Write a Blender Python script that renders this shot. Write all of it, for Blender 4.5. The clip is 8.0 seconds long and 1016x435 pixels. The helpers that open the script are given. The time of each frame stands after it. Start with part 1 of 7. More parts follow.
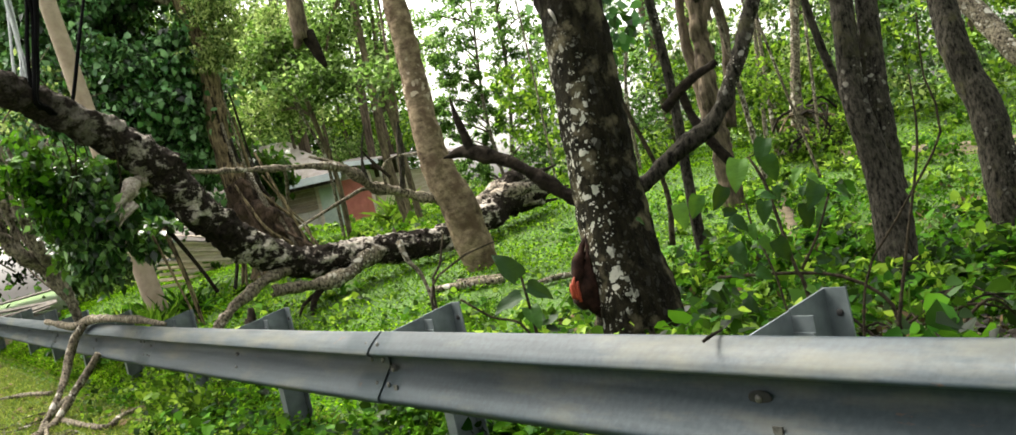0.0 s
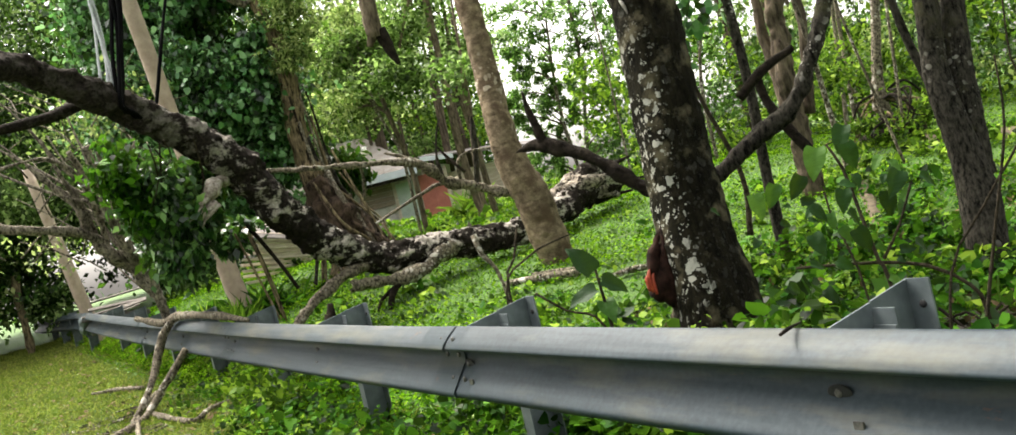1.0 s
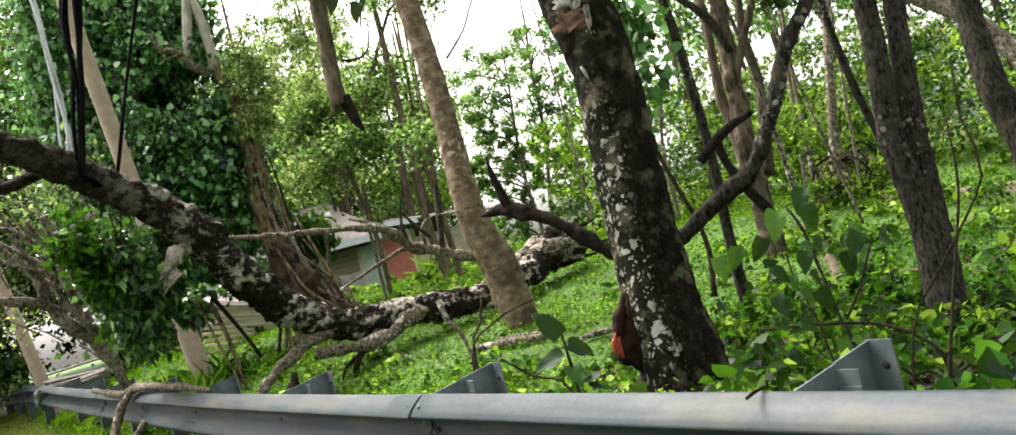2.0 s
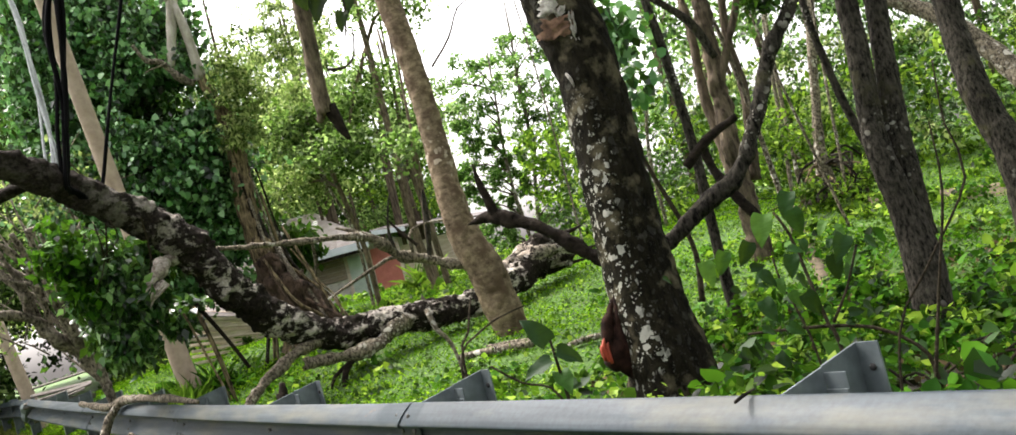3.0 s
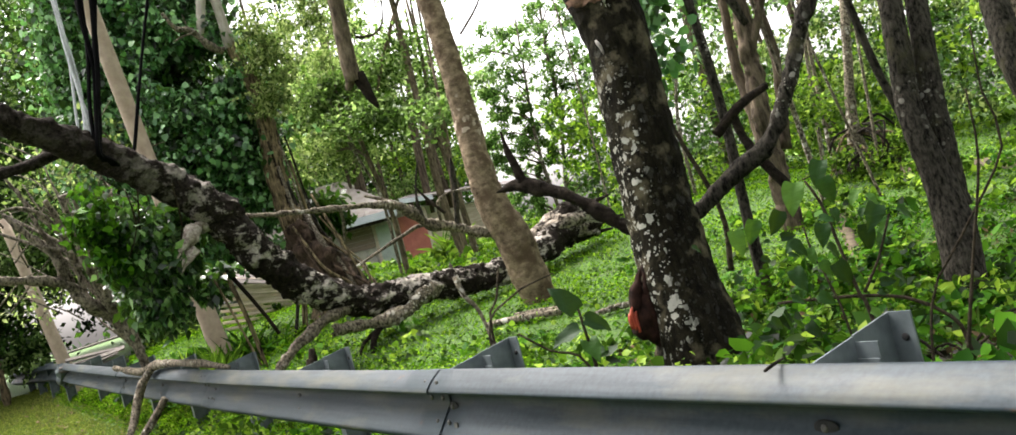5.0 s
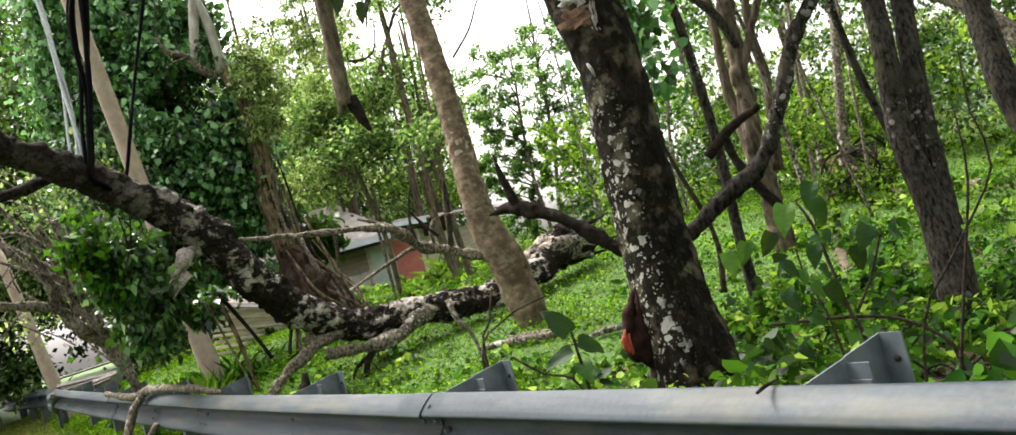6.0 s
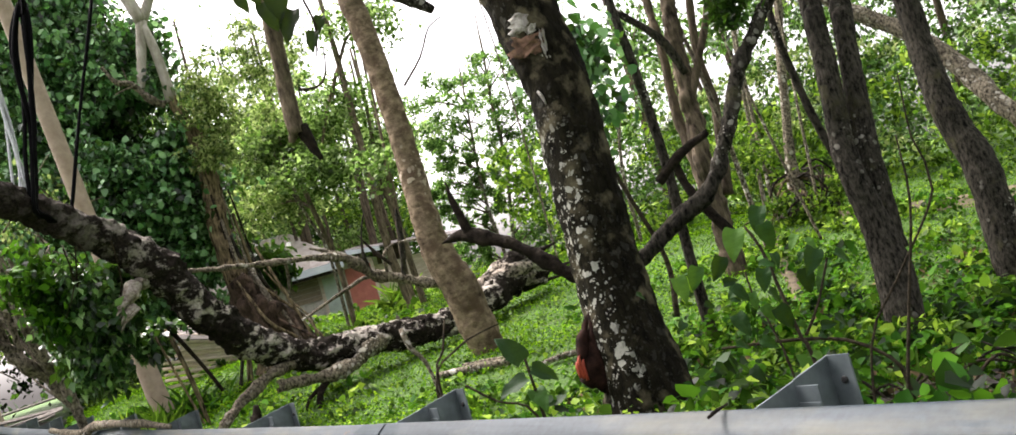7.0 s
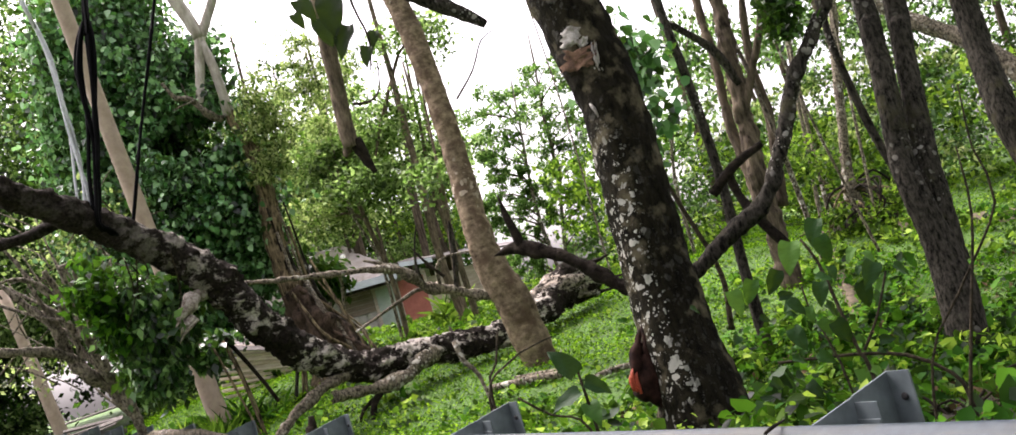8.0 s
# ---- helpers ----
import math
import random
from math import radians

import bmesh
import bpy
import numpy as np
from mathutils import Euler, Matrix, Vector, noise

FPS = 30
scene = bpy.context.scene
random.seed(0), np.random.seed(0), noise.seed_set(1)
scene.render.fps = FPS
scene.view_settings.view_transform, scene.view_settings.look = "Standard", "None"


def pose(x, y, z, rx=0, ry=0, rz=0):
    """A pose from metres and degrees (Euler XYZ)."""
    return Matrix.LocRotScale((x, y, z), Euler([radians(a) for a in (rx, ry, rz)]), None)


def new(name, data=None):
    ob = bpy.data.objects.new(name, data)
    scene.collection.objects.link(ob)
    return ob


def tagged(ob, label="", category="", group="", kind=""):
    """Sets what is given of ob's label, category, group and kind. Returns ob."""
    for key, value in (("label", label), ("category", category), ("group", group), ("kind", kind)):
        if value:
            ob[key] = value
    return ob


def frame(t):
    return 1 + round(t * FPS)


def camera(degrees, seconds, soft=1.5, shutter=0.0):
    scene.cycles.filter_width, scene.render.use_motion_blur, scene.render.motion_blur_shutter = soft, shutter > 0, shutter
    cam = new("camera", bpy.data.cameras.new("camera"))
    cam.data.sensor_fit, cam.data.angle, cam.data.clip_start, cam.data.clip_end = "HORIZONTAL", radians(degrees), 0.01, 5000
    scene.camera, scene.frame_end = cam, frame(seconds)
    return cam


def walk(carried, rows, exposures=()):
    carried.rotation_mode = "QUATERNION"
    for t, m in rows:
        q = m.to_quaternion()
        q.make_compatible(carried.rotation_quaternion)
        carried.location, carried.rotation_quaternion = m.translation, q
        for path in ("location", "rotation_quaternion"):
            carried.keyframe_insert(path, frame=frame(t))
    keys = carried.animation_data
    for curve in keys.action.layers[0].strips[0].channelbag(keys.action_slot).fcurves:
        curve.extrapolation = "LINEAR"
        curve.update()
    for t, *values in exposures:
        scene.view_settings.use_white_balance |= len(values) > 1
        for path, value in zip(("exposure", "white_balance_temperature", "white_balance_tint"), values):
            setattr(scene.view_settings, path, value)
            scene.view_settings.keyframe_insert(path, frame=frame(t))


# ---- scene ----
# ---------------------------------------------------------------- camera
cam = camera(53.9, 8.0, soft=1.5)
# seconds, the eye's place in metres, the turn in degrees: held by hand, hardly moving
PATH = [
    (0.0, 0.000, 0.000, 1.240, 87.98, 12.49, -0.44),
    (0.5, 0.004, 0.006, 1.243, 86.69, 13.02, 2.62),
    (1.0, 0.016, 0.005, 1.244, 88.54, 13.62, 4.01),
    (1.5, 0.013, 0.001, 1.247, 90.33, 14.05, 2.56),
    (2.0, 0.018, 0.001, 1.252, 91.68, 14.31, 1.94),
    (3.5, 0.019, -0.004, 1.251, 91.90, 15.16, 1.05),
    (4.0, 0.010, -0.001, 1.246, 91.13, 14.89, 1.78),
    (4.2, 0.010, -0.001, 1.247, 90.43, 14.85, 2.55),
    (5.5, 0.016, 0.006, 1.249, 90.79, 14.73, 2.88),
    (6.0, 0.020, 0.002, 1.248, 91.74, 15.05, 2.48),
    (6.5, 0.022, 0.000, 1.249, 92.03, 15.51, 1.88),
    (7.0, 0.030, 0.002, 1.250, 92.54, 15.82, -0.22),
    (7.5, 0.019, -0.006, 1.254, 92.94, 15.46, -0.05),
    (8.0, 0.027, -0.009, 1.258, 94.04, 15.76, 2.86),
]
# a little less green as more sky comes into view
walk(cam, [(t, pose(*place)) for t, *place in PATH],
     [(0.0, 2.38, 6950, 9), (2.0, 2.35, 6750, 13), (3.5, 2.33, 6650, 15), (6.0, 2.32, 6650, 14), (7.0, 2.25, 6650, 18), (8.0, 2.22, 6550, 24)])

# ---------------------------------------------------------------- light: bright overcast day
SUN_EL, SUN_AZ = 58.0, -42.0
world = bpy.data.worlds.new("overcast_sky")
scene.world = world
world.use_nodes = True
wn = world.node_tree
sky = wn.nodes.new("ShaderNodeTexSky")
sky.sky_type, sky.sun_disc = "NISHITA", False
sky.sun_elevation, sky.sun_rotation = radians(SUN_EL), radians(SUN_AZ)
sky.air_density, sky.dust_density, sky.ozone_density = 1.0, 6.0, 1.0
pale = wn.nodes.new("ShaderNodeHueSaturation")
pale.inputs["Saturation"].default_value = 0.18
pale.inputs["Value"].default_value = 1.25
wn.links.new(sky.outputs[0], pale.inputs["Color"])
wn.links.new(pale.outputs[0], wn.nodes["Background"].inputs["Color"])
wn.nodes["Background"].inputs["Strength"].default_value = 0.118
sun = new("sun", bpy.data.lights.new("sun", "SUN"))
sun.data.energy, sun.data.angle, sun.data.color = 1.35, radians(30), (1.0, 0.96, 0.88)
sun.matrix_world = pose(0, 0, 30, 90 - SUN_EL, 0, 180 - SUN_AZ)

# ---------------------------------------------------------------- materials
def material(name):
    m = bpy.data.materials.new(name)
    m.use_nodes = True
    nt = m.node_tree
    return m, nt, nt.nodes["Principled BSDF"]


def tex(nt, kind, scale, detail=4.0, stretch=(1, 1, 1), coords="Object", rough=0.6):
    """A noise or Voronoi texture on real-world metres, stretched along the axes."""
    tc = nt.nodes.new("ShaderNodeTexCoord")
    mp = nt.nodes.new("ShaderNodeMapping")
    mp.inputs["Scale"].default_value = stretch
    nt.links.new(tc.outputs[coords], mp.inputs["Vector"])
    n = nt.nodes.new("ShaderNodeTexNoise" if kind == "noise" else "ShaderNodeTexVoronoi")
    n.inputs["Scale"].default_value = scale
    if kind == "noise":
        n.inputs["Detail"].default_value = detail
        n.inputs["Roughness"].default_value = rough
    nt.links.new(mp.outputs[0], n.inputs["Vector"])
    return n


def ramp(nt, source, stops):
    r = nt.nodes.new("ShaderNodeValToRGB")
    els = r.color_ramp.elements
    while len(els) < len(stops):
        els.new(0.5)
    for el, (p, c) in zip(els, stops):
        el.position = p
        el.color = (*c, 1) if len(c) == 3 else (c[0], c[0], c[0], 1)
    nt.links.new(source, r.inputs[0])
    return r.outputs[0]


def blend(nt, fac, a, b, mode="MIX"):
    x = nt.nodes.new("ShaderNodeMix")
    x.data_type, x.blend_type = "RGBA", mode
    for sock, val in ((x.inputs[0], fac), (x.inputs[6], a), (x.inputs[7], b)):
        if isinstance(val, (int, float)):
            sock.default_value = val
        elif isinstance(val, tuple):
            sock.default_value = (*val, 1)
        else:
            nt.links.new(val, sock)
    return x.outputs[2]


def bump(nt, bsdf, height, strength, distance):
    b = nt.nodes.new("ShaderNodeBump")
    b.inputs["Strength"].default_value, b.inputs["Distance"].default_value = strength, distance
    nt.links.new(height, b.inputs["Height"])
    nt.links.new(b.outputs[0], bsdf.inputs["Normal"])


def bark(name, dark, light, lichen=None, amount=0.0, patch=9.0, moss=None, moss_amount=0.0, rough_scale=14.0, stretch=(1, 1, 0.35), contrast=0.16, ragged=0.10, sheen=0.10, side=None, reach=None):
    """Bark: fissured grain, broad tone, optional moss and irregular lichen blotches at two sizes."""
    m, nt, p = material(name)
    grain = tex(nt, "noise", rough_scale, 8, stretch, rough=0.7)
    broad = tex(nt, "noise", 2.3, 4)
    col = ramp(nt, grain.outputs[0], [(0.5 - contrast, dark), (0.5 + contrast, light)])
    col = blend(nt, 0.6, col, ramp(nt, broad.outputs[0], [(0.33, (0.30,) * 3), (0.66, (1.0,) * 3)]), "MULTIPLY")
    if moss:
        mm = tex(nt, "noise", 5.0, 6)
        col = blend(nt, ramp(nt, mm.outputs[0], [(0.60 - moss_amount, (0,)), (0.72 - moss_amount, (0.9,))]), col, moss)
    if lichen:
        warp = tex(nt, "noise", 11, 4)
        tc = nt.nodes.new("ShaderNodeTexCoord")
        shift = nt.nodes.new("ShaderNodeVectorMath")
        shift.operation = "MULTIPLY_ADD"
        nt.links.new(warp.outputs["Color"], shift.inputs[0])
        shift.inputs[1].default_value = (ragged, ragged, ragged)
        nt.links.new(tc.outputs["Object"], shift.inputs[2])
        for size, cut, low in ((patch, 0.34, 0.0), (patch * 2.3, 0.30, 0.04)):
            v = nt.nodes.new("ShaderNodeTexVoronoi")
            v.inputs["Scale"].default_value = size
            nt.links.new(shift.outputs[0], v.inputs["Vector"])
            pick = nt.nodes.new("ShaderNodeSeparateColor")
            nt.links.new(v.outputs["Color"], pick.inputs[0])
            lim = nt.nodes.new("ShaderNodeMath")
            lim.operation = "MULTIPLY"
            nt.links.new(pick.outputs[0], lim.inputs[0])
            lim.inputs[1].default_value = cut * 1.6
            inside = nt.nodes.new("ShaderNodeMath")
            inside.operation = "SUBTRACT"
            nt.links.new(lim.outputs[0], inside.inputs[0])
            nt.links.new(v.outputs["Distance"], inside.inputs[1])
            spots = ramp(nt, inside.outputs[0], [(0.02, (0,)), (0.07, (1,))])
            zone = tex(nt, "noise", 1.5, 4)
            zone = ramp(nt, zone.outputs[0], [(0.58 - amount + low, (0,)), (0.66 - amount + low, (0.92,))])
            if side:
                # thicker on the side that the weather comes from
                geo, dot = nt.nodes.new("ShaderNodeNewGeometry"), nt.nodes.new("ShaderNodeVectorMath")
                dot.operation = "DOT_PRODUCT"
                dot.inputs[1].default_value = side
                nt.links.new(geo.outputs["True Normal"], dot.inputs[0])
                zone = blend(nt, 1.0, zone, ramp(nt, dot.outputs["Value"], [(0.36, (0.05,)), (0.78, (1,))]), "MULTIPLY")
            if reach:
                # few blotches higher than this on the trunk
                at, part_z, band = nt.nodes.new("ShaderNodeNewGeometry"), nt.nodes.new("ShaderNodeSeparateXYZ"), nt.nodes.new("ShaderNodeMapRange")
                nt.links.new(at.outputs["Position"], part_z.inputs[0])
                nt.links.new(part_z.outputs["Z"], band.inputs["Value"])
                for key, val in (("From Min", reach - 0.25), ("From Max", reach + 0.15), ("To Min", 1.0), ("To Max", 0.10)):
                    band.inputs[key].default_value = val
                zone = blend(nt, 1.0, zone, band.outputs[0], "MULTIPLY")
            col = blend(nt, blend(nt, 1.0, spots, zone, "MULTIPLY"), col, lichen)
    nt.links.new(col, p.inputs["Base Color"])
    p.inputs["Roughness"].default_value = 0.9
    p.inputs["Specular IOR Level"].default_value = sheen
    bump(nt, p, grain.outputs[0], 1.0, 0.03)
    return m


def leaf(name, dark, mid, light, glow=0.3, gloss=0.45, shine=0.16, uneven=0.45, lit=(0.17, 0.38, 0.03)):
    """Leaves: each island takes its own green; light shines through."""
    m, nt, p = material(name)
    geo = nt.nodes.new("ShaderNodeNewGeometry")
    col = ramp(nt, geo.outputs["Random Per Island"], [(0.0, dark), (0.22, dark), (0.60, mid), (1.0, light)])
    big = tex(nt, "noise", 0.9, 3)
    col = blend(nt, uneven, col, ramp(nt, big.outputs[0], [(0.3, (0.45,) * 3), (0.7, (1.1,) * 3)]), "MULTIPLY")
    nt.links.new(col, p.inputs["Base Color"])
    p.inputs["Roughness"].default_value = gloss
    p.inputs["Specular IOR Level"].default_value = shine
    tr = nt.nodes.new("ShaderNodeBsdfTranslucent")
    nt.links.new(blend(nt, 0.3, col, lit), tr.inputs[0])
    mix = nt.nodes.new("ShaderNodeMixShader")
    mix.inputs[0].default_value = glow
    nt.links.new(p.outputs[0], mix.inputs[1])
    nt.links.new(tr.outputs[0], mix.inputs[2])
    nt.links.new(mix.outputs[0], nt.nodes["Material Output"].inputs[0])
    return m


def plain(name, a, b, scale, rough=0.8, metal=0.0, bumpy=0.3, stretch=(1, 1, 1), stain=None, sheen=0.5):
    """A surface mottled between two colours at two scales."""
    m, nt, p = material(name)
    fine = tex(nt, "noise", scale, 6, stretch)
    broad = tex(nt, "noise", scale * 0.13, 3, stretch)
    col = ramp(nt, fine.outputs[0], [(0.3, a), (0.7, b)])
    col = blend(nt, 0.5, col, ramp(nt, broad.outputs[0], [(0.32, (0.55,) * 3), (0.68, (1.0,) * 3)]), "MULTIPLY")
    if stain:
        st = tex(nt, "noise", scale * 0.4, 5, stretch)
        col = blend(nt, ramp(nt, st.outputs[0], [(0.60, (0,)), (0.72, (0.75,))]), col, stain)
    nt.links.new(col, p.inputs["Base Color"])
    p.inputs["Roughness"].default_value, p.inputs["Metallic"].default_value = rough, metal
    p.inputs["Specular IOR Level"].default_value = sheen
    bump(nt, p, fine.outputs[0], bumpy, 0.01)
    return m


def crusted_bark():
    """Nearly black, deeply broken bark with torn crusts of pale grey-brown left on it."""
    m, nt, p = material("rough_crusted_bark")
    fine = tex(nt, "noise", 34, 8, rough=0.75)
    torn = tex(nt, "noise", 9.0, 9, (1, 1, 1.5), rough=0.70)
    broad = tex(nt, "noise", 1.7, 3)
    col = ramp(nt, fine.outputs[0], [(0.34, (0.0026, 0.0022, 0.0020)), (0.70, (0.042, 0.034, 0.027))])
    crust = ramp(nt, fine.outputs[0], [(0.32, (0.20, 0.172, 0.145)), (0.62, (0.64, 0.585, 0.515))])
    where = blend(nt, 0.42, torn.outputs[0], broad.outputs[0])
    mask = ramp(nt, where, [(0.516, (0,)), (0.562, (1,))])
    # the crusts thin out towards the crown, which paints the underside's shade there too
    at, axes, band = nt.nodes.new("ShaderNodeNewGeometry"), nt.nodes.new("ShaderNodeSeparateXYZ"), nt.nodes.new("ShaderNodeMapRange")
    nt.links.new(at.outputs["Position"], axes.inputs[0])
    nt.links.new(axes.outputs["X"], band.inputs["Value"])
    for key, val in (("From Min", -3.2), ("From Max", -2.4), ("To Min", 0.06), ("To Max", 1.0)):
        band.inputs[key].default_value = val
    mask = blend(nt, 1.0, mask, band.outputs[0], "MULTIPLY")
    col = blend(nt, mask, col, crust)
    nt.links.new(col, p.inputs["Base Color"])
    p.inputs["Roughness"].default_value = 0.92
    p.inputs["Specular IOR Level"].default_value = 0.05
    bump(nt, p, blend(nt, 0.6, fine.outputs[0], torn.outputs[0]), 1.0, 0.06)
    return m


M_LICHEN = bark("lichen_bark", (0.0020, 0.0018, 0.0012), (0.0220, 0.0195, 0.0115), (0.34, 0.34, 0.29), 0.19, 15.0, (0.100, 0.088, 0.054), 0.075, 24, (1, 1, 0.4), ragged=0.13, sheen=0.05, side=(-0.90, -0.43, 0.05), reach=1.95)
M_SMOOTH = bark("smooth_brown_bark", (0.072, 0.0495, 0.0306), (0.3472, 0.2688, 0.177), (0.4, 0.34, 0.26), 0.05, 8.0, (0.085, 0.058, 0.036), 0.10, 13, (1, 1, 1.4), 0.17)
M_TWIN = bark("grey_brown_bark", (0.0032, 0.0030, 0.0024), (0.0820, 0.0740, 0.0580), (0.30, 0.29, 0.25), 0.03, 19.0, (0.06, 0.058, 0.030), 0.02, 38, (1, 1, 0.42), 0.13, ragged=0.05, sheen=0.06)
M_FALLEN = crusted_bark()
M_PALE = bark("pale_dead_wood", (0.016, 0.012, 0.009), (0.360, 0.310, 0.230), (0.56, 0.53, 0.46), 0.08, 14.0, (0.05, 0.045, 0.03), 0.03, 42, (1, 1, 0.7), 0.11)
M_DARKB = bark("dark_wet_bark", (0.0035, 0.0030, 0.0026), (0.0420, 0.0330, 0.0240), (0.22, 0.20, 0.18), 0.0, 9.0, None, 0, 20, (1, 1, 1), sheen=0.06)
M_BACK = bark("brown_back_bark", (0.040, 0.030, 0.020), (0.285, 0.225, 0.155), None, 0, 9, (0.085, 0.09, 0.045), 0.03, 26, (1, 1, 0.3), 0.15)
M_WHITEBARK = bark("pale_white_bark", (0.30, 0.27, 0.22), (0.62, 0.58, 0.51), None, 0, 9, None, 0, 12)
M_TWIG = bark("twig_bark", (0.0120, 0.0095, 0.0060), (0.0800, 0.0640, 0.0400), None, 0, 9, None, 0, 30, (1, 1, 1))
M_PEEL = bark("peeling_tan_bark", (0.018, 0.013, 0.009), (0.190, 0.150, 0.104), None, 0, 9, None, 0, 18, (1, 1, 0.2), 0.16)
M_CROWN = bark("grey_brown_limb_bark", (0.022, 0.018, 0.013), (0.330, 0.290, 0.220), None, 0, 9, (0.05, 0.042, 0.03), 0.04, 36, (1, 1, 0.6), 0.11)
M_VINEBARK = bark("brown_fluted_bark", (0.014, 0.010, 0.006), (0.300, 0.232, 0.135), None, 0, 9, (0.06, 0.07, 0.03), 0.0, 24, (1, 1, 0.22), 0.12)
M_ROOTMASS = bark("dark_root_bark", (0.008, 0.0056, 0.004), (0.125, 0.086, 0.058), None, 0, 9, None, 0, 14, (1, 1, 0.4), 0.14)
M_RED = plain("split_red_wood", (0.0030, 0.0020, 0.0015), (0.034, 0.0155, 0.0105), 22, 0.9, 0, 0.8, sheen=0.1)


L_IVY = leaf("ivy_leaves", (0.003, 0.017, 0.005), (0.0648, 0.221, 0.0594), (0.336, 0.582, 0.269), 0.34, 0.30, 0.50, 0.55)
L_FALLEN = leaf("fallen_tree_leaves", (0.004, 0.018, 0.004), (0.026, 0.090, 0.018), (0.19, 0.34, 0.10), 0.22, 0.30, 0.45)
L_BACK = leaf("wood_leaves", (0.0135, 0.0248, 0.00675), (0.159, 0.255, 0.0765), (0.424, 0.56, 0.205), 0.52, 0.55)
L_FRESH = leaf("fresh_wood_leaves", (0.0063, 0.0175, 0.0049), (0.077, 0.18, 0.0422), (0.269, 0.444, 0.121), 0.32, 0.45, 0.25)
L_OLIVE = leaf("olive_leaves", (0.0217, 0.03, 0.009), (0.217, 0.27, 0.0922), (0.483, 0.539, 0.224), 0.55, 0.60)
L_BRIGHT = leaf("bright_leaves", (0.008, 0.0224, 0.0016), (0.103, 0.208, 0.0145), (0.328, 0.483, 0.0438), 0.40, 0.50, 0.10)
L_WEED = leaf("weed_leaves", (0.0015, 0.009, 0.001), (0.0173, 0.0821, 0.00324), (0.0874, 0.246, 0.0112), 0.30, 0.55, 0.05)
# dark green; also the colour that stands in for leaves in deep shade
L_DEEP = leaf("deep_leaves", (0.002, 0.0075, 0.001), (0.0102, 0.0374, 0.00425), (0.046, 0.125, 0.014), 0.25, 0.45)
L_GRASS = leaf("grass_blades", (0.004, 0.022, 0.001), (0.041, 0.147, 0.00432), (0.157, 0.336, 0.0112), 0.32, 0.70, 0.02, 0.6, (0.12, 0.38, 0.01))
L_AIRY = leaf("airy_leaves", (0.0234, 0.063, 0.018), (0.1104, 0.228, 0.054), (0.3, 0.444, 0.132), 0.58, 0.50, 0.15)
# yellower grass green, brightened for the lit open slope
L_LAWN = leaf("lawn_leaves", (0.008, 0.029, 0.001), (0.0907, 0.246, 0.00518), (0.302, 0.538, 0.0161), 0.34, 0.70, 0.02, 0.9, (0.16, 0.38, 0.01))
L_VERGE = leaf("verge_blades", (0.075, 0.098, 0.012), (0.190, 0.222, 0.032), (0.390, 0.405, 0.095), 0.35, 0.60)

def steel_material():
    """Dulled zinc coating with mottling, grime that runs along the beam and tan stains."""
    m, nt, p = material("galvanised_steel")

    def along(scale, stretch, detail=5):
        """Noise in axes turned so that x runs along the beam, then stretched."""
        n = tex(nt, "noise", scale, detail, stretch)
        squeeze = n.inputs["Vector"].links[0].from_node
        turn = nt.nodes.new("ShaderNodeMapping")
        turn.inputs["Rotation"].default_value = (0, 0, radians(-123.6))
        nt.links.new(squeeze.inputs["Vector"].links[0].from_socket, turn.inputs["Vector"])
        nt.links.new(turn.outputs[0], squeeze.inputs["Vector"])
        return n
    fine, streak, blot = tex(nt, "noise", 45, 5), along(9.0, (0.10, 1, 2.5)), along(5.0, (0.30, 1, 1.6))
    col = ramp(nt, fine.outputs[0], [(0.3, (0.012, 0.021, 0.027)), (0.7, (0.022, 0.035, 0.043))])
    col = blend(nt, 0.7, col, ramp(nt, streak.outputs[0], [(0.35, (0.68, 0.70, 0.69)), (0.62, (1.0, 1.0, 1.0))]), "MULTIPLY")
    col = blend(nt, ramp(nt, blot.outputs[0], [(0.50, (0,)), (0.70, (0.6,))]), col, (0.078, 0.076, 0.050))
    rust = along(16.0, (0.6, 1, 1.5))
    col = blend(nt, ramp(nt, rust.outputs[0], [(0.68, (0,)), (0.74, (0.7,))]), col, (0.07, 0.035, 0.016))
    nt.links.new(col, p.inputs["Base Color"])
    nt.links.new(ramp(nt, streak.outputs[0], [(0.3, (0.66,)), (0.7, (0.46,))]), p.inputs["Roughness"])
    p.inputs["Metallic"].default_value = 0.1
    p.inputs["Specular IOR Level"].default_value = 0.22
    bump(nt, p, fine.outputs[0], 0.08, 0.004)
    return m


M_STEEL = steel_material()
M_POST = plain("weathered_post_steel", (0.070, 0.090, 0.094), (0.150, 0.180, 0.186), 12, 0.55, 0.25, 0.08)
M_BOLT = plain("dulled_bolt_steel", (0.030, 0.030, 0.028), (0.110, 0.105, 0.095), 60, 0.6, 0.4, 0.2)
M_ASPHALT = plain("worn_asphalt", (0.07, 0.07, 0.068), (0.15, 0.148, 0.14), 30, 0.9, 0, 0.5)
M_CONCRETE = plain("pole_concrete", (0.27, 0.205, 0.145), (0.40, 0.32, 0.24), 10, 0.9, 0, 0.2)
M_BLOCK = plain("bare_cement_block", (0.391, 0.3565, 0.322), (0.69, 0.644, 0.5865), 11, 0.95, 0, 0.4)
M_ZINC = plain("aged_zinc_sheet", (0.36, 0.31, 0.28), (0.55, 0.49, 0.45), 4, 0.75, 0.1, 0.1)
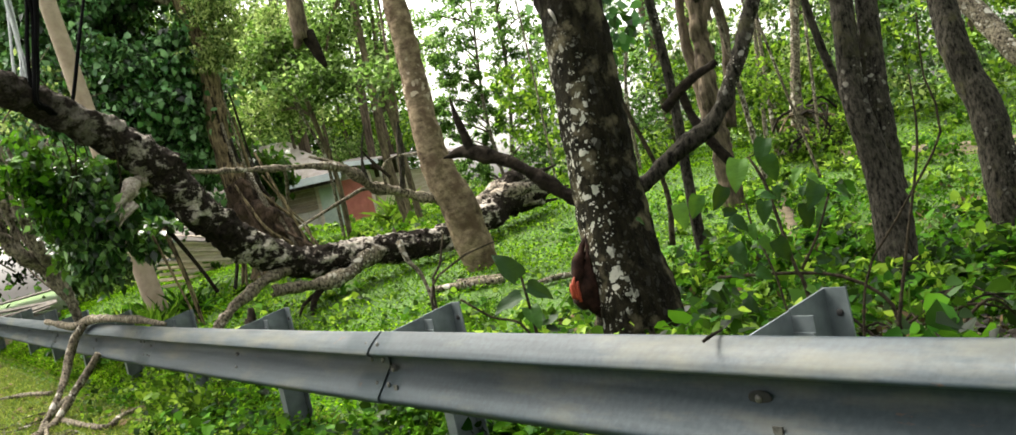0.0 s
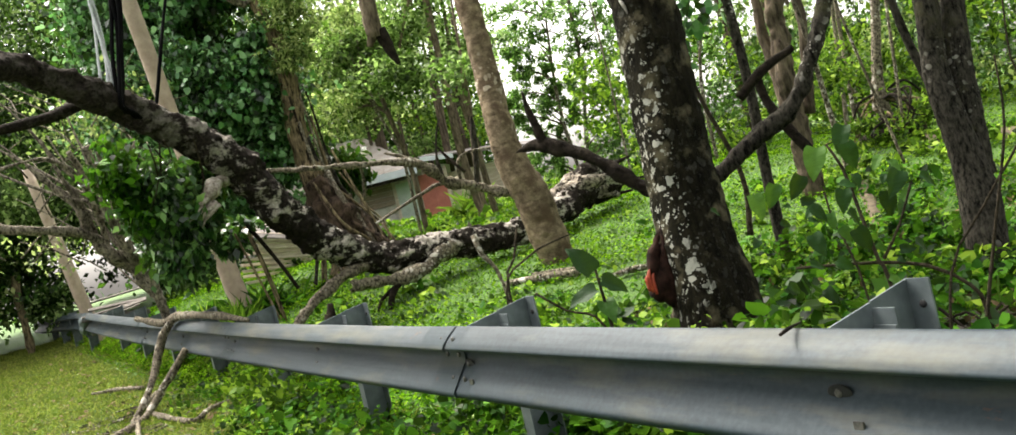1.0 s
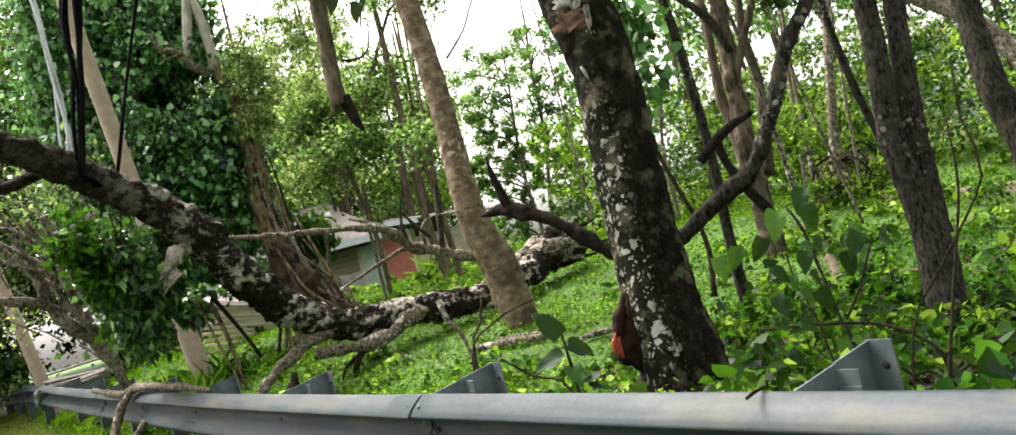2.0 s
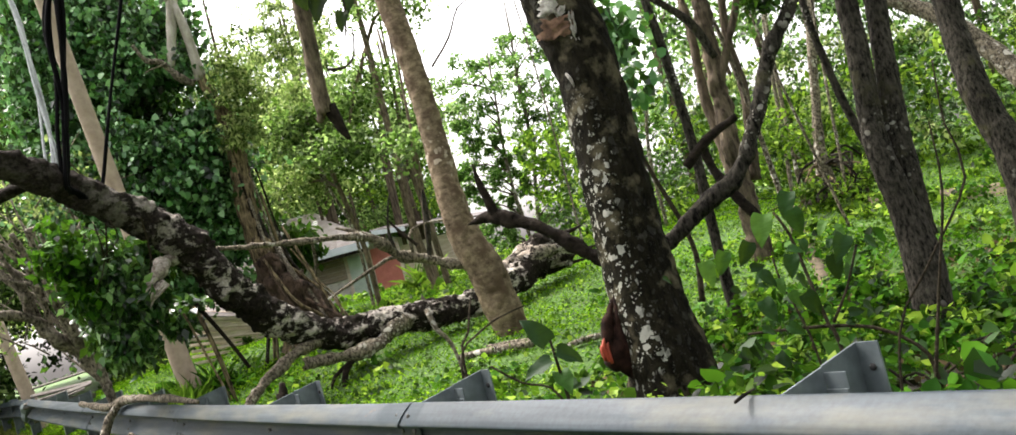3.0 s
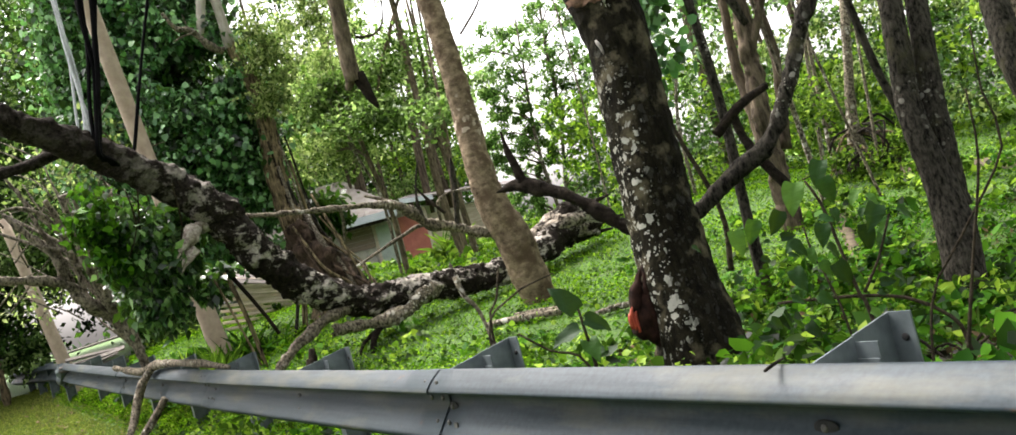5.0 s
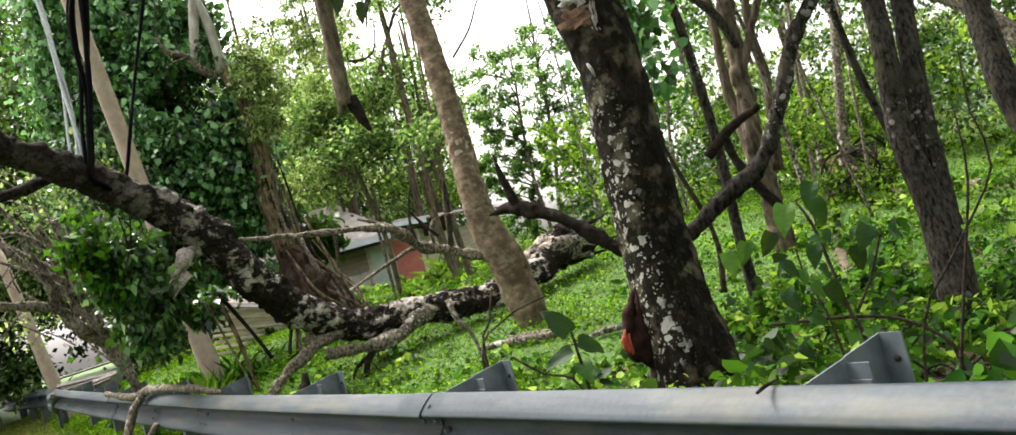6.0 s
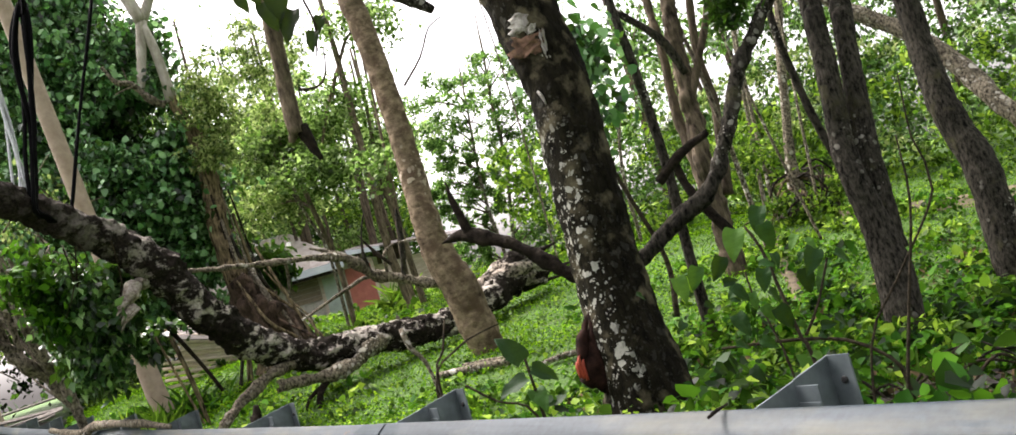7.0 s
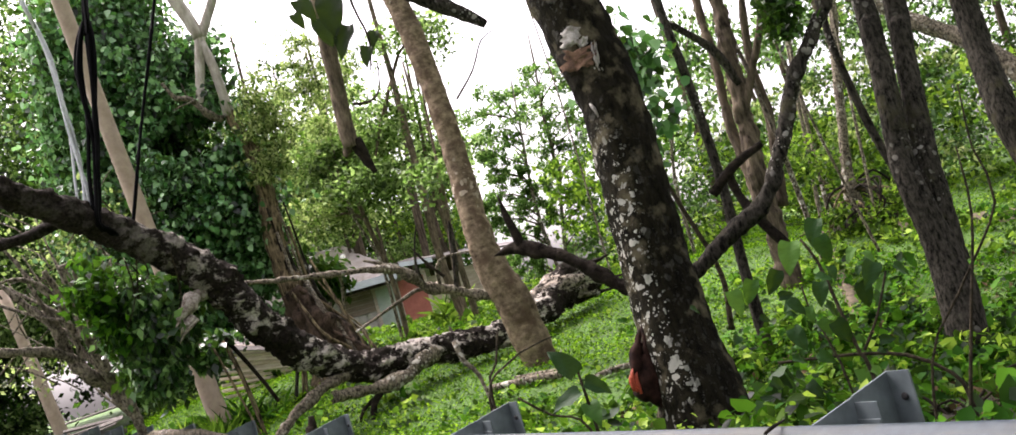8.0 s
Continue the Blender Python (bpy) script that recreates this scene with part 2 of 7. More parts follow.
M_SHEET = plain("faded_pinkish_sheet", (0.11, 0.092, 0.085), (0.20, 0.172, 0.160), 5, 0.8, 0.0, 0.1)
M_WHITE = plain("white_fascia_sheet", (0.50, 0.53, 0.60), (0.66, 0.69, 0.74), 5, 0.5)
M_BROWNBOARD = plain("brown_weathered_board", (0.17, 0.125, 0.095), (0.36, 0.275, 0.215), 14, 0.9, 0, 0.4, (1, 1, 3))
M_DOOR = plain("grey_green_door_paint", (0.374, 0.44, 0.396), (0.528, 0.594, 0.539), 8, 0.7)
M_REDWALL = plain("faded_red_paint", (0.414, 0.127, 0.0978), (0.575, 0.196, 0.149), 6, 0.8)
M_PLANK = plain("weathered_plank", (0.407, 0.3245, 0.2585), (0.69, 0.5807, 0.4887), 16, 0.9, 0, 0.4, (0.2, 0.2, 1.5))
M_BLACK = plain("black_cable_sheath", (0.001, 0.001, 0.0012), (0.003, 0.003, 0.0035), 30, 0.6, sheen=0.04)
M_WIRE = plain("bare_aluminium_cable", (0.36, 0.38, 0.385), (0.60, 0.62, 0.63), 40, 0.5, 0.2)
M_LITTER = plain("dry_leaf_litter", (0.055, 0.036, 0.018), (0.17, 0.12, 0.062), 20, 0.95, sheen=0.1)


def ground_material():
    m, nt, p = material("grassy_soil")
    fine = tex(nt, "noise", 22, 6)
    mid = tex(nt, "noise", 2.6, 5)
    broad = tex(nt, "noise", 0.5, 3)
    soil = ramp(nt, fine.outputs[0], [(0.3, (0.030, 0.022, 0.013)), (0.7, (0.085, 0.064, 0.038))])
    green = ramp(nt, fine.outputs[0], [(0.3, (0.018, 0.056, 0.003)), (0.7, (0.064, 0.146, 0.007))])
    col = blend(nt, ramp(nt, mid.outputs[0], [(0.28, (0.45,)), (0.44, (1,))]), soil, green)
    col = blend(nt, 0.4, col, ramp(nt, broad.outputs[0], [(0.3, (0.6,) * 3), (0.7, (1.0,) * 3)]), "MULTIPLY")
    nt.links.new(col, p.inputs["Base Color"])
    p.inputs["Roughness"].default_value = 0.95
    bump(nt, p, fine.outputs[0], 0.8, 0.03)
    return m


M_GROUND = ground_material()

M_STUB = bark("pale_splintered_wood", (0.22, 0.17, 0.14), (0.70, 0.63, 0.56), None, 0, 9, None, 0, 20, (1, 1, 1), 0.12)
M_FLAP = bark("whitish_torn_bark", (0.30, 0.27, 0.23), (0.66, 0.63, 0.57), None, 0, 9, None, 0, 26, (1, 1, 1), 0.13)
M_DARKLITTER = plain("shade_dark_litter", (0.007, 0.0055, 0.0035), (0.030, 0.022, 0.013), 14, 0.95, 0, 0.6)
M_FLAKE = leaf("bark_flakes", (0.006, 0.005, 0.004), (0.050, 0.042, 0.034), (0.46, 0.41, 0.36), 0.0, 0.9, 0.03)
# ---------------------------------------------------------------- plan
# u: metres behind the guardrail's face line, v: metres along it, away from the camera
RAIL_O, RAIL_D, RAIL_N = Vector((0.483, 2.465, 0.0)), Vector((-0.553, 0.833, 0.0)), Vector((0.833, 0.553, 0.0))


def plan(u, v, z=0.0):
    return RAIL_O + RAIL_D * v + RAIL_N * u + Vector((0, 0, z))


def uv_of(x, y):
    dx, dy = x - RAIL_O.x, y - RAIL_O.y
    return dx * RAIL_N.x + dy * RAIL_N.y, dx * RAIL_D.x + dy * RAIL_D.y


def smooth(t):
    t = np.clip(t, 0.0, 1.0)
    return t * t * (3 - 2 * t)


def verge_rise(v):
    return 0.0009 * np.clip(v, 0, 16) ** 2 + 0.012 * np.clip(v - 16, 0, 20)


def terrain(x, y):
    """Ground height: a level verge, and a slope that rises behind the rail and towards the shed."""
    u, v = uv_of(x, y)
    slope = 0.88 * smooth((v - 1.2) / 7.8) * (1 - np.exp(-np.clip(u, 0, None) / 2.0)) * (1 - 0.5 * smooth((v - 15) / 8))
    side = 0.25 * smooth((u - 9) / 8) * (1 - smooth((v - 4) / 6))
    lumps = 0.05 * np.sin(1.7 * x + 0.6 * y) * np.sin(1.3 * y - 0.4 * x) * smooth((u - 0.5) / 1.5)
    dip = -0.13 * np.exp(-((x - 2.4) ** 2 + (y - 6.3) ** 2) / 0.9)
    far = -7.0 * smooth((np.hypot(x, y) - 40) / 300.0)
    return verge_rise(v) + slope + side + lumps + dip + far


# ---------------------------------------------------------------- mesh helpers
def mesh_of(name, verts, faces, mat, smooth_shade=True):
    me = bpy.data.meshes.new(name)
    me.from_pydata([tuple(v) for v in verts], [], faces)
    me.materials.append(mat)
    if smooth_shade:
        me.polygons.foreach_set("use_smooth", [True] * len(me.polygons))
    me.update()
    return me


def part(name, bm, mat, parent=None, label=""):
    """Links a bmesh, or a mesh, as one object under a thing or a part."""
    if isinstance(bm, bmesh.types.BMesh):
        me = bpy.data.meshes.new(name)
        bm.to_mesh(me)
        bm.free()
        me.materials.append(mat)
    else:
        me = bm
    ob = new(name, me)
    if parent is not None:
        ob.parent = parent
    return tagged(ob, label)


def thing(name, place, label, category, group="", kind=""):
    ob = new(name)
    ob.location = place
    bpy.context.view_layer.update()
    return tagged(ob, label, category, group, kind)


def under(ob, parent):
    """Parents ob, whose mesh is in world metres, under a thing at its base."""
    ob.parent = parent
    ob.matrix_parent_inverse = Matrix.Translation(parent.location).inverted()
    return ob


def curve_points(path, step=0.08):
    """A smooth run of points (x, y, z, r) through the path's few knots."""
    p = np.array(path, float)
    if len(p) == 2:
        p = np.array([p[0], (p[0] + p[1]) / 2, p[1]])
    q = np.vstack([2 * p[0] - p[1], p, 2 * p[-1] - p[-2]])
    out = []
    for i in range(1, len(q) - 2):
        a, b, c, d = q[i - 1], q[i], q[i + 1], q[i + 2]
        n = max(2, int(np.linalg.norm(c[:3] - b[:3]) / step))
        for k in range(n):
            t = k / n
            out.append(0.5 * (2 * b + (c - a) * t + (2 * a - 5 * b + 4 * c - d) * t * t + (3 * b - a - 3 * c + d) * t ** 3))
    out.append(q[-2])
    return np.array(out)


def limb(path, seg=12, rough=0.06, step=0.08, flare=0.0, jag=0.0, seed=0, lobes=0.0, torn=0.0):
    """Vertices and faces of a tapered, knobbly limb along a path of (x, y, z, radius)."""
    pts = curve_points(path, step)
    verts, faces = [], []
    n = len(pts)
    for i, (x, y, z, r) in enumerate(pts):
        c = Vector((x, y, z))
        a, b = Vector(pts[max(i - 1, 0)][:3]), Vector(pts[min(i + 1, n - 1)][:3])
        ax = (b - a).normalized()
        if i == 0:
            s = ax.orthogonal().normalized()
        s = (s - ax * s.dot(ax)).normalized()
        w = ax.cross(s)
        for k in range(seg):
            ang = 2 * math.pi * k / seg
            dvec = s * math.cos(ang) + w * math.sin(ang)
            q = c + dvec * r
            f = 1 + rough * (noise.noise(q * 5.0 + Vector((seed, 0, 0))) * 1.2 + noise.noise(q * 16.0) * 0.7)
            f += flare * math.exp(-4.0 * i / max(n - 1, 1)) * (0.6 + 0.6 * math.sin(3 * ang + seed))
            if torn:
                # crusts that stand off in steps, as torn bark does
                k1, k2 = noise.noise(q * 11.0 + Vector((0, seed, 0))), noise.noise(q * 27.0)
                f += torn * ((0.55 if k1 > 0.12 else 0.0) + (0.35 if k1 + 0.6 * k2 > 0.35 else 0.0) + 0.5 * k2)
            f += lobes * math.sin(2 * ang + 1.5 * i / n + seed)
            q = c + dvec * (max(r, 0.002) * f)
            if jag and i >= n - 1:
                q += ax * jag * noise.noise(q * 30.0)
            verts.append(q)
    for i in range(n - 1):
        for k in range(seg):
            k2 = (k + 1) % seg
            faces.append((i * seg + k, i * seg + k2, (i + 1) * seg + k2, (i + 1) * seg + k))
    faces.append(tuple(range(seg - 1, -1, -1)))
    faces.append(tuple(range((n - 1) * seg, n * seg)))
    return verts, faces


def limb_part(name, path, mat, parent, label="", **kw):
    ob = part(name, mesh_of(name, *limb(path, **kw), mat), mat, None, label)
    return under(ob, parent)


LEAF_BROAD = np.array([(0, 0, 0), (0.35, 0.28, 0.05), (1, 0, -0.10), (0.35, -0.28, 0.05), (0.5, 0, -0.02)])
LEAF_BROAD_F = [(0, 4, 1), (1, 4, 2), (0, 3, 4), (3, 2, 4)]
LEAF_SIMPLE = np.array([(0, 0, 0), (0.45, 0.30, 0.06), (1, 0, -0.05), (0.45, -0.30, 0.06)])
LEAF_SIMPLE_F = [(0, 2, 1), (0, 3, 2)]
LEAF_HEART = np.array([(0, 0, 0), (0.16, 0.40, 0.07), (0.58, 0.34, 0.03), (1, 0, -0.12), (0.58, -0.34, 0.03), (0.16, -0.40, 0.07), (0.42, 0, -0.04)])
LEAF_HEART_F = [(0, 6, 1), (1, 6, 2), (2, 6, 3), (3, 6, 4), (4, 6, 5), (5, 6, 0)]
BLADE = np.array([(0, 0.05, 0), (0, -0.05, 0), (0.55, 0.03, 0.55), (1.0, 0, 0.75)])
BLADE_F = [(0, 1, 2), (0, 2, 3)]


def leaf_cloud(name, pos, size, mat, rng, shape="simple", up=0.5, spread=1.0, width=1.0, droop=0.0):
    """One mesh of many leaves at pos. up: how far the leaves lie level (1) or hang any way (0)."""
    tv, tf = {"simple": (LEAF_SIMPLE, LEAF_SIMPLE_F), "broad": (LEAF_BROAD, LEAF_BROAD_F), "heart": (LEAF_HEART, LEAF_HEART_F), "blade": (BLADE, BLADE_F)}[shape]
    n = len(pos)
    head = rng.uniform(0, 2 * np.pi, n)
    tilt = rng.normal(0, 1, n) * spread * (1 - up) * 1.4 + droop
    roll = rng.normal(0, 1, n) * spread * (1 - up) * 1.2
    ch, sh, ct, st, cr, sr = np.cos(head), np.sin(head), np.cos(tilt), np.sin(tilt), np.cos(roll), np.sin(roll)
    ex = np.stack([ch * ct, sh * ct, -st], 1)
    ey0, ez0 = np.stack([-sh, ch, 0 * ch], 1), np.stack([ch * st, sh * st, ct], 1)
    ey, ez = ey0 * cr[:, None] + ez0 * sr[:, None], ez0 * cr[:, None] - ey0 * sr[:, None]
    s = np.asarray(size)[:, None, None] * np.ones((n, 1, 1))
    v = pos[:, None, :] + s * (tv[None, :, 0:1] * ex[:, None] + width * tv[None, :, 1:2] * ey[:, None] + tv[None, :, 2:3] * ez[:, None])
    v = v.reshape(-1, 3)
    f = (np.array(tf)[None] + (np.arange(n) * len(tv))[:, None, None]).reshape(-1)
    me = bpy.data.meshes.new(name)
    me.vertices.add(len(v))
    me.vertices.foreach_set("co", v.astype(np.float32).ravel())
    me.loops.add(len(f))
    me.loops.foreach_set("vertex_index", f.astype(np.int32))
    me.polygons.add(len(f) // 3)
    me.polygons.foreach_set("loop_start", np.arange(0, len(f), 3, dtype=np.int32))
    me.materials.append(mat)
    me.polygons.foreach_set("use_smooth", [True] * len(me.polygons))
    me.update(calc_edges=True)
    return me


def clumps(rng, centre, radii, count, per, clump_r, shell=0.55):
    """Leaf places in clumps spread through an ellipsoid, mostly towards its outside."""
    d = rng.normal(0, 1, (count, 3))
    d /= np.linalg.norm(d, axis=1)[:, None]
    rad = shell + (1 - shell) * rng.random(count)
    c = np.array(centre) + d * rad[:, None] * np.array(radii)
    e = rng.normal(0, 1, (count, per, 3)) * clump_r * np.array([1, 1, 0.55])
    return (c[:, None] + e).reshape(-1, 3)


def pads(rng, centres, radius, thick, per):
    """Leaf places in flat, slightly tilted sprays round the given centres; radius: one for all or one each."""
    c = np.asarray(centres, float)
    n = len(c)
    a, k = rng.uniform(0, 2 * np.pi, (n, per)), rng.random((n, per)) ** 0.6
    # lobed edges, so that no spray is a plain disc
    lobes = 0.72 + 0.28 * np.sin(a * rng.integers(3, 6, (n, 1)) + rng.uniform(0, 6.28, (n, 1)))
    r = np.broadcast_to(np.asarray(radius, float).reshape(-1, 1), (n, 1)) * k * lobes
    x, y = r * np.cos(a), r * np.sin(a)
    tx, ty = rng.normal(0, 0.22, (n, 1)), rng.normal(0, 0.22, (n, 1))
    z = tx * x + ty * y - 0.25 * r * k + rng.normal(0, 1, (n, per)) * thick
    return (c[:, None] + np.stack([x, y, z], -1)).reshape(-1, 3)


# ---------------------------------------------------------------- ground and road
def make_ground():
    inner = np.arange(-14, 20.01, 0.25)
    far_n = -14 - np.geomspace(0.5, 900, 26)[::-1]
    far_p = 20 + np.geomspace(0.5, 900, 26)
    xs = np.concatenate([far_n, inner, far_p])
    ys = np.concatenate([-8 - np.geomspace(0.5, 900, 24)[::-1], np.arange(-8, 30.01, 0.25), 30 + np.geomspace(0.5, 900, 26)])
    gx, gy = np.meshgrid(xs, ys)
    gz = terrain(gx, gy)
    nx, ny = len(xs), len(ys)
    verts = np.stack([gx.ravel(), gy.ravel(), gz.ravel()], 1)
    faces = [(j * nx + i, j * nx + i + 1, (j + 1) * nx + i + 1, (j + 1) * nx + i) for j in range(ny - 1) for i in range(nx - 1)]
    ob = new("ground", mesh_of("ground", verts, faces, M_GROUND))
    tagged(ob, "grassy uneven ground with bare soil showing through", "ground", kind="structure")


def make_road():
    verts, faces = [], []
    vs = np.arange(-40, 90, 1.0)
    for i, v in enumerate(vs):
        bend = 0.004 * max(v - 14, 0) ** 2 * 0.12 - 1.3 * float(smooth((27 - v) / 12))
        for u, dz in ((-1.35, -0.05), (-1.40, 0.025), (-4.6, 0.07), (-7.8, 0.025), (-7.85, -0.05)):
            q = plan(u + bend + 0.05 * math.sin(1.9 * v) * (u > -2), v)
            verts.append((q.x, q.y, float(verge_rise(v)) + dz + float(-7.0 * smooth((math.hypot(q.x, q.y) - 40) / 300.0))))
    for i in range(len(vs) - 1):
        for k in range(4):
            faces.append((i * 5 + k, (i + 1) * 5 + k, (i + 1) * 5 + k + 1, i * 5 + k + 1))
    ob = new("road", mesh_of("road", verts, faces, M_ASPHALT))
    tagged(ob, "narrow worn grey asphalt road beside a verge", "road", kind="structure")


make_ground()
make_road()


# ---------------------------------------------------------------- guardrail
RAIL_TOP = 0.742
W_KNOTS = [(0.020, 0.150), (0.014, 0.157), (0.006, 0.156), (-0.030, 0.131), (-0.056, 0.108), (-0.066, 0.096), (-0.071, 0.088), (-0.070, 0.081), (-0.060, 0.075), (-0.015, 0.067), (0.014, 0.058), (0.023, 0.043),
           (0.021, 0.014), (0.002, -0.014), (-0.022, -0.044), (-0.045, -0.073), (-0.060, -0.092), (-0.067, -0.105), (-0.064, -0.118), (-0.052, -0.129), (-0.025, -0.143), (0.006, -0.157)]


def rounded(knots, parts=3):
    """A smooth line through the knots of a section."""
    p = np.array(knots)
    q = np.vstack([2 * p[0] - p[1], p, 2 * p[-1] - p[-2]])
    out = []
    for i in range(1, len(q) - 2):
        a, b, c, d = q[i - 1], q[i], q[i + 1], q[i + 2]
        for k in range(parts):
            t = k / parts
            out.append(tuple(0.5 * (2 * b + (c - a) * t + (2 * a - 5 * b + 4 * c - d) * t * t + (3 * b - a - 3 * c + d) * t ** 3)))
    return out + [tuple(p[-1])]


W_PROFILE = rounded(W_KNOTS)


def rail_z(v):
    return RAIL_TOP - 0.156 + float(verge_rise(v))


def beam_mesh(v0, v1, proud=0.0, bend=None):
    """A W-shaped beam from v0 to v1, of 4 mm sheet."""
    verts, faces = [], []
    vs = np.linspace(v0, v1, max(3, int((v1 - v0) / 0.25)))
    np_ = len(W_PROFILE)
    for v in vs:
        du, dz = bend(v) if bend else (0, 0)
        for side in (0, 1):
            for u, h in W_PROFILE:
                off = (0.004 if side else 0.0) - proud
                dent = 0.004 * noise.noise(Vector((v * 1.3, h * 6, 3.0)))
                q = plan(u + off + du + dent, v, rail_z(v) + h + dz)
                verts.append(q)
    m = 2 * np_
    for i in range(len(vs) - 1):
        for k in range(np_ - 1):
            a, b = i * m + k, (i + 1) * m + k
            faces.append((a, a + 1, b + 1, b))
            a, b = a + np_, b + np_
            faces.append((a, b, b + 1, a + 1))
        for k in (0, np_ - 1):
            a, b = i * m + k, (i + 1) * m + k
            faces.append((a, b, b + np_, a + np_))
    for i in (0, len(vs) - 1):
        for k in range(np_ - 1):
            a = i * m + k
            faces.append((a, a + 1, a + 1 + np_, a + np_))
    return mesh_of("rail_beam", verts, faces, M_STEEL)


def channel_bm(depth, width, z0, z1, t=0.006, front=None, back=None, rise=0.0):
    """A C-channel standing upright: web across the rail, flanges towards the near side, cut off at their own heights."""
    bm = bmesh.new()
    front, back = z1 if front is None else front, z1 if back is None else back
    for u0, u1, v0, v1, top in ((0, depth, -t, 0, z1), (0, t, -width, -t, front), (depth - t, depth, -width, -t, back)):
        c = bmesh.ops.create_cube(bm, size=1.0)["verts"]
        for q in c:
            a, b, h = q.co.x + 0.5, q.co.y + 0.5, q.co.z + 0.5
            q.co = RAIL_N * (u0 + a * (u1 - u0)) + RAIL_D * (v0 + b * (v1 - v0)) + Vector((0, 0, z0 + h * (top - z0 - (rise * (1 - a) if u1 - u0 > 2 * t else 0.0))))
    return bm


def bolt_bm(r=0.012):
    bm = bmesh.new()
    bmesh.ops.create_uvsphere(bm, u_segments=10, v_segments=6, radius=r)
    for q in bm.verts:
        q.co.z *= 0.55
    turn = RAIL_N.to_track_quat("Z", "Y").to_matrix().to_4x4()
    bmesh.ops.transform(bm, matrix=turn, verts=bm.verts)
    return bm


M_HOLE = plain("dark_bolt_hole", (0.004, 0.004, 0.004), (0.01, 0.01, 0.01), 40, 0.9)


def make_guardrail():
    rail = thing("guardrail", plan(0, 0), "long galvanised steel guardrail with W-shaped beam on steel posts", "guardrail")

    def splice(v):
        return (0.0, 0.0)
    beams = []
    for v0, v1, k in ((-10.0, -5.9, 0), (-6.0, -1.9, 1), (-2.0, 2.1, 0), (2.0, 6.1, 1), (6.0, 10.1, 0), (10.0, 15.5, 1)):
        b = part("rail_beam", beam_mesh(v0, v1, 0.009 * k), M_STEEL)
        beams.append(under(b, rail))
    bolt_me = bpy.data.meshes.new("bolt")
    bm = bolt_bm()
    bm.to_mesh(bolt_me)
    bm.free()
    bolt_me.materials.append(M_BOLT)

    def bolt(v, h, u, beam):
        b = new("bolt", bolt_me)
        b.matrix_world = Matrix.Translation(plan(u, v, rail_z(v) + h))
        b.parent = beam

    for s, beam in ((-2.0, beams[1]), (2.0, beams[3]), (6.0, beams[3]), (10.0, beams[5])):
        for dv in (0.0, 0.105):
            for h, u in ((0.052, -0.036), (-0.052, -0.036), (0.118, -0.046), (-0.118, -0.046)):
                bolt(s + 0.0 + dv - 0.05, h, u, beam)
    post_me, block_me = None, None
    for k in range(-3, 8):
        v = 2.0 * k
        z = float(verge_rise(v))
        base = float(terrain(*plan(0.27, v).xy))
        lean = random.uniform(-0.6, 0.6)
        if post_me is None:
            post = part("post", channel_bm(0.15, 0.075, -0.75, 0.782, 0.006, 0.742, rise=0.022), M_POST, None, "weathered C-shaped steel post")
            block = part("spacer_block", channel_bm(0.180, 0.075, 0.44, 0.757, 0.006, 0.70, 0.70, rise=0.026), M_POST, None, "C-shaped steel spacer behind the beam")
            post_me, block_me = post.data, block.data
        else:
            post, block = new("post", post_me), new("spacer_block", block_me)
        for ob, u in ((post, 0.212), (block, 0.030)):
            ob.parent = rail
            ob.matrix_parent_inverse = Matrix.Translation(rail.location).inverted()
            ob.matrix_basis = Matrix.Translation(plan(u, v, z))
        if k in (0, 1, 2):
            hole = part("bolt_hole", bolt_bm(0.011), M_HOLE, None, "dark bolt hole")
            hole.matrix_world = Matrix.Translation(plan(0.353, v - 0.045, z + 0.715))
            hole.parent = post
            hole.matrix_parent_inverse = Matrix.Translation(plan(0.212, v, z)).inverted()
        bolt(v - 0.035, 0.0, 0.005, beams[min(5, max(0, int((v + 10) // 4)))])
        slot = part("bolt_slot", slot_bm(), M_HOLE, None, "dark oval bolt slot")
        slot.matrix_world = Matrix.Translation(plan(0.010, v - 0.035, rail_z(v)))
        slot.parent = rail
        slot.matrix_parent_inverse = Matrix.Translation(rail.location).inverted()
        w = part("clip_plate", washer_bm(), M_BOLT, None, "small rusty square plate")
        w.matrix_world = Matrix.Translation(plan(-0.040, v - 0.12, rail_z(v) - 0.062))
        w.parent = rail
        w.matrix_parent_inverse = Matrix.Translation(rail.location).inverted()
    return rail


def slot_bm():
    bm = bmesh.new()
    bmesh.ops.create_uvsphere(bm, u_segments=14, v_segments=8, radius=1.0)
    for q in bm.verts:
        a, b, c = q.co
        q.co = RAIL_N * (a * 0.006) + RAIL_D * (b * 0.040) + Vector((0, 0, c * 0.021))
    return bm


def washer_bm():
    bm = bmesh.new()
    bmesh.ops.create_cube(bm, size=1.0)
    for q in bm.verts:
        a, b, c = q.co
        q.co = RAIL_N * (a * 0.006) + RAIL_D * (b * 0.030) + Vector((0, 0, c * 0.026))
    return bm


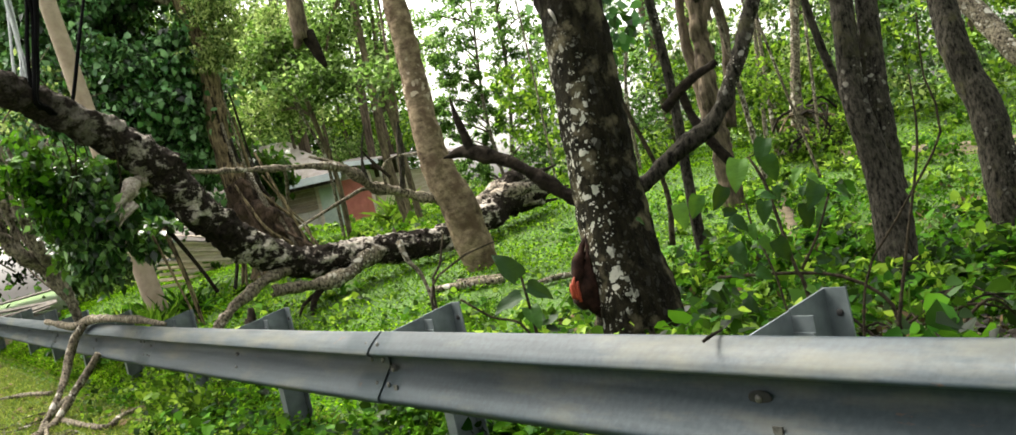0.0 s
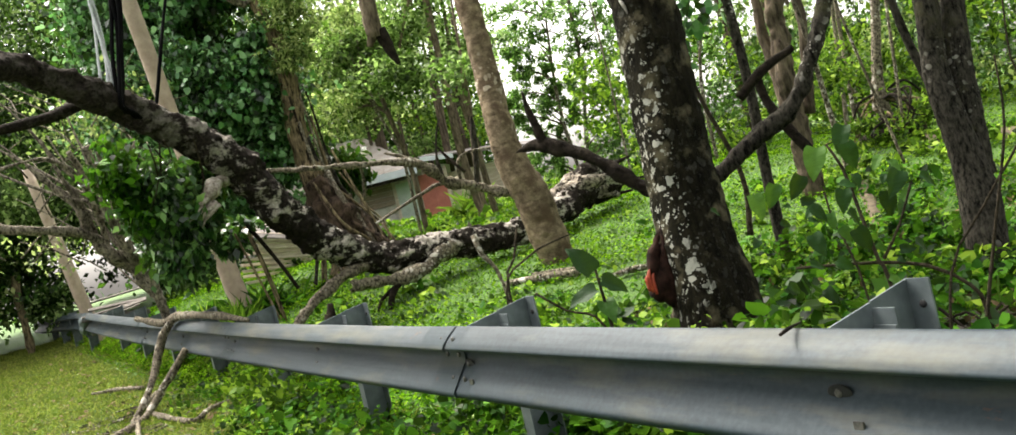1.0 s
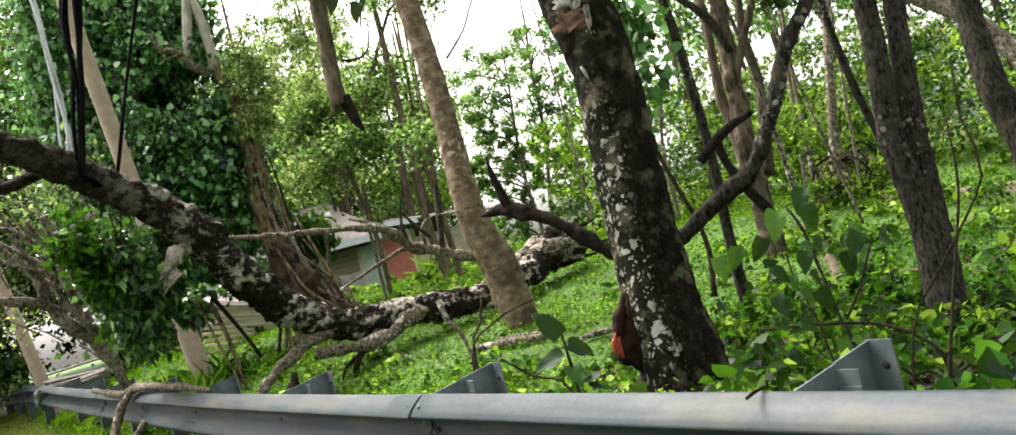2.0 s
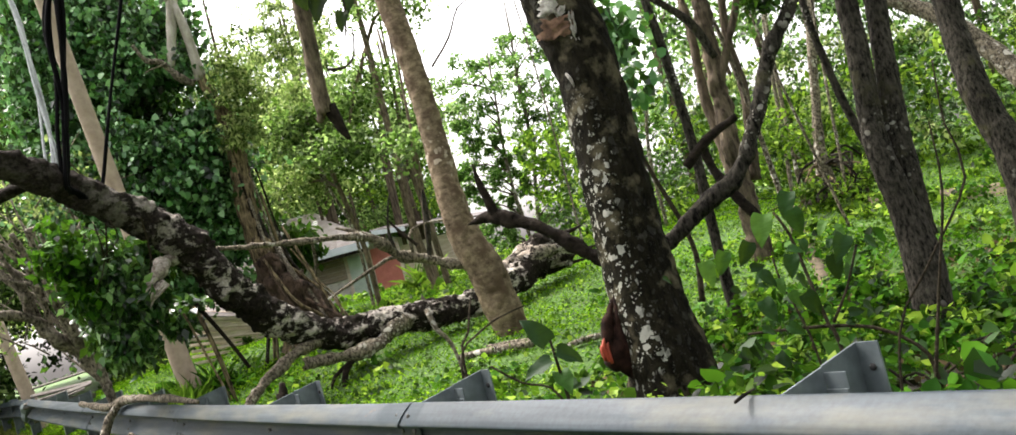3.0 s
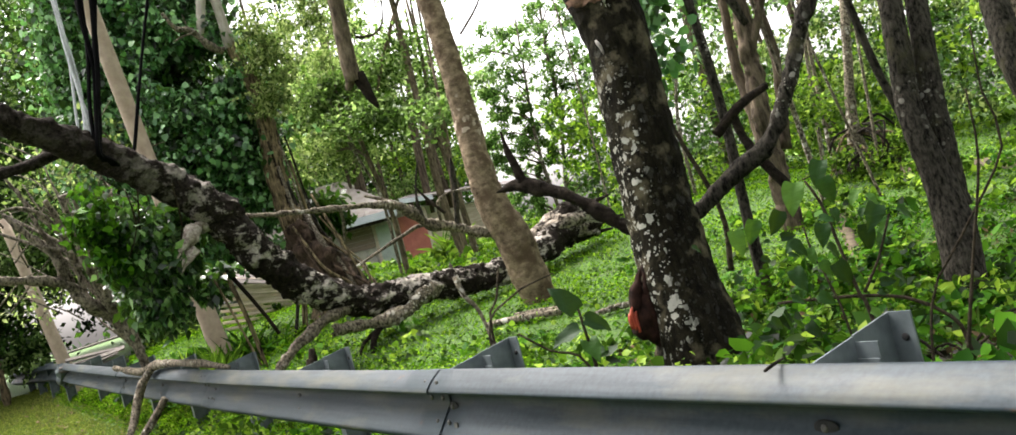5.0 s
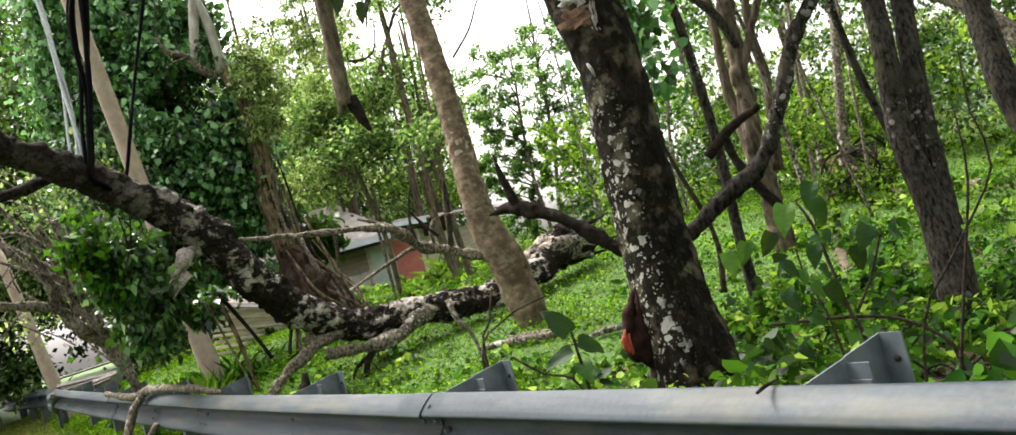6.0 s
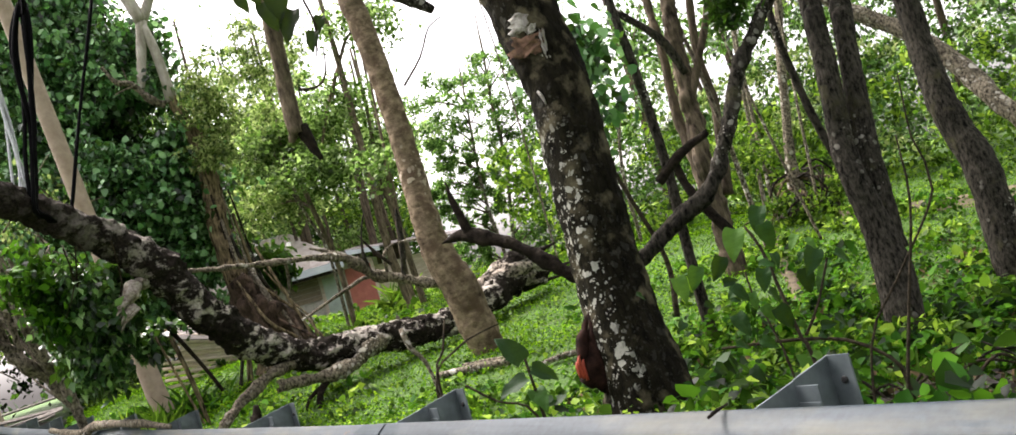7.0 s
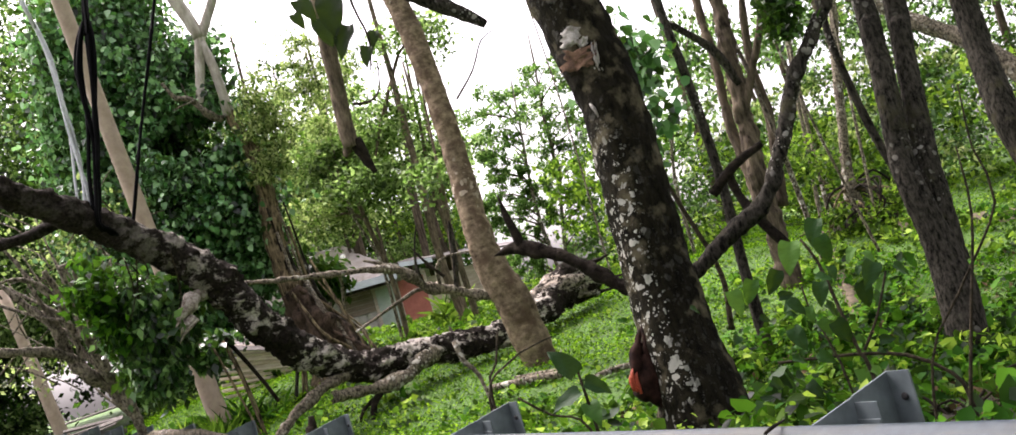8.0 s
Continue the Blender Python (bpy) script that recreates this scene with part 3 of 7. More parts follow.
def make_far_rail():
    rail = thing("damaged_guardrail", plan(0, 17.0, float(verge_rise(17))), "bent far section of galvanised guardrail, ends crushed together", "guardrail")

    def bend(v):
        return (0.10 * math.sin((v - 15.4) * 0.5), -0.10 * math.exp(-(v - 15.4) * 1.6) - 0.02 * (v - 15.4))
    b = part("rail_beam", beam_mesh(15.4, 27.0, 0.006, bend), M_STEEL)
    under(b, rail)
    cr = mesh_of("crushed_end", *limb([(*plan(-0.02, 15.25, rail_z(15.3) + 0.11), 0.07), (*plan(-0.03, 15.5, rail_z(15.3) - 0.02), 0.12), (*plan(-0.02, 15.75, rail_z(15.3) - 0.15), 0.08)], seg=9, rough=0.5), M_POST, False)
    under(part("crushed_end", cr, M_POST), rail)
    for v in (16.5, 19.0, 21.5, 24.0):
        z = float(verge_rise(v))
        p = part("post", channel_bm(0.15, 0.075, -0.5, 0.70), M_POST)
        p.matrix_world = Matrix.Translation(plan(0.05, v, z))
        p.parent = rail
        p.matrix_parent_inverse = Matrix.Translation(rail.location).inverted()


make_guardrail()
make_far_rail()

# ---------------------------------------------------------------- standing trees
RNG = np.random.default_rng(7)


def extend_up(path, height, spread=0.0, top_r=0.35):
    """Carries a trunk on from its last knot to a tapered top."""
    x, y, z, r = path[-1]
    return path + [(x + spread * 0.4, y + 0.1, z + height * 0.45, r * 0.8), (x + spread, y + 0.3, z + height, r * top_r)]


def sink(path, depth=0.35):
    """Carries a trunk's foot straight down into the ground."""
    x, y, z, r = path[0]
    g = float(terrain(x, y))
    return [(x, y, min(z, g) - depth, r * 1.15)] + path


def crown(parent, places, size, mat, shape="simple", up=0.45, width=1.0, label="", name="crown", droop=0.0, vary=0.35):
    s = size * RNG.uniform(1 - vary, 1 + vary, len(places))
    return under(part(name, leaf_cloud(name, places, s, mat, RNG, shape, up, 1.0, width, droop), mat, None, label), parent)


def tree_thing(path, label, name="tree", group=""):
    x, y = path[0][0], path[0][1]
    return thing(name, (x, y, float(terrain(x, y))), label, "tree", group)


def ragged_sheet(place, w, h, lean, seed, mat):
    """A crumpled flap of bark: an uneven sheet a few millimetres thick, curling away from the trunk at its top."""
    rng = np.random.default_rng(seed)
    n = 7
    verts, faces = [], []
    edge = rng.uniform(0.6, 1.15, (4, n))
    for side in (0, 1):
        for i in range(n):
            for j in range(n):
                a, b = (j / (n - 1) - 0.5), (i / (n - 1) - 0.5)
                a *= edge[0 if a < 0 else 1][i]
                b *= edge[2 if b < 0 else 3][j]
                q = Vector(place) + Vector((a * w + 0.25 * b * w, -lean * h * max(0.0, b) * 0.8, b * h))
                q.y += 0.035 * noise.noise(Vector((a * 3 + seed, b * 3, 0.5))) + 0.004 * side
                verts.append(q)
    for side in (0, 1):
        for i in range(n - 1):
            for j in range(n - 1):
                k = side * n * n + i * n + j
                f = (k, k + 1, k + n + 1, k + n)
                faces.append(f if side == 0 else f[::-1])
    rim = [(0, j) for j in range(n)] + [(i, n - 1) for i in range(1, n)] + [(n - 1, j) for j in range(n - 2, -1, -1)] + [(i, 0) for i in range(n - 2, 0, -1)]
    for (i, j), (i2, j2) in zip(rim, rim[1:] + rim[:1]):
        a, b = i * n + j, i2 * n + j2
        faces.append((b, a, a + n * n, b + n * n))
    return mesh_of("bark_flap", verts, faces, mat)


def lichen_tree():
    path = [(0.62, 5.87, 0.18, 0.245), (0.63, 5.87, 0.35, 0.233), (0.61, 5.92, 0.71, 0.204), (0.61, 5.97, 1.12, 0.195), (0.62, 5.97, 1.47, 0.189), (0.63, 6.02, 1.87, 0.186), (0.64, 6.07, 2.23, 0.188), (0.54, 6.17, 2.90, 0.203)]
    t = tree_thing(path, "dark tree spotted with white lichen, bark torn near its top")
    full = extend_up(sink(path), 3.5, -0.5)
    limb_part("trunk", full, M_LICHEN, t, seg=64, rough=0.07, step=0.025, flare=0.22, seed=3, torn=0.025)
    # scar of a torn limb: dark cavity, bare brown wood, pale torn bark over it
    limb_part("torn_wood", [(0.545, 6.06, 2.47, 0.115), (0.53, 5.975, 2.475, 0.110), (0.525, 5.945, 2.478, 0.085), (0.525, 5.950, 2.478, 0.02)], M_DARKB, t, "dark cavity of a torn-off limb", seg=16, rough=0.5, step=0.012, seed=5)
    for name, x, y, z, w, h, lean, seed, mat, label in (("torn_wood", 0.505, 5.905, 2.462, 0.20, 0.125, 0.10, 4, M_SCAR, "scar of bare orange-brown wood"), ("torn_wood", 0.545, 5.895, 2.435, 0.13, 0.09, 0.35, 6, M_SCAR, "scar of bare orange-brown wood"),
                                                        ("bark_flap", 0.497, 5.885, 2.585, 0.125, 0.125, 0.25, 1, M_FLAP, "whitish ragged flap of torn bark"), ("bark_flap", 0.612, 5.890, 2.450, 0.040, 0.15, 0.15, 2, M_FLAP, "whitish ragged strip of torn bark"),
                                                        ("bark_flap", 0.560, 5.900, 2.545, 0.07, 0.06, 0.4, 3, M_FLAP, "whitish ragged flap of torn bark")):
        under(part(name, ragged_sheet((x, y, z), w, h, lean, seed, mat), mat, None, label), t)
    for x, z, l, w, sx in ((0.60, 2.40, 0.07, 0.012, 0.012), (0.615, 2.39, 0.06, 0.010, 0.02), (0.585, 2.40, 0.05, 0.010, 0.0), (0.50, 2.18, 0.09, 0.020, 0.03)):
        limb_part("bark_flap", [(x, 5.925, z, w * 0.25), (x + sx * 0.5, 5.895, z - l * 0.5, w * 0.5), (x + sx, 5.905, z - l * 1.2, 0.003)], M_FLAP, t, "pale loose strip of bark", seg=6, rough=0.6, step=0.025, seed=int(x * 90))
    # split foot with red heartwood
    for k, (x0, x1, z0, z1, w) in enumerate(((0.335, 0.435, 0.46, 0.84, 0.040), (0.375, 0.46, 0.42, 0.74, 0.050), (0.305, 0.385, 0.50, 0.68, 0.026), (0.41, 0.47, 0.38, 0.92, 0.030), (0.285, 0.33, 0.52, 0.60, 0.016), (0.325, 0.42, 0.48, 0.76, 0.020))):
        limb_part("split_wood", [(x0 + 0.03, 5.87, z0 - 0.06, w * 0.25), (x0, 5.84, z0 + 0.01, w * 0.9), (x0 - 0.004, 5.83, 0.5 * (z0 + z1), w * 0.9), (0.5 * (x0 + x1), 5.86, z0 + 0.8 * (z1 - z0), w * 0.6), (x1, 5.89, z1, 0.004)], M_RED, t, "split dark reddish-brown heartwood at the foot", seg=9, rough=0.8, step=0.02, seed=40 + k, torn=0.3)
    for x, z, h in ((0.292, 0.535, 0.085), (0.310, 0.520, 0.075), (0.277, 0.545, 0.045)):
        limb_part("red_splinter", [(x, 5.78, z - 0.05, 0.014), (x - 0.004, 5.775, z + h * 0.6, 0.012), (x + 0.010, 5.79, z + h, 0.002)], M_SPLINTER, t, "bright orange-red splinter", seg=5, rough=0.6, step=0.02)
    # dark limbs that spread from behind the trunk
    limb_part("limb", [(0.62, 6.67, 0.95, 0.050), (0.46, 6.68, 1.04, 0.044), (0.32, 6.73, 1.17, 0.044), (0.11, 6.79, 1.36, 0.042), (-0.13, 6.89, 1.49, 0.043), (-0.24, 6.94, 1.51, 0.031), (-0.33, 6.93, 1.50, 0.009)], M_DARKB, t, "dark broken limb", seg=22, rough=0.45, step=0.02, seed=11, jag=0.08, torn=0.14)
    limb_part("limb", [(-0.15, 6.89, 1.49, 0.036), (-0.17, 6.89, 1.63, 0.028), (-0.20, 6.89, 1.76, 0.024), (-0.21, 6.89, 1.87, 0.007)], M_DARKB, t, "dark broken side limb", seg=9, rough=0.25, step=0.04, seed=12, jag=0.06)
    limb_part("limb", [(0.68, 6.46, 0.96, 0.056), (0.89, 6.43, 1.03, 0.053), (1.12, 6.40, 1.18, 0.053), (1.41, 6.34, 1.34, 0.055), (1.60, 6.30, 1.63, 0.049), (1.78, 6.30, 2.00, 0.046), (2.02, 6.28, 2.32, 0.042), (2.14, 6.24, 2.52, 0.039)] + [(2.3, 6.2, 3.4, 0.035)], M_TWIN, t, "dark curved limb rising to one side", seg=22, rough=0.36, step=0.02, seed=13, torn=0.12)
    limb_part("limb", [(0.62, 6.0, 0.80, 0.11), (0.62, 6.35, 0.90, 0.09), (0.65, 6.6, 0.96, 0.075)], M_DARKB, t, seg=10, rough=0.15)
    # unseen crown, widened into a canopy that shades slope and rail
    crown(t, clumps(RNG, (0.1, 6.0, 8.4), (3.2, 3.0, 1.1), 105, 40, 0.28, 0.2), 0.19, L_BACK)
    dl = [(1.90, 6.32, 2.40, 0.021), (1.89, 6.43, 2.52, 0.021)]
    crown(t, np.vstack([clumps(RNG, dl[0][:3], (0.14, 0.14, 0.16), 14, 26, 0.05), clumps(RNG, dl[1][:3], (0.12, 0.14, 0.14), 12, 26, 0.05)]), 0.06, L_DEEP, label="dark leaves at the limb's top", name="leaves")


M_SCAR = plain("reddish_bare_wood", (0.06, 0.030, 0.018), (0.29, 0.165, 0.105), 26, 0.9, 0, 0.8)
M_SPLINTER = plain("fresh_orange_red_wood", (0.22, 0.026, 0.010), (0.42, 0.065, 0.02), 20, 0.7)


def smooth_tree():
    path = [(-0.29, 9.20, 0.42, 0.140), (-0.33, 9.20, 0.59, 0.158), (-0.37, 9.20, 0.85, 0.174), (-0.43, 9.20, 1.17, 0.164), (-0.53, 9.22, 1.51, 0.147), (-0.56, 9.25, 1.82, 0.131), (-0.58, 9.40, 2.46, 0.116), (-0.61, 9.50, 3.12, 0.112), (-0.68, 9.65, 3.83, 0.114), (-0.79, 9.80, 4.49, 0.112)]
    t = tree_thing(path, "slender tree with smooth grey-brown bark leaning slightly")
    limb_part("trunk", extend_up(sink(path), 3.5, -0.6), M_SMOOTH, t, seg=36, rough=0.10, step=0.03, seed=21, torn=0.03)
    # a broken branch that hangs from the crown
    hang = [(-1.170, 7.91, 4.11, 0.075), (-1.230, 7.90, 3.63, 0.071), (-1.260, 7.89, 3.14, 0.066), (-1.270, 7.89, 2.82, 0.070), (-1.270, 7.89, 2.68, 0.066)]
    limb_part("hanging_branch", [(-0.75, 9.2, 5.6, 0.12), (-1.0, 8.4, 5.0, 0.11)] + hang, M_BACK, t, "broken brown branch hanging down", seg=12, rough=0.12, step=0.05, seed=23)
    limb_part("branch_end", [(-1.280, 7.89, 2.74, 0.062), (-1.330, 7.88, 2.62, 0.026)], M_BACK, t, seg=8, rough=0.3, step=0.03)
    limb_part("branch_end", [(-1.240, 7.90, 2.73, 0.055), (-1.190, 7.91, 2.58, 0.039), (-1.140, 7.91, 2.44, 0.016)], M_DARKB, t, "dark splintered branch end", seg=8, rough=0.3, step=0.03)
    limb_part("twig", [(-1.170, 7.9, 3.02, 0.012), (-1.030, 7.9, 3.0, 0.010), (-0.930, 7.9, 3.08, 0.008), (-0.890, 7.9, 3.3, 0.005)], M_TWIG, t, seg=6)
    limb_part("broken_limb", [(-0.85, 8.9, 4.9, 0.07), (-0.75, 7.6, 4.0, 0.06)] + [(-0.55, 6.97, 3.59, 0.046), (-0.32, 6.98, 3.38, 0.060), (-0.12, 6.99, 3.24, 0.060), (0.03, 6.99, 3.10, 0.028)], M_TWIN, t, "grey splintered limb end", seg=10, rough=0.3, step=0.04, seed=25)
    limb_part("twig", [(-0.42, 9.3, 3.1, 0.012), (-0.2, 9.2, 3.3, 0.010), (-0.05, 9.2, 3.55, 0.008), (0.12, 9.2, 3.62, 0.005)], M_TWIG, t, seg=6)
    # crown out of view, part of the added shading canopy, kept sparse
    crown(t, clumps(RNG, (-1.2, 9.9, 9.6), (2.8, 2.4, 0.9), 20, 40, 0.28, 0.2), 0.19, L_BACK)


def twin_tree():
    a = [(2.52, 6.75, -0.15, 0.135), (2.52, 6.75, 0.08, 0.125), (2.56, 6.80, 0.46, 0.128), (2.55, 6.84, 0.82, 0.100), (2.51, 6.85, 1.12, 0.090), (2.51, 6.90, 1.38, 0.083), (2.56, 6.94, 1.84, 0.080), (2.61, 7.00, 2.30, 0.077), (2.63, 7.05, 2.59, 0.075)]
    t = tree_thing(a, "twin-stemmed grey-brown tree with a fluted trunk among weeds")
    limb_part("trunk", extend_up(sink(a), 4.0, 0.2), M_TWIN, t, seg=36, rough=0.08, step=0.025, flare=0.15, seed=31, lobes=0.05, torn=0.05)
    limb_part("trunk", extend_up([(2.66, 6.90, 0.61, 0.088), (2.66, 6.90, 0.93, 0.090), (2.68, 6.92, 1.34, 0.087), (2.74, 6.97, 1.79, 0.080), (2.82, 7.04, 2.26, 0.077), (2.86, 7.08, 2.49, 0.074)], 4.0, 0.6), M_TWIN, t, seg=32, rough=0.08, step=0.025, seed=32, lobes=0.05, torn=0.05)
    limb_part("limb", extend_up([(2.90, 7.89, 0.94, 0.038), (2.82, 7.91, 1.26, 0.038), (2.74, 7.94, 1.62, 0.036), (2.69, 7.96, 1.96, 0.033), (2.64, 7.97, 2.41, 0.031), (2.67, 8.07, 2.81, 0.029)], 1.0, 0.0), M_TWIN, t, "thin dark leaning stem", seg=8, rough=0.08, seed=33)
    # dense crown above the view, spread wide to hold back sky light
    crown(t, clumps(RNG, (3.4, 6.8, 8.2), (3.2, 3.0, 1.2), 170, 40, 0.28, 0.2), 0.19, L_BACK)


def far_trunk_tree():
    a = [(3.82, 7.72, -0.16, 0.119), (3.81, 7.72, 0.21, 0.126), (3.84, 7.81, 0.93, 0.128), (3.76, 7.97, 1.58, 0.112), (3.82, 8.16, 2.43, 0.098)]
    t = tree_thing(a, "leaning brown tree with pale ringed patches on its bark")
    limb_part("trunk", extend_up(sink(a), 4.0, 0.1), M_TWIN, t, seg=32, rough=0.08, step=0.03, flare=0.12, seed=41, torn=0.05)
    # another unseen crown, enlarged to shade the ground below
    crown(t, clumps(RNG, (5.2, 9.5, 9.0), (3.0, 3.0, 1.1), 150, 40, 0.28, 0.2), 0.19, L_BACK)


def slanting_tree():
    a = [(5.33, 9.07, 0.83, 0.103), (4.97, 9.27, 1.33, 0.097), (4.83, 9.68, 1.90, 0.093), (4.59, 10.01, 2.38, 0.087), (4.24, 10.38, 2.82, 0.081)]
    foot = (6.2, 8.6, -0.3, 0.17)
    t = tree_thing([foot], "pale tan tree trunk slanting steeply behind others")
    limb_part("trunk", [foot] + a + [(3.6, 10.9, 3.7, 0.09), (3.2, 11.2, 4.6, 0.05)], M_PALE, t, seg=16, rough=0.22, step=0.07, seed=51)
    crown(t, clumps(RNG, (3.3, 11.2, 5.4), (1.2, 1.2, 0.7), 30, 40, 0.22), 0.12, L_BACK)


def thin_dark_tree():
    a = [(1.43, 7.77, 0.62, 0.047), (1.43, 7.77, 0.88, 0.043), (1.47, 7.86, 1.66, 0.040), (1.46, 7.96, 2.48, 0.037), (1.43, 8.07, 3.18, 0.036)]
    t = tree_thing(a, "thin dark straight tree crossed by broken branches")
    limb_part("trunk", extend_up(sink(a), 3.0, 0.0), M_TWIN, t, seg=14, rough=0.08, step=0.06, seed=61)
    limb_part("limb", [(1.71, 7.40, 1.01, 0.039), (1.57, 7.43, 1.26, 0.039), (1.51, 7.55, 1.46, 0.037), (1.48, 7.55, 1.62, 0.040)], M_DARKB, t, "dark broken branch lodged against the stem", seg=10, rough=0.2, step=0.04, seed=62, jag=0.05)
    limb_part("limb", [(1.29, 7.38, 1.51, 0.036), (1.48, 7.35, 1.66, 0.036), (1.74, 7.39, 1.77, 0.032)], M_DARKB, t, "short dark broken branch", seg=10, rough=0.22, step=0.04, seed=63, jag=0.06)
    limb_part("twig", [(1.18, 7.6, 0.5, 0.025), (1.22, 7.6, 0.95, 0.02), (1.05, 7.6, 1.6, 0.016), (0.9, 7.7, 2.3, 0.010)], M_TWIG, t, seg=7)
    crown(t, clumps(RNG, (1.4, 8.4, 6.6), (1.0, 1.0, 0.7), 30, 36, 0.2), 0.11, L_BACK)
    crown(t, clumps(RNG, (0.95, 7.9, 2.5), (0.35, 0.3, 0.80), 36, 18, 0.14, 0.3), 0.090, L_IVY, "heart", 0.35, droop=0.5, label="green leaves round the stem", name="leaves")


def multi_stem_tree():
    a = [(2.27, 10.15, 0.92, 0.092), (2.27, 10.15, 1.46, 0.088), (2.32, 10.24, 2.28, 0.080), (2.38, 10.33, 2.98, 0.073), (2.43, 10.42, 3.56, 0.065)]
    t = tree_thing(a, "tan tree with several twisting stems and peeling bark")
    limb_part("trunk", extend_up(sink(a), 3.0, 0.2), M_PEEL, t, seg=30, rough=0.4, step=0.03, flare=0.1, seed=71, lobes=0.18, torn=0.12)
    limb_part("stem", [(2.32, 10.24, 2.28, 0.044), (2.51, 10.19, 2.70, 0.040), (2.71, 10.14, 3.12, 0.036)] + [(2.95, 10.1, 3.9, 0.03)], M_PEEL, t, seg=10, rough=0.15, seed=72)
    limb_part("stem", [(2.26, 10.25, 1.2, 0.09)] + extend_up([(2.21, 10.47, 2.21, 0.053), (2.26, 10.56, 2.93, 0.049), (2.30, 10.75, 3.70, 0.042)], 2.0, 0.2), M_PEEL, t, seg=12, rough=0.4, seed=73)
    limb_part("stem", [(2.36, 10.23, 2.62, 0.046), (2.19, 10.16, 3.03, 0.043), (1.82, 10.13, 3.42, 0.033)], M_TWIN, t, seg=8, rough=0.15, seed=74)
    limb_part("stem", [(2.45, 10.3, 1.3, 0.06), (2.6, 10.4, 2.2, 0.05), (2.62, 10.5, 3.0, 0.045), (2.9, 10.6, 4.4, 0.03)], M_PEEL, t, seg=9, rough=0.15, seed=75)
    crown(t, clumps(RNG, (2.5, 10.6, 6.8), (1.6, 1.4, 0.9), 45, 40, 0.24), 0.12, L_BACK)


def rooted_tree():
    a = [(3.97, 13.01, 1.13, 0.113), (4.00, 13.00, 1.55, 0.073), (4.16, 13.05, 2.30, 0.061), (4.31, 13.11, 2.98, 0.058), (4.54, 13.24, 3.84, 0.055)]
    t = tree_thing(a, "slim tree standing on a tangle of bare exposed roots")
    limb_part("trunk", extend_up(sink(a), 3.5, 0.2), M_PALE, t, seg=14, rough=0.14, seed=81)
    limb_part("root_ball", [(3.45, 12.8, 0.55, 0.05), (3.62, 12.85, 0.72, 0.13), (3.95, 12.95, 0.84, 0.20), (4.30, 13.0, 0.72, 0.15), (4.55, 13.05, 0.55, 0.05)], M_DARKB, t, "dark earthy root ball", seg=16, rough=0.6, step=0.07, seed=83)
    for i in range(22):
        ang, l = RNG.uniform(2.6, 6.9), RNG.uniform(0.30, 0.95)
        c, d = math.cos(ang), math.sin(ang)
        x, y, z = 3.98 + 0.10 * c, 12.93 + 0.10 * d, 1.15 + RNG.uniform(-0.15, 0.22)
        x2, y2 = x + l * c, y + 0.6 * l * d - 0.1
        g = float(terrain(x2, y2))
        w = RNG.uniform(0.007, 0.022)
        limb_part("root", [(x, y, z, w * 1.2), (x + 0.3 * l * c + RNG.normal(0, 0.06), y + 0.3 * l * d - 0.1, z + RNG.uniform(-0.12, 0.10), w), (x + 0.65 * l * c + RNG.normal(0, 0.08), y + 0.5 * l * d - 0.15, 0.5 * (z + g) + RNG.uniform(-0.1, 0.12), w * 0.8),
                           (x2, y2, g + RNG.uniform(-0.05, 0.3), w * 0.4)], (M_DARKB, M_TWIN, M_VINEBARK)[i % 3], t, seg=6, rough=0.25, step=0.08, seed=i)
    crown(t, np.vstack([clumps(RNG, (3.9, 12.25, 0.72), (0.85, 0.15, 0.18), 22, 30, 0.09, 0.2), clumps(RNG, (4.3, 12.5, 1.0), (0.4, 0.15, 0.2), 16, 30, 0.08, 0.2), clumps(RNG, (3.55, 12.5, 1.0), (0.25, 0.15, 0.2), 12, 30, 0.08, 0.2), clumps(RNG, (3.28, 12.40, 1.76), (0.42, 0.3, 0.42), 40, 26, 0.11, 0.2)]), 0.07, L_BRIGHT, label="bright weeds growing over the roots", name="leaves")
    crown(t, clumps(RNG, (4.6, 13.4, 7.0), (1.6, 1.4, 0.9), 40, 40, 0.24), 0.12, L_BACK)


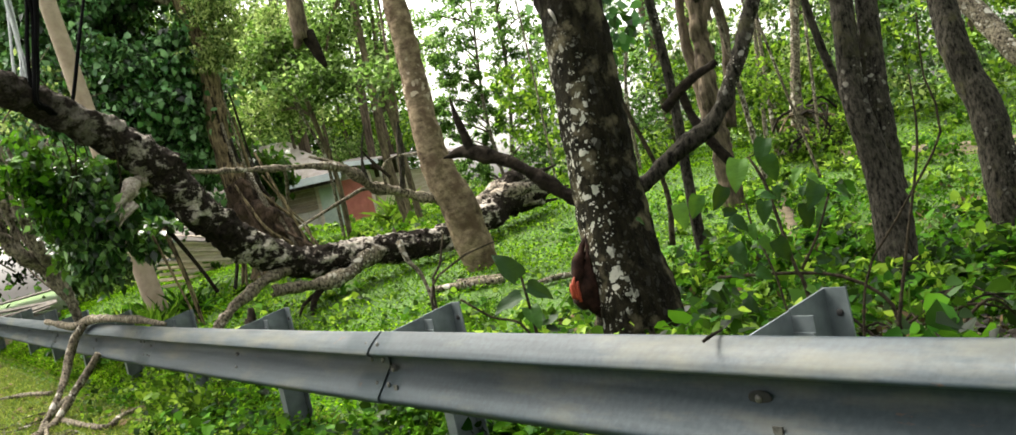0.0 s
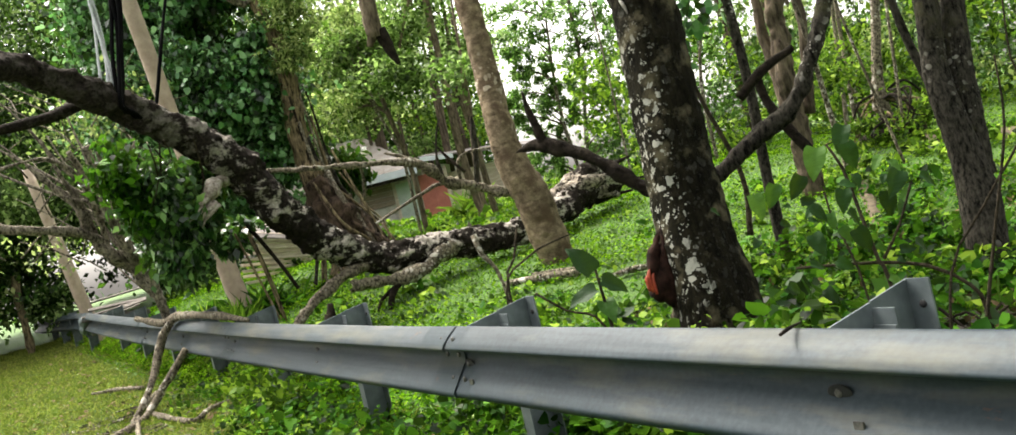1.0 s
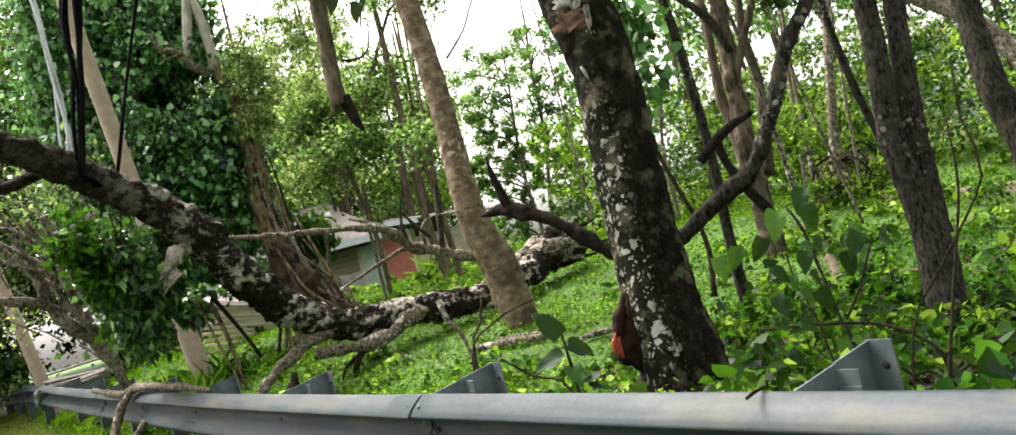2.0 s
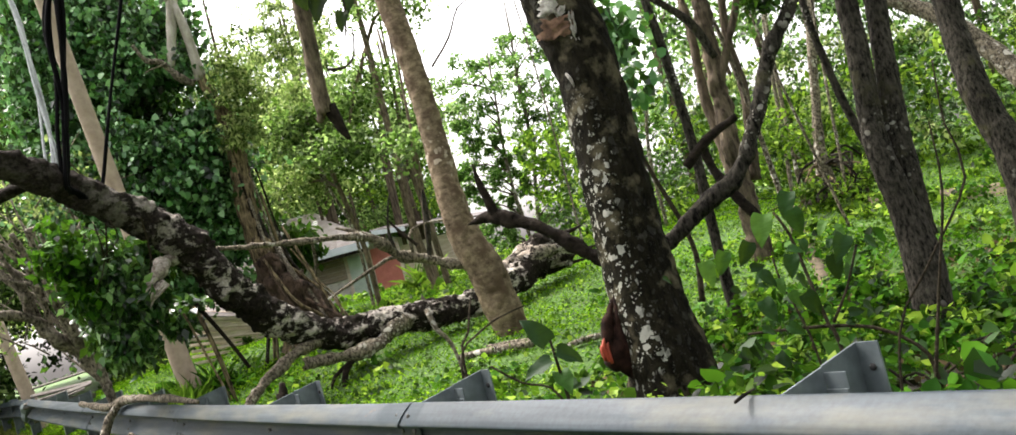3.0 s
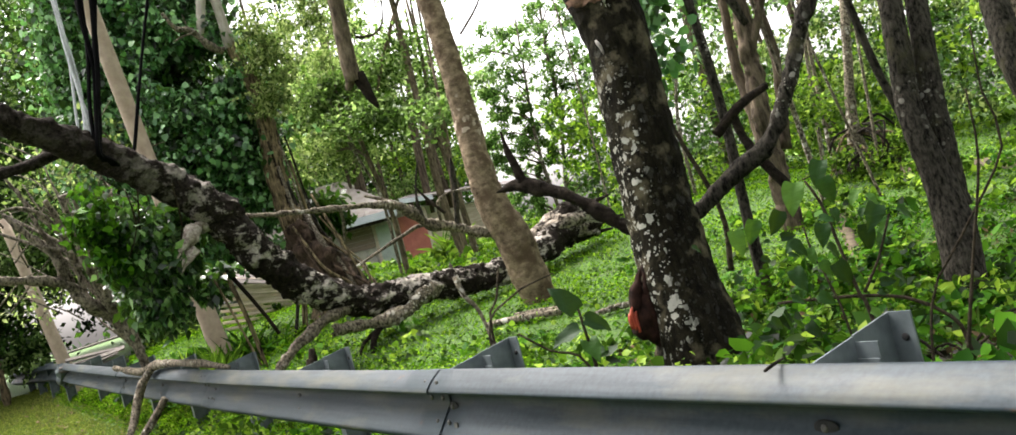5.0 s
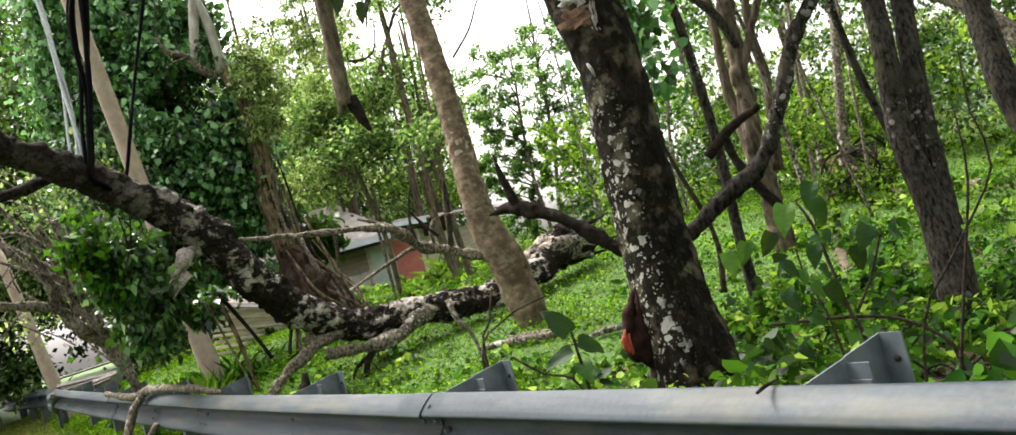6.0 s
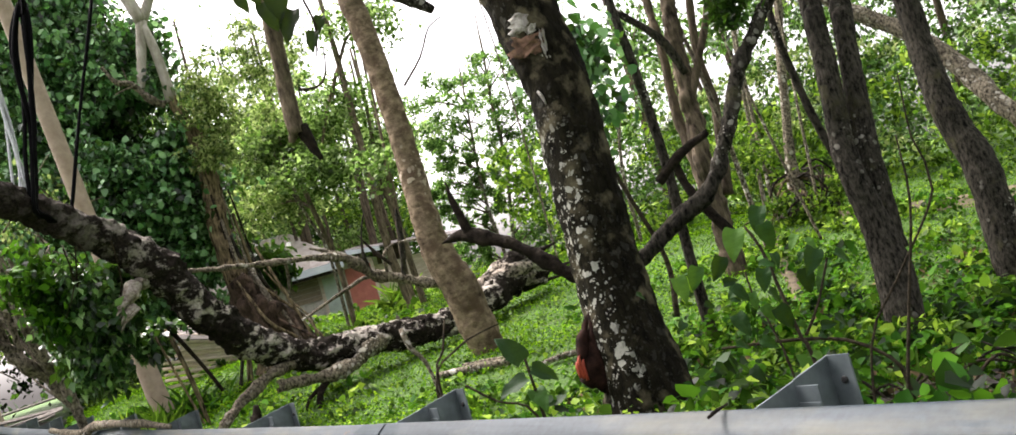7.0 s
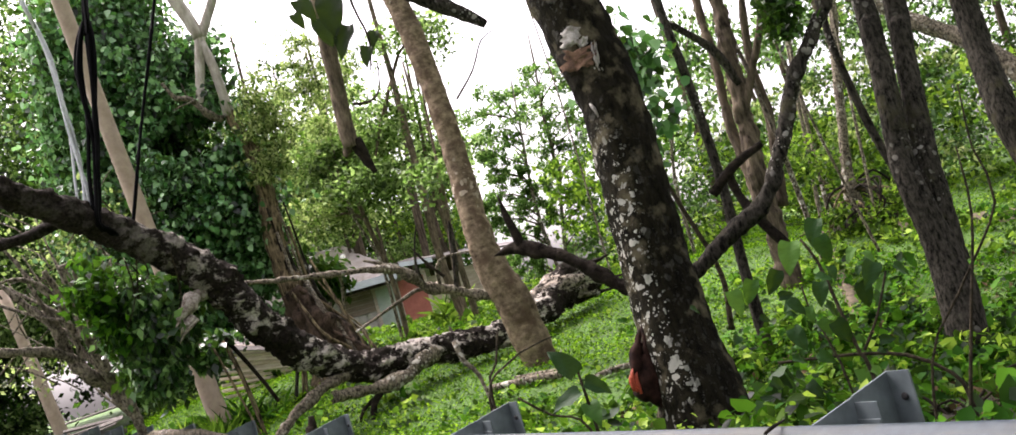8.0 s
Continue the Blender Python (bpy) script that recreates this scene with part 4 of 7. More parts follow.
def vine_tree():
    a = [(-3.00, 12.84, 0.93, 0.315), (-3.10, 12.71, 1.40, 0.216), (-3.22, 12.58, 1.95, 0.158), (-3.29, 12.56, 2.65, 0.120), (-3.26, 12.57, 3.59, 0.106), (-3.36, 12.54, 4.10, 0.087), (-3.44, 12.52, 4.40, 0.063)]
    t = tree_thing(a, "tall old tree smothered in dark vines, tan trunk showing")
    limb_part("trunk", sink(a), M_VINEBARK, t, seg=26, rough=0.34, step=0.06, flare=0.1, seed=91, lobes=0.12)
    for k, path in enumerate(([(-3.74, 12.33, 6.21, 0.091), (-3.69, 12.34, 5.94, 0.088), (-3.59, 12.37, 5.65, 0.084), (-3.52, 12.39, 5.39, 0.077)], [(-3.15, 12.49, 6.09, 0.064), (-3.26, 12.47, 5.85, 0.064), (-3.41, 12.42, 5.56, 0.063), (-3.52, 12.39, 5.38, 0.063)], [(-3.51, 12.40, 5.44, 0.070), (-3.61, 12.37, 4.99, 0.063), (-3.73, 12.33, 4.52, 0.045)], [(-3.52, 12.39, 5.34, 0.060), (-3.46, 12.41, 5.03, 0.060), (-3.44, 12.47, 4.67, 0.063), (-3.44, 12.52, 4.35, 0.078)])):
        limb_part("limb", path, M_WHITEBARK, t, "pale whitish bare limb", seg=12, rough=0.12, step=0.08, seed=90 + k)
    limb_part("limb", [(-3.50, 12.39, 4.30, 0.050), (-3.64, 12.25, 4.40, 0.042), (-3.76, 12.14, 4.58, 0.036), (-3.90, 12.02, 4.64, 0.030), (-3.99, 11.93, 4.83, 0.016)], M_CROWN, t, "tan bare side limb", seg=14, rough=0.5, step=0.025, seed=97, torn=0.2)
    for k, (dx, dz) in enumerate(((0.02, 0.22), (-0.10, 0.10), (-0.16, -0.10))):
        limb_part("twig", [(-3.78 + 0.05 * k, 12.12, 4.56, 0.014), (-3.80 + 0.6 * dx, 12.08, 4.58 + 0.6 * dz, 0.010), (-3.82 + dx, 12.06, 4.58 + dz, 0.004)], M_CROWN, t, seg=6, rough=0.4, step=0.04, seed=k)
    limb_part("root", [(-3.20, 12.48, 1.94, 0.049), (-2.97, 12.33, 1.55, 0.049), (-2.69, 12.19, 1.23, 0.044), (-2.44, 12.04, 0.97, 0.034)] + [(-2.2, 11.9, 0.6, 0.04)], M_VINEBARK, t, seg=9, rough=0.3, seed=95)
    limb_part("root", [(-3.05, 12.52, 2.07, 0.034), (-2.83, 12.16, 1.60, 0.033), (-2.72, 12.19, 1.40, 0.033), (-2.52, 12.02, 0.95, 0.023)] + [(-2.3, 11.9, 0.6, 0.03)], M_PALE, t, seg=8, rough=0.3, seed=96)
    limb_part("root_mass", [(-3.22, 12.35, 1.93, 0.15), (-3.07, 12.35, 1.61, 0.23), (-2.92, 12.35, 1.28, 0.27), (-2.83, 12.35, 0.97, 0.30)], M_ROOTMASS, t, "dark brown hollowed root mass at the foot", seg=18, rough=0.5, step=0.05, seed=92, lobes=0.2)
    for i in range(8):
        x, y, z, w = -3.0 + RNG.normal(0, 0.12), 12.15 + RNG.normal(0, 0.1), 1.9 + RNG.normal(0, 0.16), RNG.uniform(0.010, 0.024)
        x2, y2 = -2.3 + RNG.normal(0, 0.16), 11.9 + RNG.normal(0, 0.12)
        k = RNG.normal(0, 0.14, 4)
        limb_part("root", [(x, y, z, w), (0.65 * x + 0.35 * x2 + k[0], y + k[1], 0.65 * z + 0.22 + k[2], w * 1.1), (0.3 * x + 0.7 * x2 + k[3], y2 - 0.05, 0.35 * z + 0.36 + k[0], w), (x2, y2, 0.55, w * 0.9)],
                  (M_VINEBARK, M_ROOTMASS)[i % 2], t, seg=8, rough=0.3, step=0.06, seed=200 + i)
    for i in range(16):
        ang = RNG.uniform(3.6, 6.4)
        c, d = math.cos(ang), math.sin(ang)
        r0, r1, w = RNG.uniform(0.16, 0.24), RNG.uniform(0.35, 0.75), RNG.uniform(0.012, 0.028)
        limb_part("hanging_root", [(-3.24 + 0.16 * c, 12.6 + 0.16 * d, RNG.uniform(1.9, 3.2), w * 0.7), (-3.14 + r0 * c, 12.65 + r0 * d, 1.75, w), (-3.02 + 0.6 * r1 * c, 12.7 + 0.6 * r1 * d, 1.25 + RNG.uniform(-0.1, 0.1), w),
                                   (-2.95 + r1 * c, 12.75 + r1 * d, 0.6, w * 0.9)], (M_VINEBARK, M_TWIN, M_PALE, M_DARKB)[i % 4], t, seg=7, rough=0.25, step=0.1, seed=i)
    ivy = np.vstack([clumps(RNG, (-4.35, 13.0, 3.6), (1.15, 0.8, 2.1), 340, 72, 0.15, 0.6),
                     clumps(RNG, (-5.2, 13.4, 5.9), (1.1, 0.9, 1.4), 200, 66, 0.17, 0.5),
                     clumps(RNG, (-5.6, 13.5, 3.6), (0.9, 0.8, 2.2), 190, 66, 0.17, 0.5),
                     clumps(RNG, (-3.75, 12.8, 3.2), (0.4, 0.3, 1.1), 60, 66, 0.12, 0.5),
                     clumps(RNG, (-3.9, 12.9, 5.3), (0.5, 0.4, 0.3), 34, 32, 0.13, 0.4)])
    # a hollow in the vines under the bare limb, where only the inner leaves show
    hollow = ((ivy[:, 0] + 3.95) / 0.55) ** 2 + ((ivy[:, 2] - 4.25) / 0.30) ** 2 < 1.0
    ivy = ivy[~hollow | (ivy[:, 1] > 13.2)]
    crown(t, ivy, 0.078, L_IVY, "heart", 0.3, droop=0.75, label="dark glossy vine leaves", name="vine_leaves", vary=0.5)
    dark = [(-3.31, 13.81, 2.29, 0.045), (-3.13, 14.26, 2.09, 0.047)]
    # inner leaves coloured dark to stand for shade inside the vines
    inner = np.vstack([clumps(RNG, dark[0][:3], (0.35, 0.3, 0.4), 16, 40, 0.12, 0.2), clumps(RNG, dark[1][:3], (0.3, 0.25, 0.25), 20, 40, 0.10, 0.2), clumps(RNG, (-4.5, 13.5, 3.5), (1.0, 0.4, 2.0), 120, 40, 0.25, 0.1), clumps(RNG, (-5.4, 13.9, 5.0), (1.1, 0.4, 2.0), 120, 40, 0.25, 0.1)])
    crown(t, inner, 0.13, L_DEEP, up=0.25, droop=0.5, label="inner vine leaves, coloured dark for the shade in there", name="inner_leaves")
    c = np.vstack([clumps(RNG, (-2.95, 12.3, 4.1), (0.36, 0.4, 0.85), 44, 1, 0.05, 0.2), clumps(RNG, (-2.4, 13.2, 4.7), (0.65, 0.5, 0.9), 40, 1, 0.05, 0.2), clumps(RNG, (-3.05, 12.2, 3.5), (0.25, 0.2, 0.25), 14, 1, 0.05, 0.2)])
    crown(t, pads(RNG, c, RNG.uniform(0.16, 0.34, len(c)), 0.03, 80), 0.062, L_OLIVE, up=0.4, label="fine olive-green sprays of leaves", name="leaf_sprays", vary=0.5, width=0.7)


def back_tree(path, crowns, label, mat=None, size=0.088, group="trees behind the shed", extra=(), leafmat=None):
    """A slim background tree: trunk, limbs and layered crown masses (x, y, z, rx, rz, clumps)."""
    t = tree_thing(path, label, group=group)
    limb_part("trunk", extend_up(sink(path), 2.0, 0.1), mat or M_BACK, t, seg=10, rough=0.08, step=0.12)
    pl = []
    for cx, cy, cz, rx, rz, n in crowns:
        j = min(len(path) - 1, max(1, int(len(path) * 0.6)))
        p = path[j]
        limb_part("limb", [(p[0], p[1], p[2], p[3] * 0.6), ((p[0] + cx) / 2, (p[1] + cy) / 2, (p[2] + cz) / 2 + 0.1, 0.03), (cx, cy, cz, 0.012)], mat or M_BACK, t, seg=6, step=0.2)
        pl.append(clumps(RNG, (cx, cy, cz), (rx, rx * 0.8, rz), n, 62, 0.20, 0.35))
    crown(t, np.vstack(pl), size, leafmat or L_BACK, up=0.5)


def layered_tree(path, layers, label):
    """A thin tree that carries its leaves in level sprays (x, z, radius), each on a branch of its own."""
    t = tree_thing(path, label, group="trees behind the shed")
    limb_part("trunk", extend_up(sink(path), 1.2, 0.1), M_PALE, t, seg=9, rough=0.15, step=0.1)
    run = curve_points(path, 0.1)
    y0 = path[0][1]
    places = []
    for k, (x, z, r) in enumerate(layers):
        y = y0 + 0.5 * math.sin(2.4 * k)
        p = run[int(np.argmin(abs(run[:, 2] - (z - 0.35))))]
        limb_part("branch", [(p[0], p[1], p[2], 0.020), (0.5 * (p[0] + x), 0.5 * (p[1] + y), 0.5 * (p[2] + z) + 0.08, 0.014), (x, y, z, 0.006)], M_PEEL, t, seg=6, rough=0.15, step=0.12, seed=k)
        ends = np.array([(x, y, z)] * 7) + RNG.normal(0, 1, (7, 3)) * np.array([0.55 * r, 0.5 * r, 0.13])
        places.append(pads(RNG, ends, r * RNG.uniform(0.45, 0.85, 7), 0.035, 100))
    x, y, z = path[-1][:3]
    for dx, dz in ((-0.85, -0.15), (-0.6, 0.1), (0.32, -0.45), (0.2, 0.3)):
        limb_part("twig", [(x, y, z - 0.4, 0.014), (x + 0.5 * dx, y, z - 0.36 + 0.3 * dz, 0.010), (x + dx, y, z - 0.3 + dz, 0.004)], M_PEEL, t, "thin bare twig", seg=5, rough=0.2, step=0.1)
    crown(t, np.vstack(places), 0.066, L_AIRY, up=0.5, vary=0.5)


def background_trees():
    back_tree([(-1.48, 14.91, 1.12, 0.073), (-1.57, 14.91, 1.95, 0.063), (-1.58, 15.11, 3.49, 0.054), (-1.59, 15.31, 4.89, 0.045), (-1.63, 15.50, 6.24, 0.036)], [(-1.9, 15.6, 4.3, 0.8, 0.5, 40), (-1.2, 15.4, 5.4, 0.7, 0.4, 24), (-2.3, 15.2, 3.4, 0.6, 0.4, 34)], "slim tan tree with thin limbs and light leaves")
    back_tree([(-1.33, 15.43, 1.16, 0.055), (-1.38, 15.43, 2.11, 0.045), (-1.47, 15.62, 3.20, 0.036), (-1.41, 15.73, 4.06, 0.026)], [(-1.1, 15.9, 3.6, 0.5, 0.35, 24)], "slim tan tree with sparse leaves")
    back_tree([(-2.50, 15.79, 1.90, 0.041), (-2.65, 15.77, 2.91, 0.041), (-2.76, 15.95, 3.61, 0.031)], [(-2.9, 16.2, 4.2, 0.9, 0.6, 50), (-3.3, 16.6, 3.2, 0.8, 0.5, 40)], "slim forked tan tree with olive leaves", leafmat=L_OLIVE)
    back_tree([(-2.56, 15.58, 2.13, 0.025), (-2.73, 15.55, 2.81, 0.023), (-2.86, 15.53, 3.32, 0.018)], [(-3.0, 15.7, 3.9, 0.6, 0.5, 30)], "thin pale leaning stem with few leaves", M_PALE)
    back_tree([(-1.32, 13.93, 1.58, 0.036), (-1.26, 13.93, 2.13, 0.032), (-1.19, 13.94, 2.58, 0.027)], [(-1.2, 14.0, 3.1, 0.35, 0.25, 10)], "short broken tan stem with some leaves")
    # airy layered trees against the sky
    layered_tree([(0.22, 21, 0.9, 0.044), (0.33, 21, 1.56, 0.042), (0.48, 21, 2.37, 0.041), (0.59, 21, 3.04, 0.043), (0.68, 21, 3.94, 0.041), (0.69, 21, 4.57, 0.035), (0.80, 21, 5.6, 0.025)],
                 [(1.04, 3.85, 0.36), (0.60, 3.52, 0.34), (1.10, 3.41, 0.28), (0.68, 2.99, 0.28), (1.05, 2.90, 0.34), (0.86, 2.58, 0.28), (0.34, 2.66, 0.24), (0.17, 2.52, 0.32), (1.01, 2.09, 0.28), (0.78, 1.84, 0.36), (0.99, 1.46, 0.34), (0.51, 1.66, 0.16),
                  (0.89, 4.10, 0.40), (1.39, 4.11, 0.40), (1.19, 2.54, 0.26), (1.16, 1.84, 0.28), (0.63, 4.45, 0.42), (1.37, 4.61, 0.42), (0.9, 5.1, 0.6), (1.45, 3.5, 0.40), (1.5, 2.6, 0.4), (1.05, 5.55, 0.36), (0.60, 5.50, 0.28), (1.30, 5.15, 0.36), (0.45, 4.95, 0.34), (0.25, 3.75, 0.30), (0.35, 3.15, 0.24)],
                 "tall thin tan tree with flat airy layers of leaves")
    layered_tree([(0.12, 20.2, 0.9, 0.038), (0.07, 20.2, 1.75, 0.037), (0.02, 20.2, 2.30, 0.038), (0.03, 20.2, 3.12, 0.034), (0.11, 20.2, 3.98, 0.029), (0.17, 20.2, 4.58, 0.021)],
                 [(-0.38, 4.17, 0.42), (-0.60, 4.37, 0.34), (-0.17, 3.95, 0.34), (-0.39, 3.52, 0.32), (-0.61, 3.53, 0.20), (-0.12, 3.36, 0.20), (-0.15, 2.96, 0.27), (-0.47, 2.86, 0.34), (-0.31, 2.59, 0.38), (-0.87, 2.67, 0.30), (-1.00, 2.91, 0.18), (0.04, 2.91, 0.22),
                  (0.02, 4.41, 0.45), (-0.38, 4.72, 0.45), (-0.05, 2.19, 0.16), (-0.49, 1.62, 0.26), (-0.77, 1.59, 0.22), (-0.18, 1.52, 0.22), (-0.9, 4.8, 0.4), (0.2, 5.1, 0.5), (-0.25, 5.05, 0.30), (-0.75, 3.95, 0.24), (-0.70, 3.15, 0.20), (-0.55, 2.25, 0.20), (-0.35, 1.95, 0.22)],
                 "thin tan tree with flat airy leaf layers")


lichen_tree()
smooth_tree()
twin_tree()
far_trunk_tree()
slanting_tree()
thin_dark_tree()
multi_stem_tree()
rooted_tree()
vine_tree()
background_trees()


# ---------------------------------------------------------------- woods all round
def woods():
    """Far woods: crowns and trunks beyond the single trees, one mass."""
    rng = np.random.default_rng(21)
    groups = {L_BACK: [], L_OLIVE: [], L_DEEP: [], L_BRIGHT: [], L_FRESH: []}

    def mass(az0, az1, d0, d1, z0, z1, n, mat, r=0.8, per=30):
        fine = -50 <= az0 and az1 <= 50 and d0 < 40
        per = per * 2 if fine else per
        az, d = np.radians(rng.uniform(az0, az1, n)), rng.uniform(d0, d1, n)
        c = np.stack([d * np.sin(az), d * np.cos(az), rng.uniform(z0, z1, n) * np.minimum(d / d0, 1.4)], 1)
        e = rng.normal(0, 1, (n, per, 3)) * r * np.array([1, 1, 0.6])
        groups[mat].append(np.hstack([(c[:, None] + e).reshape(-1, 3), np.repeat(np.maximum(1.0, d / 20.0) * (0.66 if fine else 1.0), per)[:, None]]))
    def sprays(az0, az1, d0, d1, z0, z1, n, mat, r0=0.45, r1=1.0, per=110, size=0.12, thick=0.07):
        az, d = np.radians(rng.uniform(az0, az1, n)), rng.uniform(d0, d1, n)
        c = np.stack([d * np.sin(az), d * np.cos(az), rng.uniform(z0, z1, n)], 1)
        q = pads(rng, c, rng.uniform(r0, r1, n), thick, per)
        groups[mat].append(np.hstack([q, np.full((len(q), 1), size / 0.17)]))
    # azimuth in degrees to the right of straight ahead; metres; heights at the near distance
    # dark-coloured masses put shade into the gaps behind brighter leaves
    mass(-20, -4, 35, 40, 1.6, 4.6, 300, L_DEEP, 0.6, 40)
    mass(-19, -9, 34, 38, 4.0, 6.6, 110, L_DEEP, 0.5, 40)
    sprays(-18, -5, 27, 33, 2.9, 7.2, 150, L_BACK)
    sprays(-18, -8, 27, 33, 6.0, 8.8, 64, L_BACK, 0.4, 0.9)
    sprays(-17, -9, 25, 30, 4.2, 7.6, 84, L_OLIVE)
    sprays(-16, -8, 30, 36, 8.4, 10.0, 26, L_DEEP, 0.3, 0.7)
    sprays(-9, -3.5, 28, 32, 3.0, 4.8, 34, L_BRIGHT, 0.5, 0.9)
    sprays(-8, -3.2, 29, 34, 4.6, 6.8, 40, L_BACK, 0.4, 0.9)
    mass(-50, -17, 22, 32, 3.0, 11.0, 480, L_BACK, 0.7)
    mass(-50, -17, 24, 34, 4.0, 9.0, 220, L_DEEP, 0.8)
    mass(-50, -30, 20, 26, 1.2, 3.4, 70, L_OLIVE, 0.6)
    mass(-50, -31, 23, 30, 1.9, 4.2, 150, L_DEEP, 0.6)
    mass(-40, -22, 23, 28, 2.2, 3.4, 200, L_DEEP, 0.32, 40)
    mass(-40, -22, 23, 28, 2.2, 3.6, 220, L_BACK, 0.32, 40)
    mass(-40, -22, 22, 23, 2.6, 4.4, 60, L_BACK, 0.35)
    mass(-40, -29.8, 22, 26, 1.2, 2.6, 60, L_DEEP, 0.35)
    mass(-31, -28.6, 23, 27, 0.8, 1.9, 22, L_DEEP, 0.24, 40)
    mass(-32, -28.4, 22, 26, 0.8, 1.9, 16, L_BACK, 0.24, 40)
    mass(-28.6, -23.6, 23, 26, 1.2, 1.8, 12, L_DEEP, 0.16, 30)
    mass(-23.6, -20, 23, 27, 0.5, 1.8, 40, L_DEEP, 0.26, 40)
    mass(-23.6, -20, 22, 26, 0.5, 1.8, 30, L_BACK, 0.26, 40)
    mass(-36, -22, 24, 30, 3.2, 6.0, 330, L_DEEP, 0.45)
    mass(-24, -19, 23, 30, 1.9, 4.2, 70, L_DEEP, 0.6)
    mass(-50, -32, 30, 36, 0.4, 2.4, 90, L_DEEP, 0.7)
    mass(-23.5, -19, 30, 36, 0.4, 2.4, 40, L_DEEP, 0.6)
    mass(-50, -17, 33, 40, 3.5, 12.0, 420, L_BACK, 0.9, 40)
    mass(2, 9, 19, 24, 0.9, 2.2, 40, L_DEEP, 0.35)
    sprays(1.5, 9, 15, 21, 1.1, 3.4, 46, L_BRIGHT, 0.3, 0.7, 90, 0.10)
    sprays(4, 12, 14, 19, 2.2, 4.8, 46, L_FRESH, 0.3, 0.7, 90, 0.10)
    sprays(9, 19, 15, 22, 1.2, 2.6, 60, L_BRIGHT, 0.35, 0.8, 100, 0.11)
    sprays(9, 20, 16, 24, 1.8, 5.0, 56, L_FRESH, 0.35, 0.8, 100, 0.105)
    sprays(8, 20, 15, 22, 1.6, 4.2, 30, L_OLIVE, 0.3, 0.7, 100, 0.10)
    mass(9, 22, 20, 26, 0.8, 2.8, 70, L_DEEP, 0.5)
    mass(17, 21, 18, 30, 1.0, 3.0, 20, L_FRESH, 0.5)
    mass(20, 50, 24, 32, 1.0, 5.0, 110, L_FRESH, 0.6)
    sprays(18, 42, 16, 24, 1.4, 6.4, 130, L_FRESH, 0.4, 0.9, 110, 0.11)
    sprays(16, 42, 16, 24, 1.2, 4.0, 40, L_OLIVE, 0.4, 0.9, 110, 0.11)
    sprays(14, 42, 15, 20, 0.9, 2.6, 90, L_BRIGHT, 0.35, 0.8, 110, 0.11)
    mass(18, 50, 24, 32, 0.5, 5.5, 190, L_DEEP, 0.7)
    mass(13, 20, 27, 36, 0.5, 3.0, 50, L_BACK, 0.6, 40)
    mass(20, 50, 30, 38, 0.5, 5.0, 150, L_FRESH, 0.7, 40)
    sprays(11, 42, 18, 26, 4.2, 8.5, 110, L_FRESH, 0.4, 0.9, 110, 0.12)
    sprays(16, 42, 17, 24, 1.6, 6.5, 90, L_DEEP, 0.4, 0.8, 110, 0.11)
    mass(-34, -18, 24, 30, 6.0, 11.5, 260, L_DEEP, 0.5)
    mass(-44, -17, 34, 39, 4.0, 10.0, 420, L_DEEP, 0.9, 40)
    mass(-3, 8, 30, 38, 0.1, 1.0, 130, L_BRIGHT, 0.45)
    mass(-60, -18, 60, 90, -1.5, 0.6, 60, L_DEEP, 1.8)
    mass(4, 60, 45, 70, -1.5, 1.2, 160, L_BACK, 1.6)
    # high bank of trees across the road, unseen, added to dim the front light
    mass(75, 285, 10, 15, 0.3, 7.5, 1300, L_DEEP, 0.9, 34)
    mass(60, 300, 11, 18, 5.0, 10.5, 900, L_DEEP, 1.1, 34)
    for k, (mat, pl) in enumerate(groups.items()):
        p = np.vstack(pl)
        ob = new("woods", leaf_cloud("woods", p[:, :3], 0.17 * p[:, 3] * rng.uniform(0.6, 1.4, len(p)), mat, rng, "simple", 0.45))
        tagged(ob, ("mid-green", "olive", "dark shade-tinted", "bright yellow-green", "fresh green")[k] + " leaves of the surrounding woods", "woods", kind="stuff")
    for i in range(54):
        k = i % 3
        az = math.radians((rng.uniform(-48, -33), rng.uniform(7, 48), rng.uniform(-16, -5))[k])
        if k == 1 and i % 2:
            continue
        d = (rng.uniform(20, 32), rng.uniform(17, 30), rng.uniform(26, 33))[k]
        x, y = d * math.sin(az), d * math.cos(az)
        g = float(terrain(x, y))
        r, h, lx = rng.uniform(0.05, 0.14), rng.uniform(5, 9), rng.uniform(-0.7, 0.5)
        path = [(x, y, g - 0.3, r), (x + lx * 0.4, y, g + h * 0.5, r * 0.75), (x + lx, y, g + h, r * 0.3)]
        tagged(part("tree", mesh_of("tree", *limb(path, seg=7, step=0.7, rough=0.06), M_PEEL), M_PEEL), "slim tan trunk standing in the surrounding woods", "tree", "trunks in the woods")
    for i in range(12):
        az = math.radians(rng.uniform(3, 20))
        d = rng.uniform(10.5, 19)
        x, y = d * math.sin(az), d * math.cos(az)
        g = float(terrain(x, y))
        r, h, lx, ly = rng.uniform(0.008, 0.035), rng.uniform(2.0, 6.5), rng.normal(0, 0.5), rng.normal(0, 0.4)
        path = [(x, y, g - 0.2, r), (x + lx * 0.3 + rng.normal(0, 0.1), y, g + h * 0.45, r * 0.8), (x + lx, y + ly, g + h, r * 0.25)]
